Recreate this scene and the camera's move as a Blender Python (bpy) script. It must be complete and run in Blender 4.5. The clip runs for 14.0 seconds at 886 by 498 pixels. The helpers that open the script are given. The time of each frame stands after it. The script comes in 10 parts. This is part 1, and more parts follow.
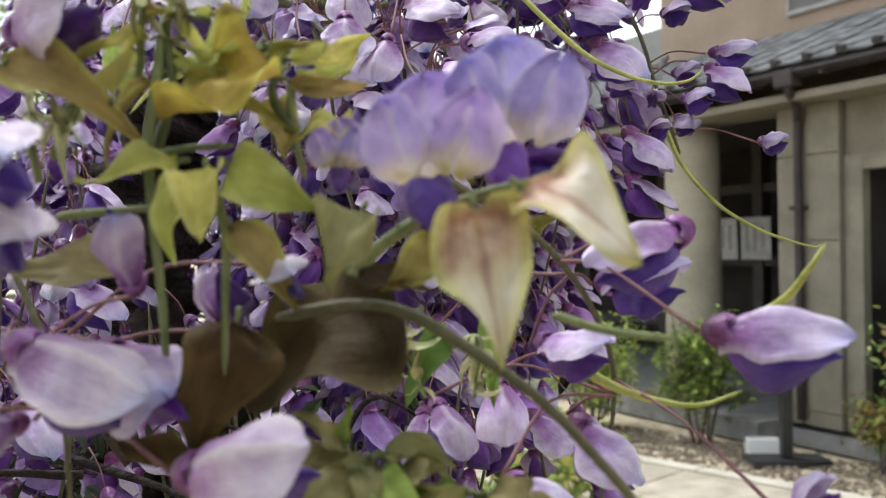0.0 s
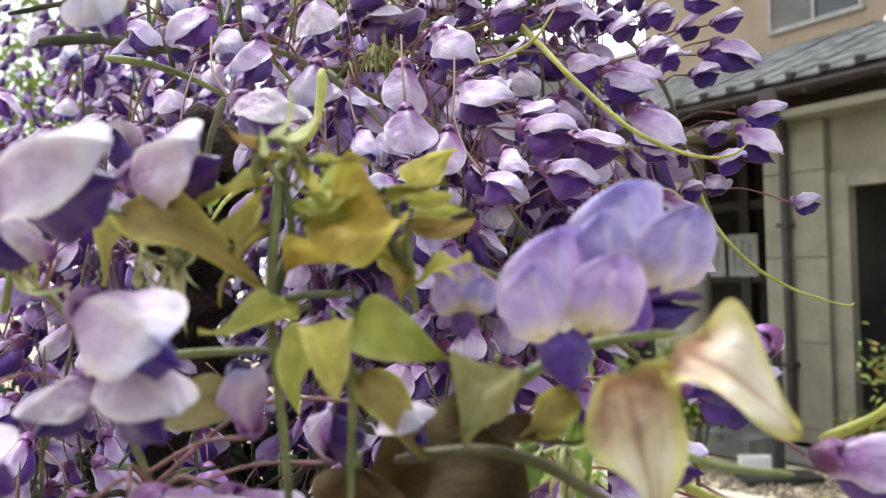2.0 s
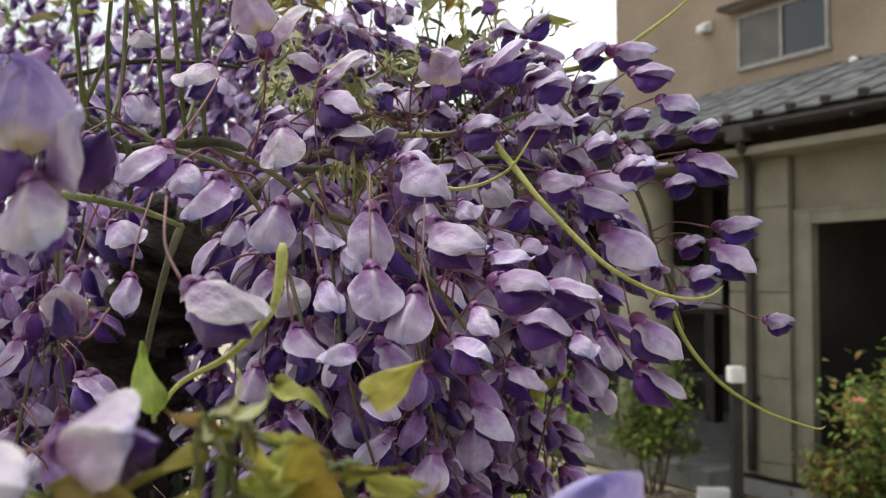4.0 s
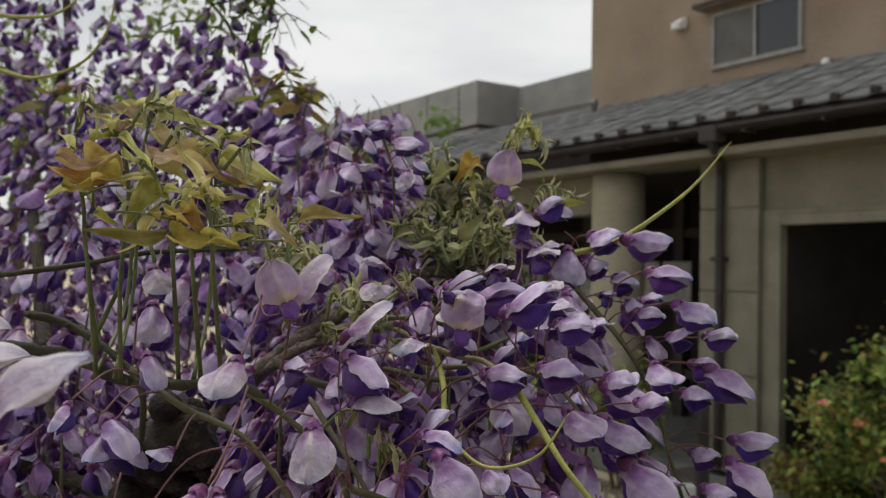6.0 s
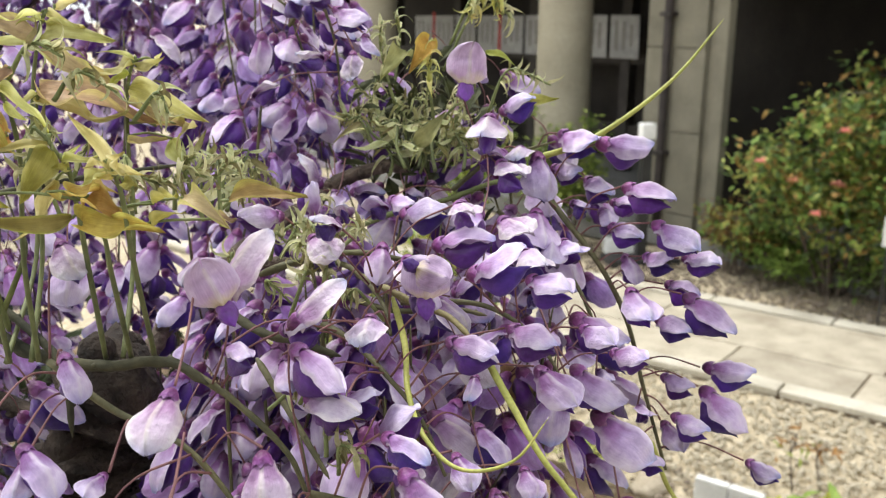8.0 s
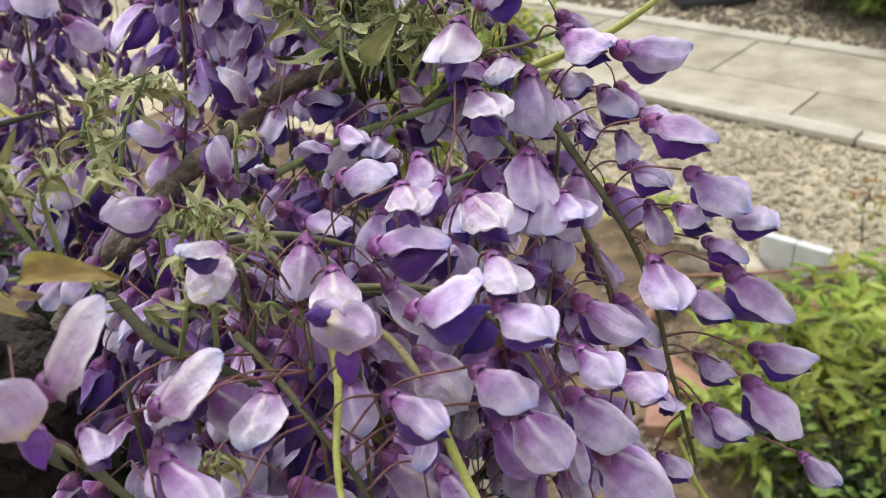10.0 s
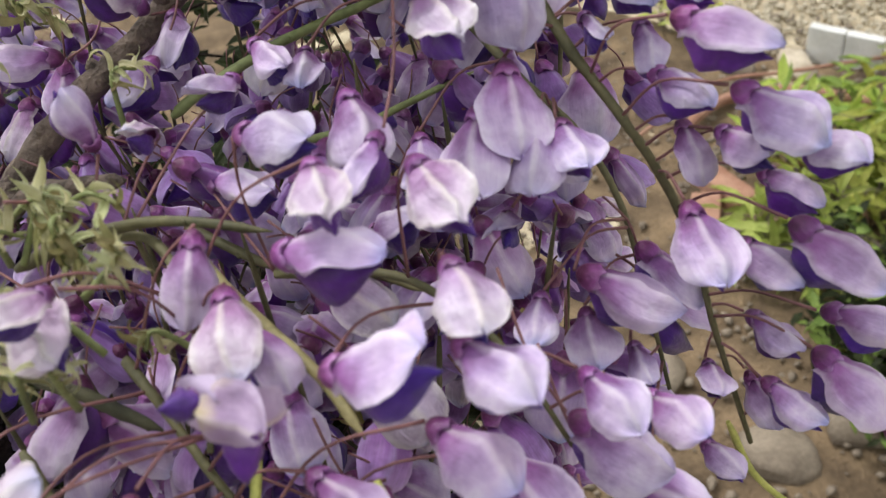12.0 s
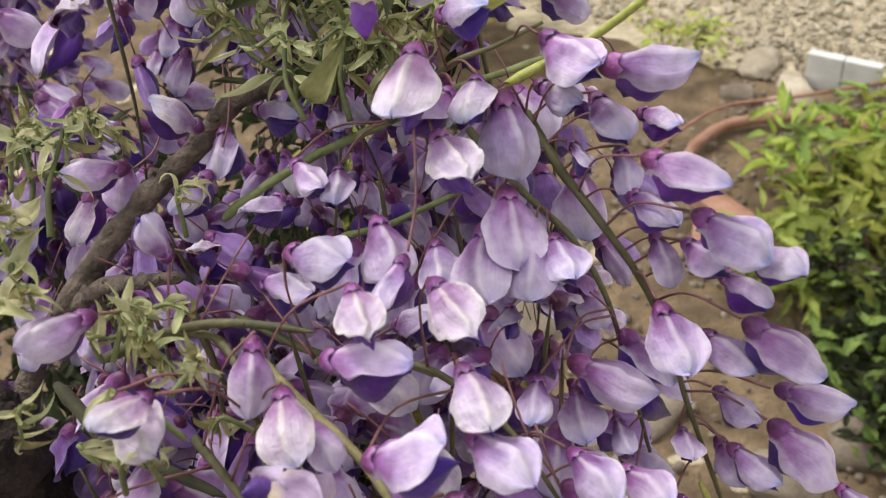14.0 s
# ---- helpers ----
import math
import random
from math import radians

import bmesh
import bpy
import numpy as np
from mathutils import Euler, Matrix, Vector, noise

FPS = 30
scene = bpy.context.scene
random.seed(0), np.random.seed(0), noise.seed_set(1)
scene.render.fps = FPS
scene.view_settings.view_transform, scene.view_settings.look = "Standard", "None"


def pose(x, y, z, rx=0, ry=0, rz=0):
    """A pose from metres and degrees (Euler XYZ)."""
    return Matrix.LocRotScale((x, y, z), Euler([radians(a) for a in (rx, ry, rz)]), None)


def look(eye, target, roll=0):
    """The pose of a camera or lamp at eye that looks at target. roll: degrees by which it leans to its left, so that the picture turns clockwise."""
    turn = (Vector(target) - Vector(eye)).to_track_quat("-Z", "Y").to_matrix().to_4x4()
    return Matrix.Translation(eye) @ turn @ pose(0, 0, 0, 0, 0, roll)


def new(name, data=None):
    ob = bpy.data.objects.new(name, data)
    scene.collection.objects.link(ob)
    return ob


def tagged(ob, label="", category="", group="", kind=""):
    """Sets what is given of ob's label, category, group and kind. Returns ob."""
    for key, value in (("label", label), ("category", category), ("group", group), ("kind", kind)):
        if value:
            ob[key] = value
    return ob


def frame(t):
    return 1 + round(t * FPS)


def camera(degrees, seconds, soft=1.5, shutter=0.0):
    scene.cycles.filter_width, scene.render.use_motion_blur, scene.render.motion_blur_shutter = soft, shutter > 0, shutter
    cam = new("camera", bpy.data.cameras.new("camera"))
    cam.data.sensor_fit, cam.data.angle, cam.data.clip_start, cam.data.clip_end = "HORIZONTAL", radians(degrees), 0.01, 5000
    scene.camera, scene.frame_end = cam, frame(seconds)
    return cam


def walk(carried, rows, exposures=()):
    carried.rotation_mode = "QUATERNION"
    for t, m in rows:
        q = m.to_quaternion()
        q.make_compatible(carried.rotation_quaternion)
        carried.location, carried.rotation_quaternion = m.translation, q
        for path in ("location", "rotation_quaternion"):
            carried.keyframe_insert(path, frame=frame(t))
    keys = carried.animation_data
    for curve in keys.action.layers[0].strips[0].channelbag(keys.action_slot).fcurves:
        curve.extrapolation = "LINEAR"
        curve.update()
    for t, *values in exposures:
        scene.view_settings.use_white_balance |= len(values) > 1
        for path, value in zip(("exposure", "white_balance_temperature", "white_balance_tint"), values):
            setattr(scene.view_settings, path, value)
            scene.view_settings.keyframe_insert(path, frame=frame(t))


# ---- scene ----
cam = camera(52.03, 14.0, soft=1.15)
cam.data.dof.use_dof, cam.data.dof.focus_distance, cam.data.dof.aperture_fstop = True, 0.25, 31.0
PATH = [
    (0.0, pose(0.0001, 0.0000, 1.4581, 89.99, 0.80, -0.00)),
    (0.5, pose(-0.0129, -0.0081, 1.4587, 89.87, 1.17, -0.22)),
    (1.0, pose(-0.0176, -0.0114, 1.4518, 89.63, 1.14, -0.79)),
    (1.5, pose(-0.0167, -0.0104, 1.4569, 90.30, 1.52, -0.77)),
    (2.0, pose(-0.0167, -0.0000, 1.4742, 91.22, 1.59, -0.80)),
    (2.2, pose(-0.0179, 0.0036, 1.4814, 90.93, 0.77, -1.07)),
    (4.3, pose(-0.0157, 0.0110, 1.5184, 93.03, 0.00, -3.27)),
    (4.5, pose(-0.0163, 0.0130, 1.5296, 93.45, 0.11, -3.60)),
    (5.0, pose(-0.0213, 0.0161, 1.5422, 93.94, -0.28, -4.17)),
    (5.5, pose(-0.0244, 0.0162, 1.5611, 93.38, -0.59, -4.53)),
    (6.0, pose(-0.0324, 0.0128, 1.5866, 91.43, -1.05, -4.79)),
    (6.5, pose(-0.0391, 0.0115, 1.6080, 88.40, -1.81, -5.12)),
    (7.0, pose(-0.0367, 0.0215, 1.6211, 84.03, -2.51, -6.20)),
    (7.5, pose(-0.0399, 0.0350, 1.6398, 79.94, -2.14, -7.60)),
    (8.0, pose(-0.0329, 0.0557, 1.6417, 76.01, -0.43, -8.29)),
    (8.2, pose(-0.0245, 0.0713, 1.6452, 73.80, -0.25, -7.96)),
    (10.3, pose(0.0121, 0.1552, 1.6739, 57.91, 4.28, -4.58)),
    (10.5, pose(0.0142, 0.1634, 1.6710, 56.23, 4.92, -3.91)),
    (11.0, pose(0.0141, 0.1823, 1.6680, 53.08, 5.92, -4.06)),
    (11.5, pose(0.0281, 0.2048, 1.6627, 49.90, 7.05, -5.02)),
    (12.0, pose(0.0303, 0.2124, 1.6634, 48.54, 7.95, -5.61)),
    (12.5, pose(0.0318, 0.2087, 1.6811, 49.23, 8.61, -5.92)),
    (13.0, pose(0.0367, 0.2051, 1.6897, 49.38, 8.54, -5.86)),
    (13.5, pose(0.0335, 0.1997, 1.6947, 49.57, 8.65, -5.80)),
    (14.0, pose(0.0319, 0.1973, 1.6978, 49.83, 8.36, -5.57)),
]
EXPOSURES = [(0.0, 0.34, 6150, 11), (0.5, 0.34, 6150, 11), (1.0, 0.70, 6200, 11), (1.5, 0.78, 6250, 10), (2.2, 0.55, 6250, 10), (4.3, -0.18, 6550, 10), (5.0, -0.58, 6600, 10), (5.5, -1.0, 6600, 10), (6.0, -0.75, 6600, 10), (6.5, -0.1, 6600, 10), (7.0, 0.25, 6550, 10), (7.5, 0.36, 6500, 10), (8.2, 0.45, 6500, 10), (10.3, 0.14, 6300, 10), (11.0, 0.14, 6300, 9), (11.6, 0.15, 6350, 10), (12.0, 0.14, 6500, 11), (13.0, 0.13, 6650, 12), (14.0, 0.13, 6650, 12)]
walk(cam, PATH, EXPOSURES)

# ---- light: an overcast spring sky ----
SUN_EL, SUN_ROT = 62.0, 322.0
world = bpy.data.worlds.new("overcast_sky")
scene.world = world
world.use_nodes = True
wn, wl = world.node_tree.nodes, world.node_tree.links
wn.clear()
w_out, w_bg = wn.new("ShaderNodeOutputWorld"), wn.new("ShaderNodeBackground")
w_sky = wn.new("ShaderNodeTexSky")
w_sky.sky_type, w_sky.sun_disc = "NISHITA", False
w_sky.sun_elevation, w_sky.sun_rotation = radians(SUN_EL), radians(SUN_ROT)
w_co, w_noise, w_ramp, w_mix = (wn.new("ShaderNodeTexCoord"), wn.new("ShaderNodeTexNoise"), wn.new("ShaderNodeValToRGB"), wn.new("ShaderNodeMixRGB"))
w_map = wn.new("ShaderNodeMapping")
w_map.inputs["Scale"].default_value = (1.0, 1.0, 3.0)
w_noise.inputs["Scale"].default_value, w_noise.inputs["Detail"].default_value = 2.2, 6.0
w_ramp.color_ramp.elements[0].position, w_ramp.color_ramp.elements[0].color = 0.34, (9.8, 10.4, 11.0, 1)
w_ramp.color_ramp.elements[1].position, w_ramp.color_ramp.elements[1].color = 0.62, (15.6, 15.7, 15.6, 1)
w_mix.inputs["Fac"].default_value = 0.9
w_bg.inputs["Strength"].default_value = 0.1
wl.new(w_co.outputs["Generated"], w_map.inputs["Vector"])
wl.new(w_map.outputs["Vector"], w_noise.inputs["Vector"])
wl.new(w_noise.outputs["Fac"], w_ramp.inputs["Fac"])
wl.new(w_sky.outputs["Color"], w_mix.inputs["Color1"])
wl.new(w_ramp.outputs["Color"], w_mix.inputs["Color2"])
wl.new(w_mix.outputs["Color"], w_bg.inputs["Color"])
wl.new(w_bg.outputs["Background"], w_out.inputs["Surface"])

sun = new("sun", bpy.data.lights.new("sun", "SUN"))
sun.data.energy, sun.data.angle, sun.data.color = 2.1, radians(10), (1.0, 0.97, 0.93)
az = radians(SUN_ROT)
sun.matrix_world = look((math.sin(az) * 20, math.cos(az) * 20, 20 * math.tan(radians(SUN_EL))), (0, 0, 0))

# ---- materials ----
def material(name, colour, rough=0.7, metal=0.0):
    m = bpy.data.materials.new(name)
    m.use_nodes = True
    b = m.node_tree.nodes["Principled BSDF"]
    b.inputs["Base Color"].default_value = (*colour, 1)
    b.inputs["Roughness"].default_value, b.inputs["Metallic"].default_value = rough, metal
    return m, m.node_tree.nodes, m.node_tree.links, b


def mottled(name, dark, light, scale=8.0, rough=0.8, bump=0.3, fine=60.0, spread=0.12, vary=0.0, metal=0.0, depth=0.002):
    """A surface with blotches at one scale and grain at another, in world metres; vary: difference from piece to piece."""
    m, n, l, b = material(name, light, rough, metal)
    co = n.new("ShaderNodeTexCoord")
    big, small, ramp, mix = n.new("ShaderNodeTexNoise"), n.new("ShaderNodeTexNoise"), n.new("ShaderNodeValToRGB"), n.new("ShaderNodeMixRGB")
    big.inputs["Scale"].default_value, big.inputs["Detail"].default_value = scale, 6
    small.inputs["Scale"].default_value, small.inputs["Detail"].default_value = fine, 4
    ramp.color_ramp.elements[0].position, ramp.color_ramp.elements[1].position = 0.5 - spread * 1.6, 0.5 + spread * 1.6
    ramp.color_ramp.elements[0].color, ramp.color_ramp.elements[1].color = (*dark, 1), (*light, 1)
    geo = n.new("ShaderNodeNewGeometry")
    l.new(geo.outputs["Position"], big.inputs["Vector"])
    l.new(geo.outputs["Position"], small.inputs["Vector"])
    l.new(big.outputs["Fac"], ramp.inputs["Fac"])
    mix.blend_type, mix.inputs["Fac"].default_value = "OVERLAY", 0.45
    l.new(ramp.outputs["Color"], mix.inputs["Color1"])
    l.new(small.outputs["Fac"], mix.inputs["Color2"])
    last = mix.outputs["Color"]
    if vary:
        info, hsv, mr = n.new("ShaderNodeObjectInfo"), n.new("ShaderNodeHueSaturation"), n.new("ShaderNodeMapRange")
        mr.inputs["To Min"].default_value, mr.inputs["To Max"].default_value = 1 - vary, 1 + vary
        l.new(info.outputs["Random"], mr.inputs["Value"])
        l.new(mr.outputs["Result"], hsv.inputs["Value"])
        l.new(last, hsv.inputs["Color"])
        last = hsv.outputs["Color"]
    l.new(last, b.inputs["Base Color"])
    bp = n.new("ShaderNodeBump")
    bp.inputs["Strength"].default_value, bp.inputs["Distance"].default_value = bump, depth
    l.new(small.outputs["Fac"], bp.inputs["Height"])
    l.new(bp.outputs["Normal"], b.inputs["Normal"])
    return m


def petal(name, stops, length, through_light=0.35, rough=0.5, vary=0.1, veins=0.12, hue=0.02, rim=None, mid=None, tint=None, blotch=0.3, bump=0.35, crease=90.0, sheen=0.15):
    """A petal or leaf: colour runs along its length, a rim and a middle line of their own, fine veins, light shines
    through; stops over 0..1 of the blade (length None) or over metres; pieces differ from one another.
    rim, mid: (colour, share); tint: (colour, share) at the tip of some pieces."""
    m, n, l, b = material(name, stops[-1][1], rough)

    def node(kind, **values):
        q = n.new(kind)
        for k, v in values.items():
            q.inputs[k].default_value = v
        return q

    def calc(op, x, y=None):
        q = n.new("ShaderNodeMath")
        q.operation = op
        for i, v in enumerate((x, y)):
            if isinstance(v, (int, float)):
                q.inputs[i].default_value = v
            elif v is not None:
                l.new(v, q.inputs[i])
        return q.outputs[0]

    def ranged(x, lo, hi, to_lo=0.0, to_hi=1.0):
        q = node("ShaderNodeMapRange", **{"From Min": lo, "From Max": hi, "To Min": to_lo, "To Max": to_hi})
        q.interpolation_type = "SMOOTHSTEP"
        l.new(x, q.inputs["Value"])
        return q.outputs["Result"]

    def mixed(x, colour, fac):
        q = n.new("ShaderNodeMixRGB")
        l.new(x, q.inputs["Color1"])
        q.inputs["Color2"].default_value = (*colour, 1)
        l.new(fac, q.inputs["Fac"])
        return q.outputs["Color"]

    co, info, sep = n.new("ShaderNodeTexCoord"), n.new("ShaderNodeObjectInfo"), n.new("ShaderNodeSeparateXYZ")
    l.new(co.outputs["Object" if length else "UV"], sep.inputs["Vector"])
    off = n.new("ShaderNodeVectorMath")
    off.operation = "ADD"
    l.new(co.outputs["Object"], off.inputs[0])
    l.new(info.outputs["Location"], off.inputs[1])
    broad, fine = node("ShaderNodeTexNoise", Scale=crease * 1.6, Detail=3.0), node("ShaderNodeTexNoise", Scale=crease * 4.5, Detail=4.0)
    l.new(off.outputs["Vector"], broad.inputs["Vector"])
    l.new(off.outputs["Vector"], fine.inputs["Vector"])
    along = calc("DIVIDE", sep.outputs["X"], length) if length else sep.outputs["X"]
    along = calc("ADD", along, calc("MULTIPLY", calc("SUBTRACT", broad.outputs["Fac"], 0.5), 0.5))
    ramp = n.new("ShaderNodeValToRGB")
    l.new(along, ramp.inputs["Fac"])
    els = ramp.color_ramp.elements
    while len(els) < len(stops):
        els.new(0.5)
    for e, (p, c) in zip(els, stops):
        e.position, e.color = p, (*c, 1)
    last = ramp.outputs["Color"]
    rand = info.outputs["Random"]
    other = calc("FRACT", calc("MULTIPLY", rand, 7.31))
    third = calc("FRACT", calc("MULTIPLY", rand, 23.7))
    if not length:
        aside = calc("ABSOLUTE", calc("SUBTRACT", calc("MULTIPLY", sep.outputs["Y"], 2.0), 1.0))
        if mid:
            last = mixed(last, mid[0], ranged(aside, 0.16, 0.0, 0.0, mid[1]))
        if rim:
            edge = calc("ADD", aside, calc("MULTIPLY", calc("SUBTRACT", fine.outputs["Fac"], 0.5), 0.35))
            last = mixed(last, rim[0], ranged(edge, 0.55, 1.0, 0.0, rim[1]))
        if tint:
            last = mixed(last, tint[0], calc("MULTIPLY", ranged(along, 0.6, 1.0, 0.0, tint[1]), ranged(third, 0.25, 0.75)))
    # fine veins run along the blade
    vm = node("ShaderNodeMapping", Scale=(3, 34, 1) if not length else (70, 900, 500))
    l.new((co.outputs["UV"] if not length else off.outputs["Vector"]), vm.inputs["Vector"])
    wave = node("ShaderNodeTexNoise", Scale=1.0, Detail=3.0)
    l.new(vm.outputs["Vector"], wave.inputs["Vector"])
    for src, share in ((wave, veins * 1.6), (broad, blotch), (fine, blotch * 0.7)):
        vmix = n.new("ShaderNodeMixRGB")
        vmix.blend_type, vmix.inputs["Fac"].default_value = "OVERLAY", share
        l.new(last, vmix.inputs["Color1"])
        l.new(src.outputs["Fac"], vmix.inputs["Color2"])
        last = vmix.outputs["Color"]
    hsv = n.new("ShaderNodeHueSaturation")
    l.new(ranged(rand, 0.0, 1.0, 1 - vary, 1 + vary), hsv.inputs["Value"])
    l.new(ranged(other, 0.0, 1.0, 0.5 - hue, 0.5 + hue), hsv.inputs["Hue"])
    l.new(last, hsv.inputs["Color"])
    l.new(hsv.outputs["Color"], b.inputs["Base Color"])
    lump = calc("ADD", calc("MULTIPLY", broad.outputs["Fac"], 1.6), calc("ADD", calc("MULTIPLY", fine.outputs["Fac"], 0.6), calc("MULTIPLY", wave.outputs["Fac"], 0.25)))
    bp = node("ShaderNodeBump", Strength=bump, Distance=0.0011)
    l.new(lump, bp.inputs["Height"])
    l.new(bp.outputs["Normal"], b.inputs["Normal"])
    tr, mixs, out = n.new("ShaderNodeBsdfTranslucent"), n.new("ShaderNodeMixShader"), n["Material Output"]
    l.new(hsv.outputs["Color"], tr.inputs["Color"])
    mixs.inputs["Fac"].default_value = through_light
    l.new(b.outputs["BSDF"], mixs.inputs[1])
    l.new(tr.outputs["BSDF"], mixs.inputs[2])
    l.new(mixs.outputs["Shader"], out.inputs["Surface"])
    b.inputs["Sheen Weight"].default_value = sheen
    return m


L = 0.021
BANNER = petal("lilac_banner", [(0.0, (0.15, 0.035, 0.17)), (0.13, (0.27, 0.10, 0.31)), (0.32, (0.43, 0.29, 0.53)), (0.62, (0.635, 0.525, 0.72)), (1.0, (0.53, 0.455, 0.72))], None, mid=((0.78, 0.71, 0.77), 0.5), rim=((0.76, 0.69, 0.81), 0.6), tint=((0.32, 0.36, 0.70), 0.7), vary=0.16, through_light=0.16, hue=0.014, veins=0.14, blotch=0.36, bump=0.5, sheen=0.08)
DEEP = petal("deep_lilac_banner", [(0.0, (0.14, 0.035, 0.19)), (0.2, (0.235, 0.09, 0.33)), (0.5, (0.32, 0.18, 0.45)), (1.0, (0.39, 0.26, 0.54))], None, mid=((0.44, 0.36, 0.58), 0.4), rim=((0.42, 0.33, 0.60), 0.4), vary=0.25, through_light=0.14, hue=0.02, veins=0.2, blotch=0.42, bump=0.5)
PALE = petal("pale_banner", [(0.0, (0.22, 0.08, 0.23)), (0.16, (0.38, 0.21, 0.41)), (0.36, (0.54, 0.42, 0.58)), (0.75, (0.66, 0.58, 0.68)), (1.0, (0.57, 0.51, 0.67))], None, mid=((0.80, 0.75, 0.66), 0.5), rim=((0.80, 0.75, 0.71), 0.6), tint=((0.38, 0.42, 0.68), 0.6), vary=0.1, through_light=0.15, veins=0.12, blotch=0.4, bump=0.85)
FACE = petal("open_banner", [(0.0, (0.48, 0.40, 0.16)), (0.14, (0.60, 0.48, 0.38)), (0.3, (0.49, 0.34, 0.54)), (1.0, (0.55, 0.43, 0.62))], None, mid=((0.70, 0.60, 0.60), 0.6), rim=((0.64, 0.55, 0.70), 0.4), through_light=0.2, veins=0.2, bump=0.3)
VIOLET_FACE = petal("violet_open_banner", [(0.0, (0.54, 0.48, 0.20)), (0.2, (0.64, 0.56, 0.50)), (0.36, (0.46, 0.36, 0.66)), (0.7, (0.45, 0.35, 0.70)), (1.0, (0.33, 0.25, 0.64))], None, mid=((0.64, 0.58, 0.72), 0.6), rim=((0.62, 0.53, 0.74), 0.6), through_light=0.25, veins=0.16, blotch=0.5, bump=0.8)
VIOLET = petal("violet_wings", [(0.0, (0.20, 0.07, 0.30)), (0.4, (0.095, 0.022, 0.25)), (1.0, (0.05, 0.010, 0.18))], L, through_light=0.15, rough=0.4, vary=0.25, veins=0.3, blotch=0.5, bump=0.5)
CALYX = petal("mauve_calyx", [(0.0, (0.12, 0.022, 0.085)), (0.35, (0.18, 0.036, 0.165)), (0.7, (0.235, 0.062, 0.235)), (1.0, (0.42, 0.22, 0.45))], 0.0038, through_light=0.12, rough=0.42, vary=0.22, blotch=0.6, bump=0.6, crease=160.0, sheen=0.05)
PEDICEL = mottled("reddish_pedicel", (0.13, 0.05, 0.055), (0.27, 0.125, 0.12), 120, 0.6, 0.2, 700, depth=0.0003)
RACHIS = mottled("olive_flower_stem", (0.06, 0.06, 0.025), (0.15, 0.135, 0.06), 90, 0.65, 0.3, 800, depth=0.0004)
STALK = mottled("dark_green_stalk", (0.05, 0.065, 0.02), (0.15, 0.17, 0.05), 80, 0.6, 0.3, 700, depth=0.0004)
TANSTEM = mottled("tan_olive_stem", (0.17, 0.14, 0.055), (0.34, 0.30, 0.14), 90, 0.65, 0.4, 800, depth=0.0005)
GREEN = mottled("green_young_stem", (0.11, 0.14, 0.045), (0.25, 0.285, 0.11), 80, 0.6, 0.3, 700, depth=0.0004)
TENDRIL = mottled("yellow_green_tendril", (0.30, 0.33, 0.06), (0.50, 0.50, 0.13), 90, 0.55, 0.25, 900, depth=0.0003)
BARK = mottled("brown_vine_bark", (0.05, 0.037, 0.029), (0.21, 0.16, 0.125), 200, 0.88, 1.0, 700, depth=0.0014)
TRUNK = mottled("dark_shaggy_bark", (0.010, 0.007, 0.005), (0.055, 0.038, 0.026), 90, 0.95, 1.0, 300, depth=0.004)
MOSS = mottled("dark_mossy_vine", (0.022, 0.024, 0.012), (0.075, 0.07, 0.035), 70, 0.85, 0.6, 500, depth=0.0008)


def leafy(name, dark, light, glow=0.35, vary=0.2, hue=0.02, rough=0.55, rim=None):
    m = petal(name, [(0.0, dark), (0.4, light), (1.0, dark)], None, through_light=glow, rough=rough, vary=vary, veins=0.25, hue=hue, rim=rim, mid=(light, 0.5), blotch=0.5, bump=0.6, sheen=0.0)
    m.node_tree.nodes["Principled BSDF"].inputs["Specular IOR Level"].default_value = 0.25
    return m


LEAF_YELLOW = leafy("yellow_green_leaf", (0.38, 0.40, 0.07), (0.56, 0.55, 0.14), rim=((0.60, 0.60, 0.22), 0.7))
LEAF_BRONZE = leafy("bronze_leaf", (0.27, 0.19, 0.06), (0.40, 0.30, 0.11), rim=((0.46, 0.44, 0.11), 0.8))
LEAF_ORANGE = leafy("orange_leaf", (0.34, 0.20, 0.045), (0.52, 0.34, 0.075), rim=((0.52, 0.44, 0.09), 0.6))
LEAF_BROWN = leafy("dull_brown_leaf", (0.045, 0.026, 0.010), (0.095, 0.055, 0.022), 0.2, rough=0.75, rim=((0.13, 0.09, 0.03), 0.5))
LEAF_CREAM = petal("bleached_cream_leaf", [(0.0, (0.40, 0.34, 0.12)), (0.12, (0.36, 0.20, 0.10)), (0.3, (0.66, 0.52, 0.36)), (0.5, (0.82, 0.76, 0.56)), (0.85, (0.84, 0.80, 0.58)), (1.0, (0.56, 0.58, 0.14))], None, through_light=0.3, vary=0.08, veins=0.35, mid=((0.40, 0.22, 0.10), 0.55), rim=((0.58, 0.62, 0.16), 0.75), blotch=0.7, bump=0.8, sheen=0.0)
LEAF_GREEN = leafy("green_leaf", (0.11, 0.18, 0.035), (0.25, 0.36, 0.085), 0.35, 0.3)
# near-black leaf: the shade inside vine and shrubs is put into its colour
LEAF_DARK = leafy("shade_dark_leaf", (0.016, 0.022, 0.008), (0.045, 0.055, 0.02), 0.15, 0.3)
LEAF_TAN = leafy("dry_tan_leaf", (0.34, 0.23, 0.09), (0.52, 0.40, 0.19), 0.3, 0.1)
LEAF_ROSE = leafy("rose_leaf_green", (0.085, 0.16, 0.05), (0.22, 0.33, 0.12), 0.3, 0.35, 0.03, 0.4)
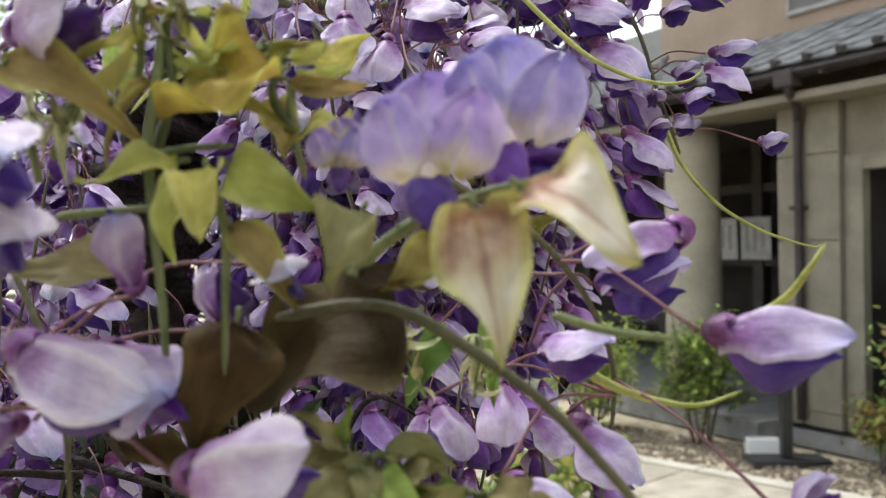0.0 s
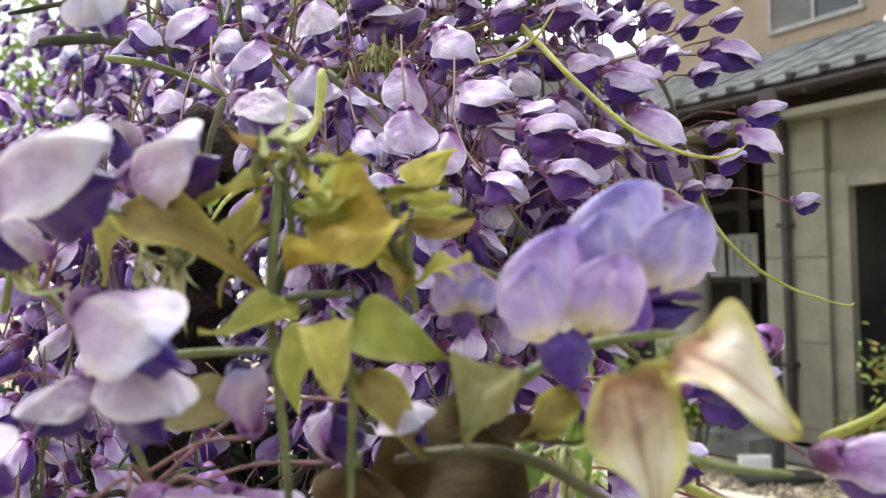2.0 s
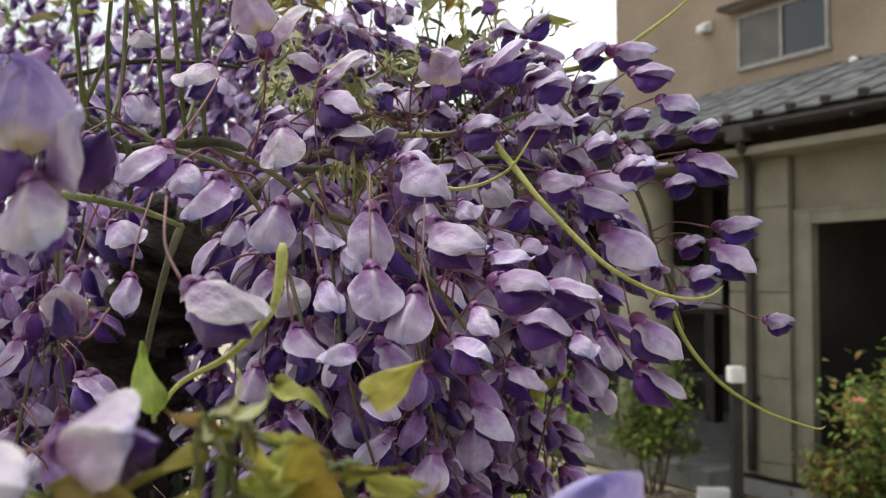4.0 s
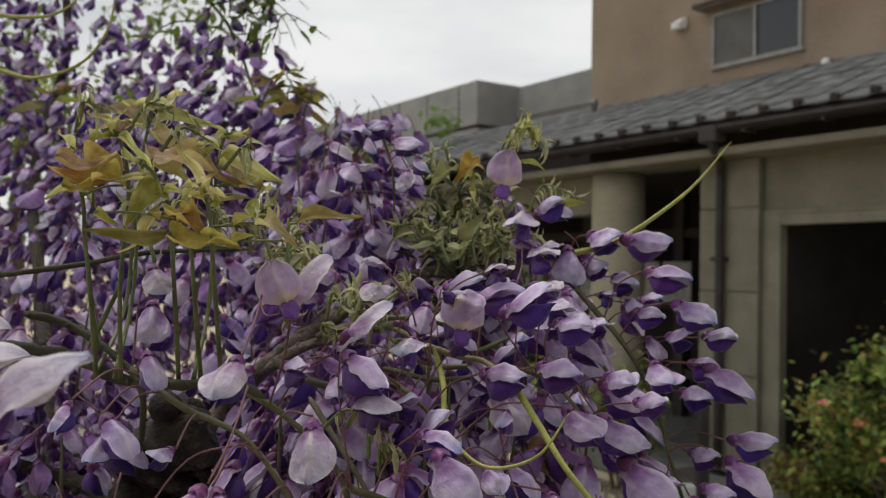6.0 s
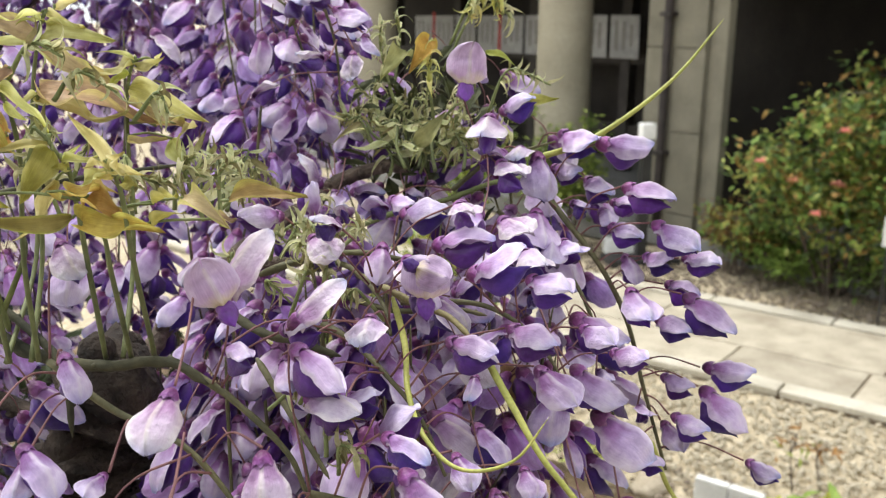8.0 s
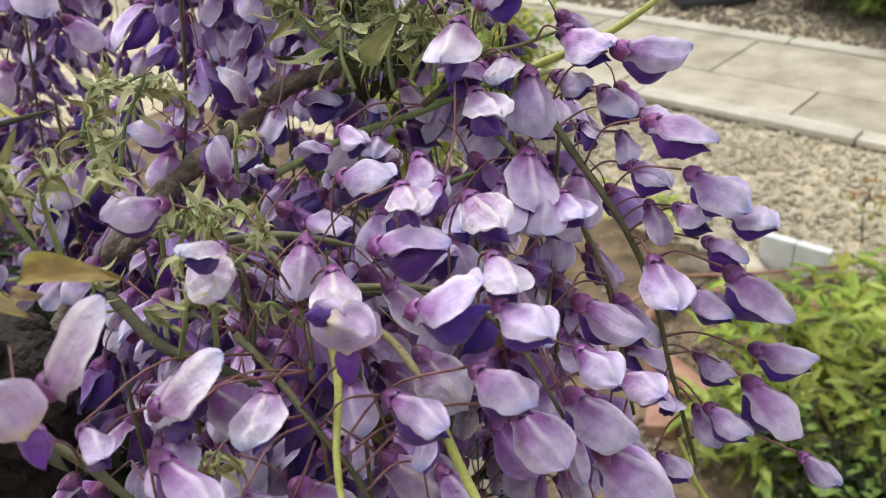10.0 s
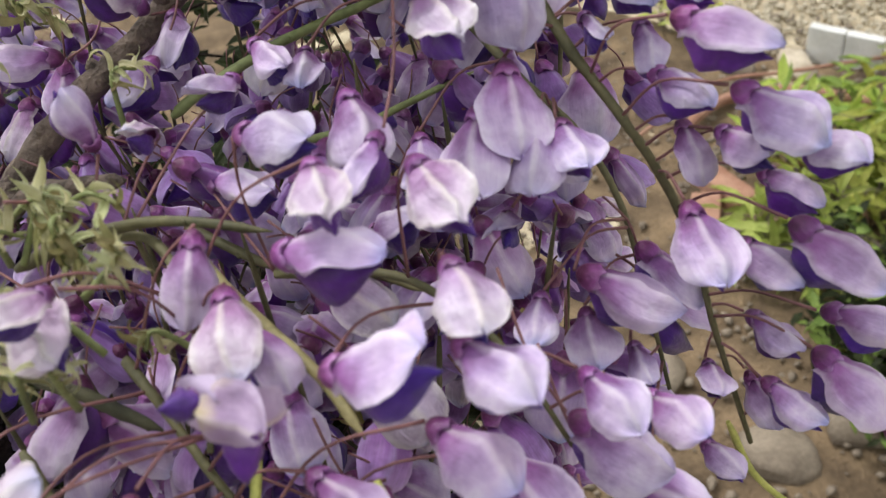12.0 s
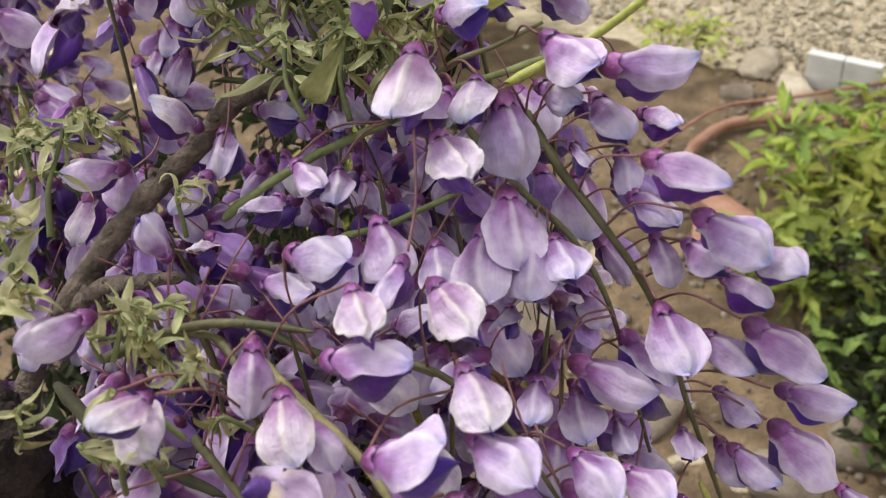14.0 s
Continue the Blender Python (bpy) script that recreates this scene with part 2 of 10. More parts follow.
LEAF_BRIGHT = leafy("bright_green_leaf", (0.22, 0.32, 0.05), (0.40, 0.49, 0.13), 0.38, 0.3)
# lit copy of the green leaf: sunlight is put into its lighter colour
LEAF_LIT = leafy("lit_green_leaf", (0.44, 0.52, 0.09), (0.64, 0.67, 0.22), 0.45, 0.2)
LEAF_RED = leafy("reddish_leaf", (0.20, 0.08, 0.03), (0.36, 0.20, 0.07), 0.3, 0.3)
PINK = leafy("coral_pink_bloom", (0.72, 0.22, 0.19), (0.84, 0.46, 0.38), 0.3)

PLASTER = mottled("beige_plaster", (0.15, 0.135, 0.10), (0.215, 0.195, 0.145), 3, 0.85, 0.2, 90)
STONE = mottled("beige_stone_panel", (0.16, 0.148, 0.11), (0.23, 0.213, 0.16), 5, 0.8, 0.25, 120, vary=0.05)
# lighter than the wall plaster: the stronger light on the columns is painted in
COLUMN = mottled("lit_cream_plaster", (0.28, 0.255, 0.19), (0.36, 0.33, 0.25), 3, 0.85, 0.25, 90)
STUCCO = mottled("tan_stucco", (0.23, 0.175, 0.125), (0.32, 0.25, 0.185), 1.5, 0.9, 0.4, 70)
CONCRETE = mottled("grey_concrete_panel", (0.22, 0.225, 0.22), (0.31, 0.31, 0.30), 2, 0.9, 0.3, 60)
TILE = mottled("dark_grey_roof_tile", (0.055, 0.06, 0.06), (0.14, 0.145, 0.145), 9, 0.75, 0.4, 60, vary=0.22)
GUTTER = mottled("dark_brown_gutter", (0.022, 0.017, 0.016), (0.045, 0.034, 0.032), 10, 0.7, 0.1, 60)
DARKWOOD = mottled("dark_timber", (0.018, 0.014, 0.012), (0.045, 0.036, 0.03), 6, 0.7, 0.2, 60)
# near-black wall colour that stands in for the shade indoors
SHADE = mottled("shade_dark_wall", (0.014, 0.011, 0.009), (0.03, 0.025, 0.02), 3, 0.9, 0.1, 30)
FRAME = mottled("pale_window_aluminium", (0.24, 0.23, 0.21), (0.33, 0.32, 0.30), 10, 0.45, 0.05, 90, metal=0.2)
ALU = mottled("grey_aluminium", (0.17, 0.165, 0.15), (0.25, 0.24, 0.22), 10, 0.5, 0.05, 90, metal=0.3)
WHITE = mottled("white_paint", (0.70, 0.70, 0.68), (0.82, 0.82, 0.80), 12, 0.6, 0.1, 120)
CEMENT = mottled("pale_grey_cement", (0.60, 0.60, 0.57), (0.74, 0.74, 0.71), 14, 0.8, 0.2, 160)
PAPER = mottled("white_notice_cloth", (0.30, 0.30, 0.30), (0.42, 0.42, 0.41), 9, 0.8, 0.1, 100)
RED = mottled("red_cloth", (0.35, 0.03, 0.03), (0.5, 0.06, 0.05), 9, 0.8, 0.1, 100)
BLACK = mottled("black_metal", (0.012, 0.012, 0.013), (0.03, 0.03, 0.03), 9, 0.45, 0.1, 100)
SLAB = mottled("sandy_paving_stone", (0.33, 0.285, 0.21), (0.54, 0.485, 0.375), 5, 0.85, 0.5, 90, vary=0.10)
KERB = mottled("pale_kerb_stone", (0.46, 0.42, 0.33), (0.62, 0.58, 0.48), 5, 0.85, 0.3, 120, vary=0.06)
STEP = mottled("grey_granite_step", (0.16, 0.16, 0.155), (0.27, 0.27, 0.26), 7, 0.8, 0.3, 150)
SOIL = mottled("brown_soil", (0.075, 0.05, 0.028), (0.25, 0.175, 0.10), 9, 0.95, 0.9, 90, depth=0.012)
GRAVEL_BED = mottled("tan_gravel_bed", (0.38, 0.31, 0.20), (0.68, 0.59, 0.42), 26, 0.95, 1.0, 110, depth=0.01)
PEBBLE = mottled("pale_pebble", (0.44, 0.38, 0.26), (0.76, 0.68, 0.52), 40, 0.85, 0.3, 300, vary=0.35)
TERRA = mottled("worn_terracotta", (0.27, 0.13, 0.085), (0.40, 0.23, 0.16), 20, 0.85, 0.4, 200, vary=0.15)
ROCK = mottled("tan_rock", (0.34, 0.28, 0.20), (0.55, 0.48, 0.37), 12, 0.9, 0.6, 120, vary=0.1, depth=0.005)
DIRT_STONE = mottled("dull_brown_stone", (0.14, 0.11, 0.08), (0.28, 0.23, 0.17), 12, 0.9, 0.6, 120, depth=0.005)

m_glass, g_n, g_l, g_b = material("window_glass", (0.02, 0.024, 0.026), 0.06)
g_b.inputs["Specular IOR Level"].default_value = 0.7
GLASS = m_glass
SCREEN = mottled("grey_insect_screen", (0.09, 0.088, 0.08), (0.13, 0.125, 0.115), 5, 0.6, 0.2, 260)

# ---- building helpers ----
def mesh_of(bm, name, mats, smooth=False):
    me = bpy.data.meshes.new(name)
    bm.normal_update()
    bm.to_mesh(me)
    bm.free()
    for m in mats if isinstance(mats, (list, tuple)) else [mats]:
        me.materials.append(m)
    if smooth:
        me.shade_smooth()
    return me


def part(name, bm, mat, parent=None, label="", smooth=False):
    ob = new(name, bm if isinstance(bm, bpy.types.Mesh) else mesh_of(bm, name, mat, smooth))
    if parent:
        ob.parent = parent
    if label:
        ob["label"] = label
    return ob


def box(bm, lo, hi, bevel=0.0, m=None):
    """A block between two corners, its edges rounded off by bevel."""
    made = bmesh.ops.create_cube(bm, size=1.0)["verts"]
    size, mid = Vector(hi) - Vector(lo), (Vector(hi) + Vector(lo)) / 2
    bmesh.ops.transform(bm, verts=made, matrix=Matrix.Translation(mid) @ Matrix.Diagonal((*size, 1)))
    if bevel:
        edges = list({e for v in made for e in v.link_edges})
        out = bmesh.ops.bevel(bm, geom=edges, offset=bevel, segments=2, affect="EDGES", profile=0.7)
        made = list({v for f in out["faces"] for v in f.verts} | {v for v in made if v.is_valid})
    if m is not None:
        bmesh.ops.transform(bm, verts=made, matrix=m)
    return made


def block(lo, hi, bevel=0.0, m=None):
    bm = bmesh.new()
    box(bm, lo, hi, bevel, m)
    return bm


def spline(points, steps):
    """A smooth line through the points."""
    p = [Vector(q) for q in points]
    p = [p[0] * 2 - p[1]] + p + [p[-1] * 2 - p[-2]]
    out = []
    for i in range(1, len(p) - 2):
        for k in range(steps):
            t = k / steps
            out.append(0.5 * ((2 * p[i]) + (p[i + 1] - p[i - 1]) * t + (2 * p[i - 1] - 5 * p[i] + 4 * p[i + 1] - p[i + 2]) * t * t
                              + (3 * p[i] - p[i - 1] - 3 * p[i + 1] + p[i + 2]) * t ** 3))
    out.append(p[-2])
    return out


def tube(bm, line, radius, sides=6, knobs=0.0, mat=0, caps=True):
    """A round stem along a line; radius may be a number or a function of 0..1."""
    n, rings, ref = len(line), [], Vector((0.31, 0.22, 0.93))
    for i, c in enumerate(line):
        ahead = (line[min(i + 1, n - 1)] - line[max(i - 1, 0)]).normalized()
        side = ahead.cross(ref)
        side = side.normalized() if side.length > 1e-4 else Vector((1, 0, 0))
        up = side.cross(ahead)
        r = radius(i / (n - 1)) if callable(radius) else radius
        ring = []
        for k in range(sides):
            a = 2 * math.pi * k / sides
            rr = r * (1 + (knobs * noise.noise(Vector((c.x * 220 + k * 3.1, c.y * 220, c.z * 220))) if knobs else 0))
            ring.append(bm.verts.new(c + (side * math.cos(a) + up * math.sin(a)) * rr))
        rings.append(ring)
    for a, b in zip(rings, rings[1:]):
        for k in range(sides):
            f = bm.faces.new((a[k], a[(k + 1) % sides], b[(k + 1) % sides], b[k]))
            f.material_index, f.smooth = mat, True
    if caps:
        for ring in (rings[0][::-1], rings[-1]):
            f = bm.faces.new(ring)
            f.material_index = mat


def thing(name, label, category, group="", m=None):
    ob = tagged(new(name), label, category, group)
    if m is not None:
        ob.matrix_world = m
    return ob

# ---- the temple corridor and the buildings behind it; its own x runs along the front, y into the building ----
TURN = radians(28.2)
FM = Matrix.Translation((2.75, 6.2, 0)) @ Matrix.Rotation(TURN - math.pi / 2, 4, "Z")
rng = random.Random(5)


def setting(name, bm, mat, label, category, parent=None, smooth=False):
    ob = part(name, bm, mat, parent, "", smooth)
    if parent is None:
        ob.matrix_world = FM
    return tagged(ob, label, category, kind="structure")


def stone_panels(parent, x0, x1, y0, y1, zs):
    for a, b in zip(zs, zs[1:]):
        part("stone_panel", block((x0, y0, a + 0.004), (x1, y1, b - 0.004), 0.006), STONE, parent)


# front wall: pilaster, narrow strip, door frame, wall above
wall = setting("wall_front", block((-0.04, 0.06, 2.065), (4.0, 0.3, 2.50)), PLASTER, "beige plaster wall over the dark doorway", "wall")
pil = thing("pilaster", "beige stone pilaster of stacked panels beside the doorway", "pilaster", m=FM)
part("core", block((-0.31, 0.02, 0.16), (-0.055, 0.28, 2.50)), PLASTER, pil)
stone_panels(pil, -0.325, -0.045, 0.0, 0.06, (0.16, 0.27, 0.875, 1.48, 2.09, 2.445))
pil["kind"] = "structure"
pil2 = thing("pilaster", "narrow beige stone strip behind the downpipe", "pilaster", m=FM)
part("core", block((-0.565, 0.03, 0.16), (-0.31, 0.28, 2.50)), PLASTER, pil2)
stone_panels(pil2, -0.575, -0.385, 0.0, 0.06, (0.16, 0.27, 0.875, 1.48, 2.09, 2.445))
pil2["kind"] = "structure"
frame_ob = thing("door_frame", "beige stone frame round a dark open doorway", "door frame", m=FM)
part("jamb", block((-0.042, 0.045, 0.16), (0.012, 0.10, 2.063), 0.008), STONE, frame_ob)
part("inner_jamb", block((0.014, 0.03, 0.16), (0.115, 0.11, 2.03), 0.008), STONE, frame_ob)
part("lintel", block((0.014, 0.045, 2.032), (4.0, 0.11, 2.063), 0.006), STONE, frame_ob)
part("inner_lintel", block((0.117, 0.03, 1.955), (4.0, 0.11, 2.03), 0.008), STONE, frame_ob)
frame_ob["kind"] = "structure"
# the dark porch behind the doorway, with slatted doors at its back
setting("wall_porch", block((-0.6, 2.4, 0.0), (5.0, 2.6, 3.2)), SHADE, "porch back wall with its shade painted dark", "wall")
setting("wall_porch_side", block((-0.04, 0.112, 0.16), (0.11, 2.4, 2.06)), SHADE, "porch side wall with its shade painted dark", "wall")
lattice = thing("lattice_door", "dark timber lattice doors at the back of the porch", "door", m=FM)
for k in range(26):
    part("slat", block((0.3 + 0.16 * k, 2.3, 0.2), (0.35 + 0.16 * k, 2.38, 2.3)), DARKWOOD, lattice)
for z in (0.25, 1.1, 2.2):
    part("rail", block((0.25, 2.28, z), (4.5, 2.4, z + 0.09)), DARKWOOD, lattice)
setting("floor_porch", block((-0.596, 0.0, 0.0), (5.0, 2.6, 0.12), 0.01), STEP, "grey granite floor of the porch", "step")
setting("floor_corridor", block((-8.5, -0.22, 0.0), (-0.6, 2.6, 0.16), 0.01), STEP, "grey granite step along the corridor", "step")
setting("ceiling", block((-8.5, 0.3, 2.50), (5.0, 2.6, 2.60)), DARKWOOD, "dark timber ceiling of the corridor", "ceiling")

# corridor columns and the beam that they carry
for s in (1.56, 4.50, 7.44):
    col = thing("column", "round beige plastered column on a square base", "column", "corridor columns", FM @ Matrix.Translation((-s, 0.10, 0)))
    bm = bmesh.new()
    tube(bm, [Vector((0, 0, z)) for z in (0.24, 0.6, 1.2, 1.8, 2.2, 2.44)], lambda t: 0.234 - 0.014 * t, 32)
    part("shaft", bm, COLUMN, col)
    part("base", block((-0.31, -0.31, 0.16), (0.31, 0.31, 0.25), 0.02), STONE, col)
    col["kind"] = "structure"
setting("beam", block((-8.5, 0.02, 2.11), (-1.56, 0.22, 2.44), 0.01), PLASTER, "beige plastered beam over the corridor columns", "beam")
# the corridor's shade is put into this wall's colour too
setting("wall_corridor", block((-8.5, 2.4, 0.0), (-0.6, 2.6, 3.2)), SHADE, "corridor back wall with its shade painted dark", "wall")
rail = thing("corridor_rail", "dark timber rails and posts at the back of the corridor", "railing", m=FM)
for z in (0.55, 1.25, 1.98):
    part("rail", block((-8.4, 1.72, z), (-0.7, 1.80, z + 0.09)), DARKWOOD, rail)
for k in range(6):
    part("post", block((-8.0 + 1.4 * k, 1.7, 0.16), (-7.88 + 1.4 * k, 1.82, 2.5)), DARKWOOD, rail)
# notices hung in a row inside
for k in range(9):
    x = -5.9 + 0.43 * k
    sheet = thing("hanging_notice", "white cloth notice with faint writing hung in the corridor", "notice", "notices in the corridor", FM @ pose(x, 1.6, 1.31, rng.uniform(-2, 2), 0, 0))
    part("sheet", block((0, 0, 0), (0.38, 0.006, 0.42), 0.002), PAPER, sheet)
    for c in range(3):
        part("writing", block((0.07 + 0.1 * c, -0.004, 0.08 + rng.uniform(0, 0.05)), (0.10 + 0.1 * c, -0.001, 0.33 + rng.uniform(0, 0.04))), ALU, sheet, "grey bars of writing")
    if k % 3 == 1:
        part("red_strip", block((-0.035, -0.012, -0.03), (0.0, 0.0, 0.46)), RED, sheet, "red cloth strip")

# eave: board, gutter, downpipe
setting("eave_board", block((-8.5, -0.27, 2.445), (5.0, 0.3, 2.50), 0.006), PLASTER, "beige board under the eave", "eave")
gut = thing("gutter", "dark brown metal gutter along the eave", "gutter", m=FM)
bm = bmesh.new()
gl = []
for x in np.linspace(-8.6, 5.0, 60):
    ring = []
    for k in range(9):
        a = math.pi * (1 + k / 8)
        ring.append(bm.verts.new((x, -0.31 + 0.05 * math.cos(a), 2.64 + 0.06 * math.sin(a))))
    gl.append(ring)
for a, b in zip(gl, gl[1:]):
    for k in range(8):
        bm.faces.new((a[k], b[k], b[k + 1], a[k + 1]))
bmesh.ops.solidify(bm, geom=bm.faces[:], thickness=0.006)
part("trough", bm, GUTTER, gut, smooth=True)
for x in np.arange(-8.3, 4.9, 0.6):
    part("bracket", block((x, -0.37, 2.57), (x + 0.02, -0.25, 2.59), 0.003), GUTTER, gut)
pipe = thing("downpipe", "dark brown downpipe with a hopper under the gutter", "downpipe", m=FM)
bm = bmesh.new()
tube(bm, spline([(-0.20, -0.31, 2.58), (-0.20, -0.30, 2.50), (-0.27, -0.15, 2.43), (-0.345, -0.05, 2.35), (-0.352, -0.042, 2.2), (-0.352, -0.042, 0.2)], 6), 0.031, 12)
part("pipe", bm, GUTTER, pipe)
part("hopper", block((-0.28, -0.37, 2.53), (-0.12, -0.25, 2.65), 0.02), GUTTER, pipe)
for z in (0.7, 1.7):
    part("clamp", block((-0.40, -0.09, z), (-0.30, 0.0, z + 0.03), 0.004), GUTTER, pipe)

# tiled roof
roof = setting("roof", block((-8.6, 0, -0.03), (5.0, 1.9, 0.0)), DARKWOOD, "dark grey tiled pent roof over the corridor", "roof")
SLOPE = math.atan2(0.675, 1.62)
roof.matrix_world = FM @ Matrix.Translation((0, -0.31, 2.67)) @ Matrix.Rotation(SLOPE, 4, "X")
ROWS, TW, TD = 7, 0.265, 0.27


def tile_mesh(w, d):
    """A wavy pantile with a rounded lip at its front edge."""
    bm = bmesh.new()
    grid = []
    for j, (y, z) in enumerate(((-0.012, -0.012), (-0.012, 0.003), (0.05, 0.004), (d + 0.03, -0.006))):
        row = []
        for i in range(9):
            t = i / 8
            row.append(bm.verts.new((t * w, y, z + 0.004 * math.sin(2 * math.pi * t + 0.6) + 0.03 + (0.006 if t > 0.8 else 0.0))))
        grid.append(row)
    for a, b in zip(grid, grid[1:]):
        for i in range(8):
            bm.faces.new((a[i], a[i + 1], b[i + 1], b[i])).smooth = True
    return mesh_of(bm, "roof_tile", TILE)


tile = tile_mesh(TW, TD)
near_tiles = [(i, j) for i in range(51) for j in range(ROWS)]
stuff_bm = bmesh.new()
for i, j in near_tiles:
    x = -8.5 + TW * i
    m = Matrix.Translation((x, 0.27 * j, 0.0 + rng.uniform(-0.003, 0.003))) @ Matrix.Rotation(rng.uniform(-0.01, 0.01), 4, "X")
    if -5.4 < x < 2.4 :
        t = part("roof_tile", tile, None, roof)
        t.matrix_basis = m
    else:
        stuff_bm.from_mesh(tile)
        stuff_bm.verts.ensure_lookup_table()
        bmesh.ops.transform(stuff_bm, verts=stuff_bm.verts[-36:], matrix=m)
tagged(part("roof_tiles", stuff_bm, TILE, roof), kind="stuff")
# round end caps along the eave, dark to paint the shadow on the tile ends
cap_bm = bmesh.new()
tube(cap_bm, [Vector((0, -0.035, 0)), Vector((0, -0.01, 0)), Vector((0, 0.03, -0.01))], lambda t: 0.027 - 0.008 * t, 12)
cap = mesh_of(cap_bm, "tile_cap", GUTTER)
for i in range(51):
    x = -8.5 + TW * i
    if -5.4 < x < 2.4:
        part("tile_cap", cap, None, roof).matrix_basis = Matrix.Translation((x, 0.004, 0.05))

# two-storey block behind
upper = setting("wall_upper", block((-3.275, 1.32, 2.7), (6.0, 1.62, 9.0)), STUCCO, "tan stuccoed upper wall of a two-storey building", "wall")
setting("wall_upper_side", block((-3.265, 1.62, 2.7), (-2.96, 9.0, 9.0)), STUCCO, "tan stuccoed side wall of a two-storey building", "wall")
win = thing("window_1", "aluminium sliding window with two dark panes", "window", m=FM)
WX0, WX1, WZ0, WZ1 = -1.56, -0.645, 3.54, 4.02
part("window_frame", block((WX0 - 0.03, 1.29, WZ0 - 0.02), (WX1 + 0.03, 1.315, WZ0 + 0.015), 0.004), FRAME, win)
part("window_frame", block((WX0 - 0.03, 1.29, WZ1 - 0.012), (WX1 + 0.03, 1.315, WZ1 + 0.015), 0.004), FRAME, win)
for x in (WX0 - 0.03, (WX0 + WX1) / 2 - 0.02, WX1 - 0.015):
    part("window_frame", block((x, 1.285, WZ0), (x + 0.028, 1.318, WZ1), 0.004), FRAME, win)
part("window_sill", block((WX0 - 0.035, 1.28, WZ0 - 0.028), (WX1 + 0.035, 1.32, WZ0 - 0.022), 0.002), FRAME, win)
part("pane", block((WX0, 1.300, WZ0), ((WX0 + WX1) / 2, 1.312, WZ1)), SCREEN, win, "grey insect screen over the pane")
part("pane", block(((WX0 + WX1) / 2, 1.308, WZ0), (WX1, 1.316, WZ1)), GLASS, win)
win["kind"] = "structure"
hood = thing("window_canopy", "tan canopy slab over the upper window", "canopy", m=FM)
part("slab", block((-1.70, 1.16, 4.075), (-0.57, 1.33, 4.10), 0.006), STUCCO, hood)
part("edge", block((-1.71, 1.145, 4.085), (-0.56, 1.165, 4.125), 0.005), GUTTER, hood)
hood["kind"] = "structure"
vent = thing("wall_vent", "pale boxy hooded vent on the tan wall", "vent", m=FM @ Matrix.Translation((-1.965, 1.32, 4.03)))
bm = block((-0.055, -0.12, -0.05), (0.055, -0.004, 0.06))
for v in bm.verts:
    if v.co.y < -0.1:
        v.co.z = v.co.z * 0.6 - 0.035
bmesh.ops.bevel(bm, geom=bm.edges[:], offset=0.008, segments=2, affect="EDGES")
part("hood", bm, CEMENT, vent)
part("flange", block((-0.062, -0.012, -0.06), (0.062, 0.0, 0.068), 0.01), STUCCO, vent)
lamp = thing("wall_lamp", "small white round lamp on the tan wall above the roof", "lamp", m=FM @ Matrix.Translation((-0.38, 1.32, 3.36)))
bm = bmesh.new()
bmesh.ops.create_uvsphere(bm, u_segments=16, v_segments=10, radius=0.036)
bmesh.ops.translate(bm, verts=bm.verts, vec=(0, -0.06, 0))
part("globe", bm, WHITE, lamp, smooth=True)
part("mount", block((-0.03, -0.04, -0.03), (0.03, 0.0, 0.03), 0.006), ALU, lamp)
finial = thing("roof_vent", "small pale vent cap where roof meets wall", "vent", m=FM @ Matrix.Translation((-2.98, 1.1, 3.27)))
bm = bmesh.new()
tube(bm, [Vector((0, 0, 0)), Vector((0, 0, 0.09)), Vector((0, 0, 0.10)), Vector((0, 0, 0.15))], lambda t: 0.03 if t < 0.5 else 0.045, 10)
part("cap", bm, ALU, finial)

# flat-roofed concrete building further back
annex = thing("concrete_building", "grey concrete flat-roofed building behind the corridor", "building", m=FM)
part("wall", block((-18.0, 4.0, 0.0), (-9.25, 10.0, 4.2)), CONCRETE, annex)
part("parapet", block((-18.0, 3.95, 4.26), (-9.2, 10.0, 5.05)), CONCRETE, annex)
part("ledge", block((-18.0, 4.02, 4.2), (-9.25, 10.0, 4.26)), GUTTER, annex)
part("wall", block((-9.25, 4.9, 0.0), (-4.0, 10.0, 4.45)), CONCRETE, annex)
part("parapet", block((-9.2, 4.85, 4.45), (-4.0, 10.0, 5.02)), CONCRETE, annex)
for k in range(8):
    part("joint", block((-17.5 + 1.1 * k, 3.94, 4.28), (-17.48 + 1.1 * k, 3.952, 5.03)), GUTTER, annex)


# an unseen plain wall, added to cut the light from behind
tagged(part("light_block_wall", block((-5.0, -1.75, -0.05), (5.0, -1.6, 3.0)), CONCRETE), "unseen plain grey concrete wall added to block light", "wall", kind="structure")

# ---- ground, path, kerb, beds ----
rng = random.Random(11)


def sheet(name, x0, x1, y0, y1, n, mat, label, category, rough=0.01, z=0.0):
    bm = bmesh.new()
    bmesh.ops.create_grid(bm, x_segments=n, y_segments=n, size=0.5)
    for v in bm.verts:
        v.co = Vector((x0 + (v.co.x + 0.5) * (x1 - x0), y0 + (v.co.y + 0.5) * (y1 - y0), 0))
        v.co.z = z + rough * (noise.noise(v.co * 3.1) + 0.5 * noise.noise(v.co * 9.0))
    return tagged(part(name, bm, mat, None, smooth=True), label, category, kind="structure")


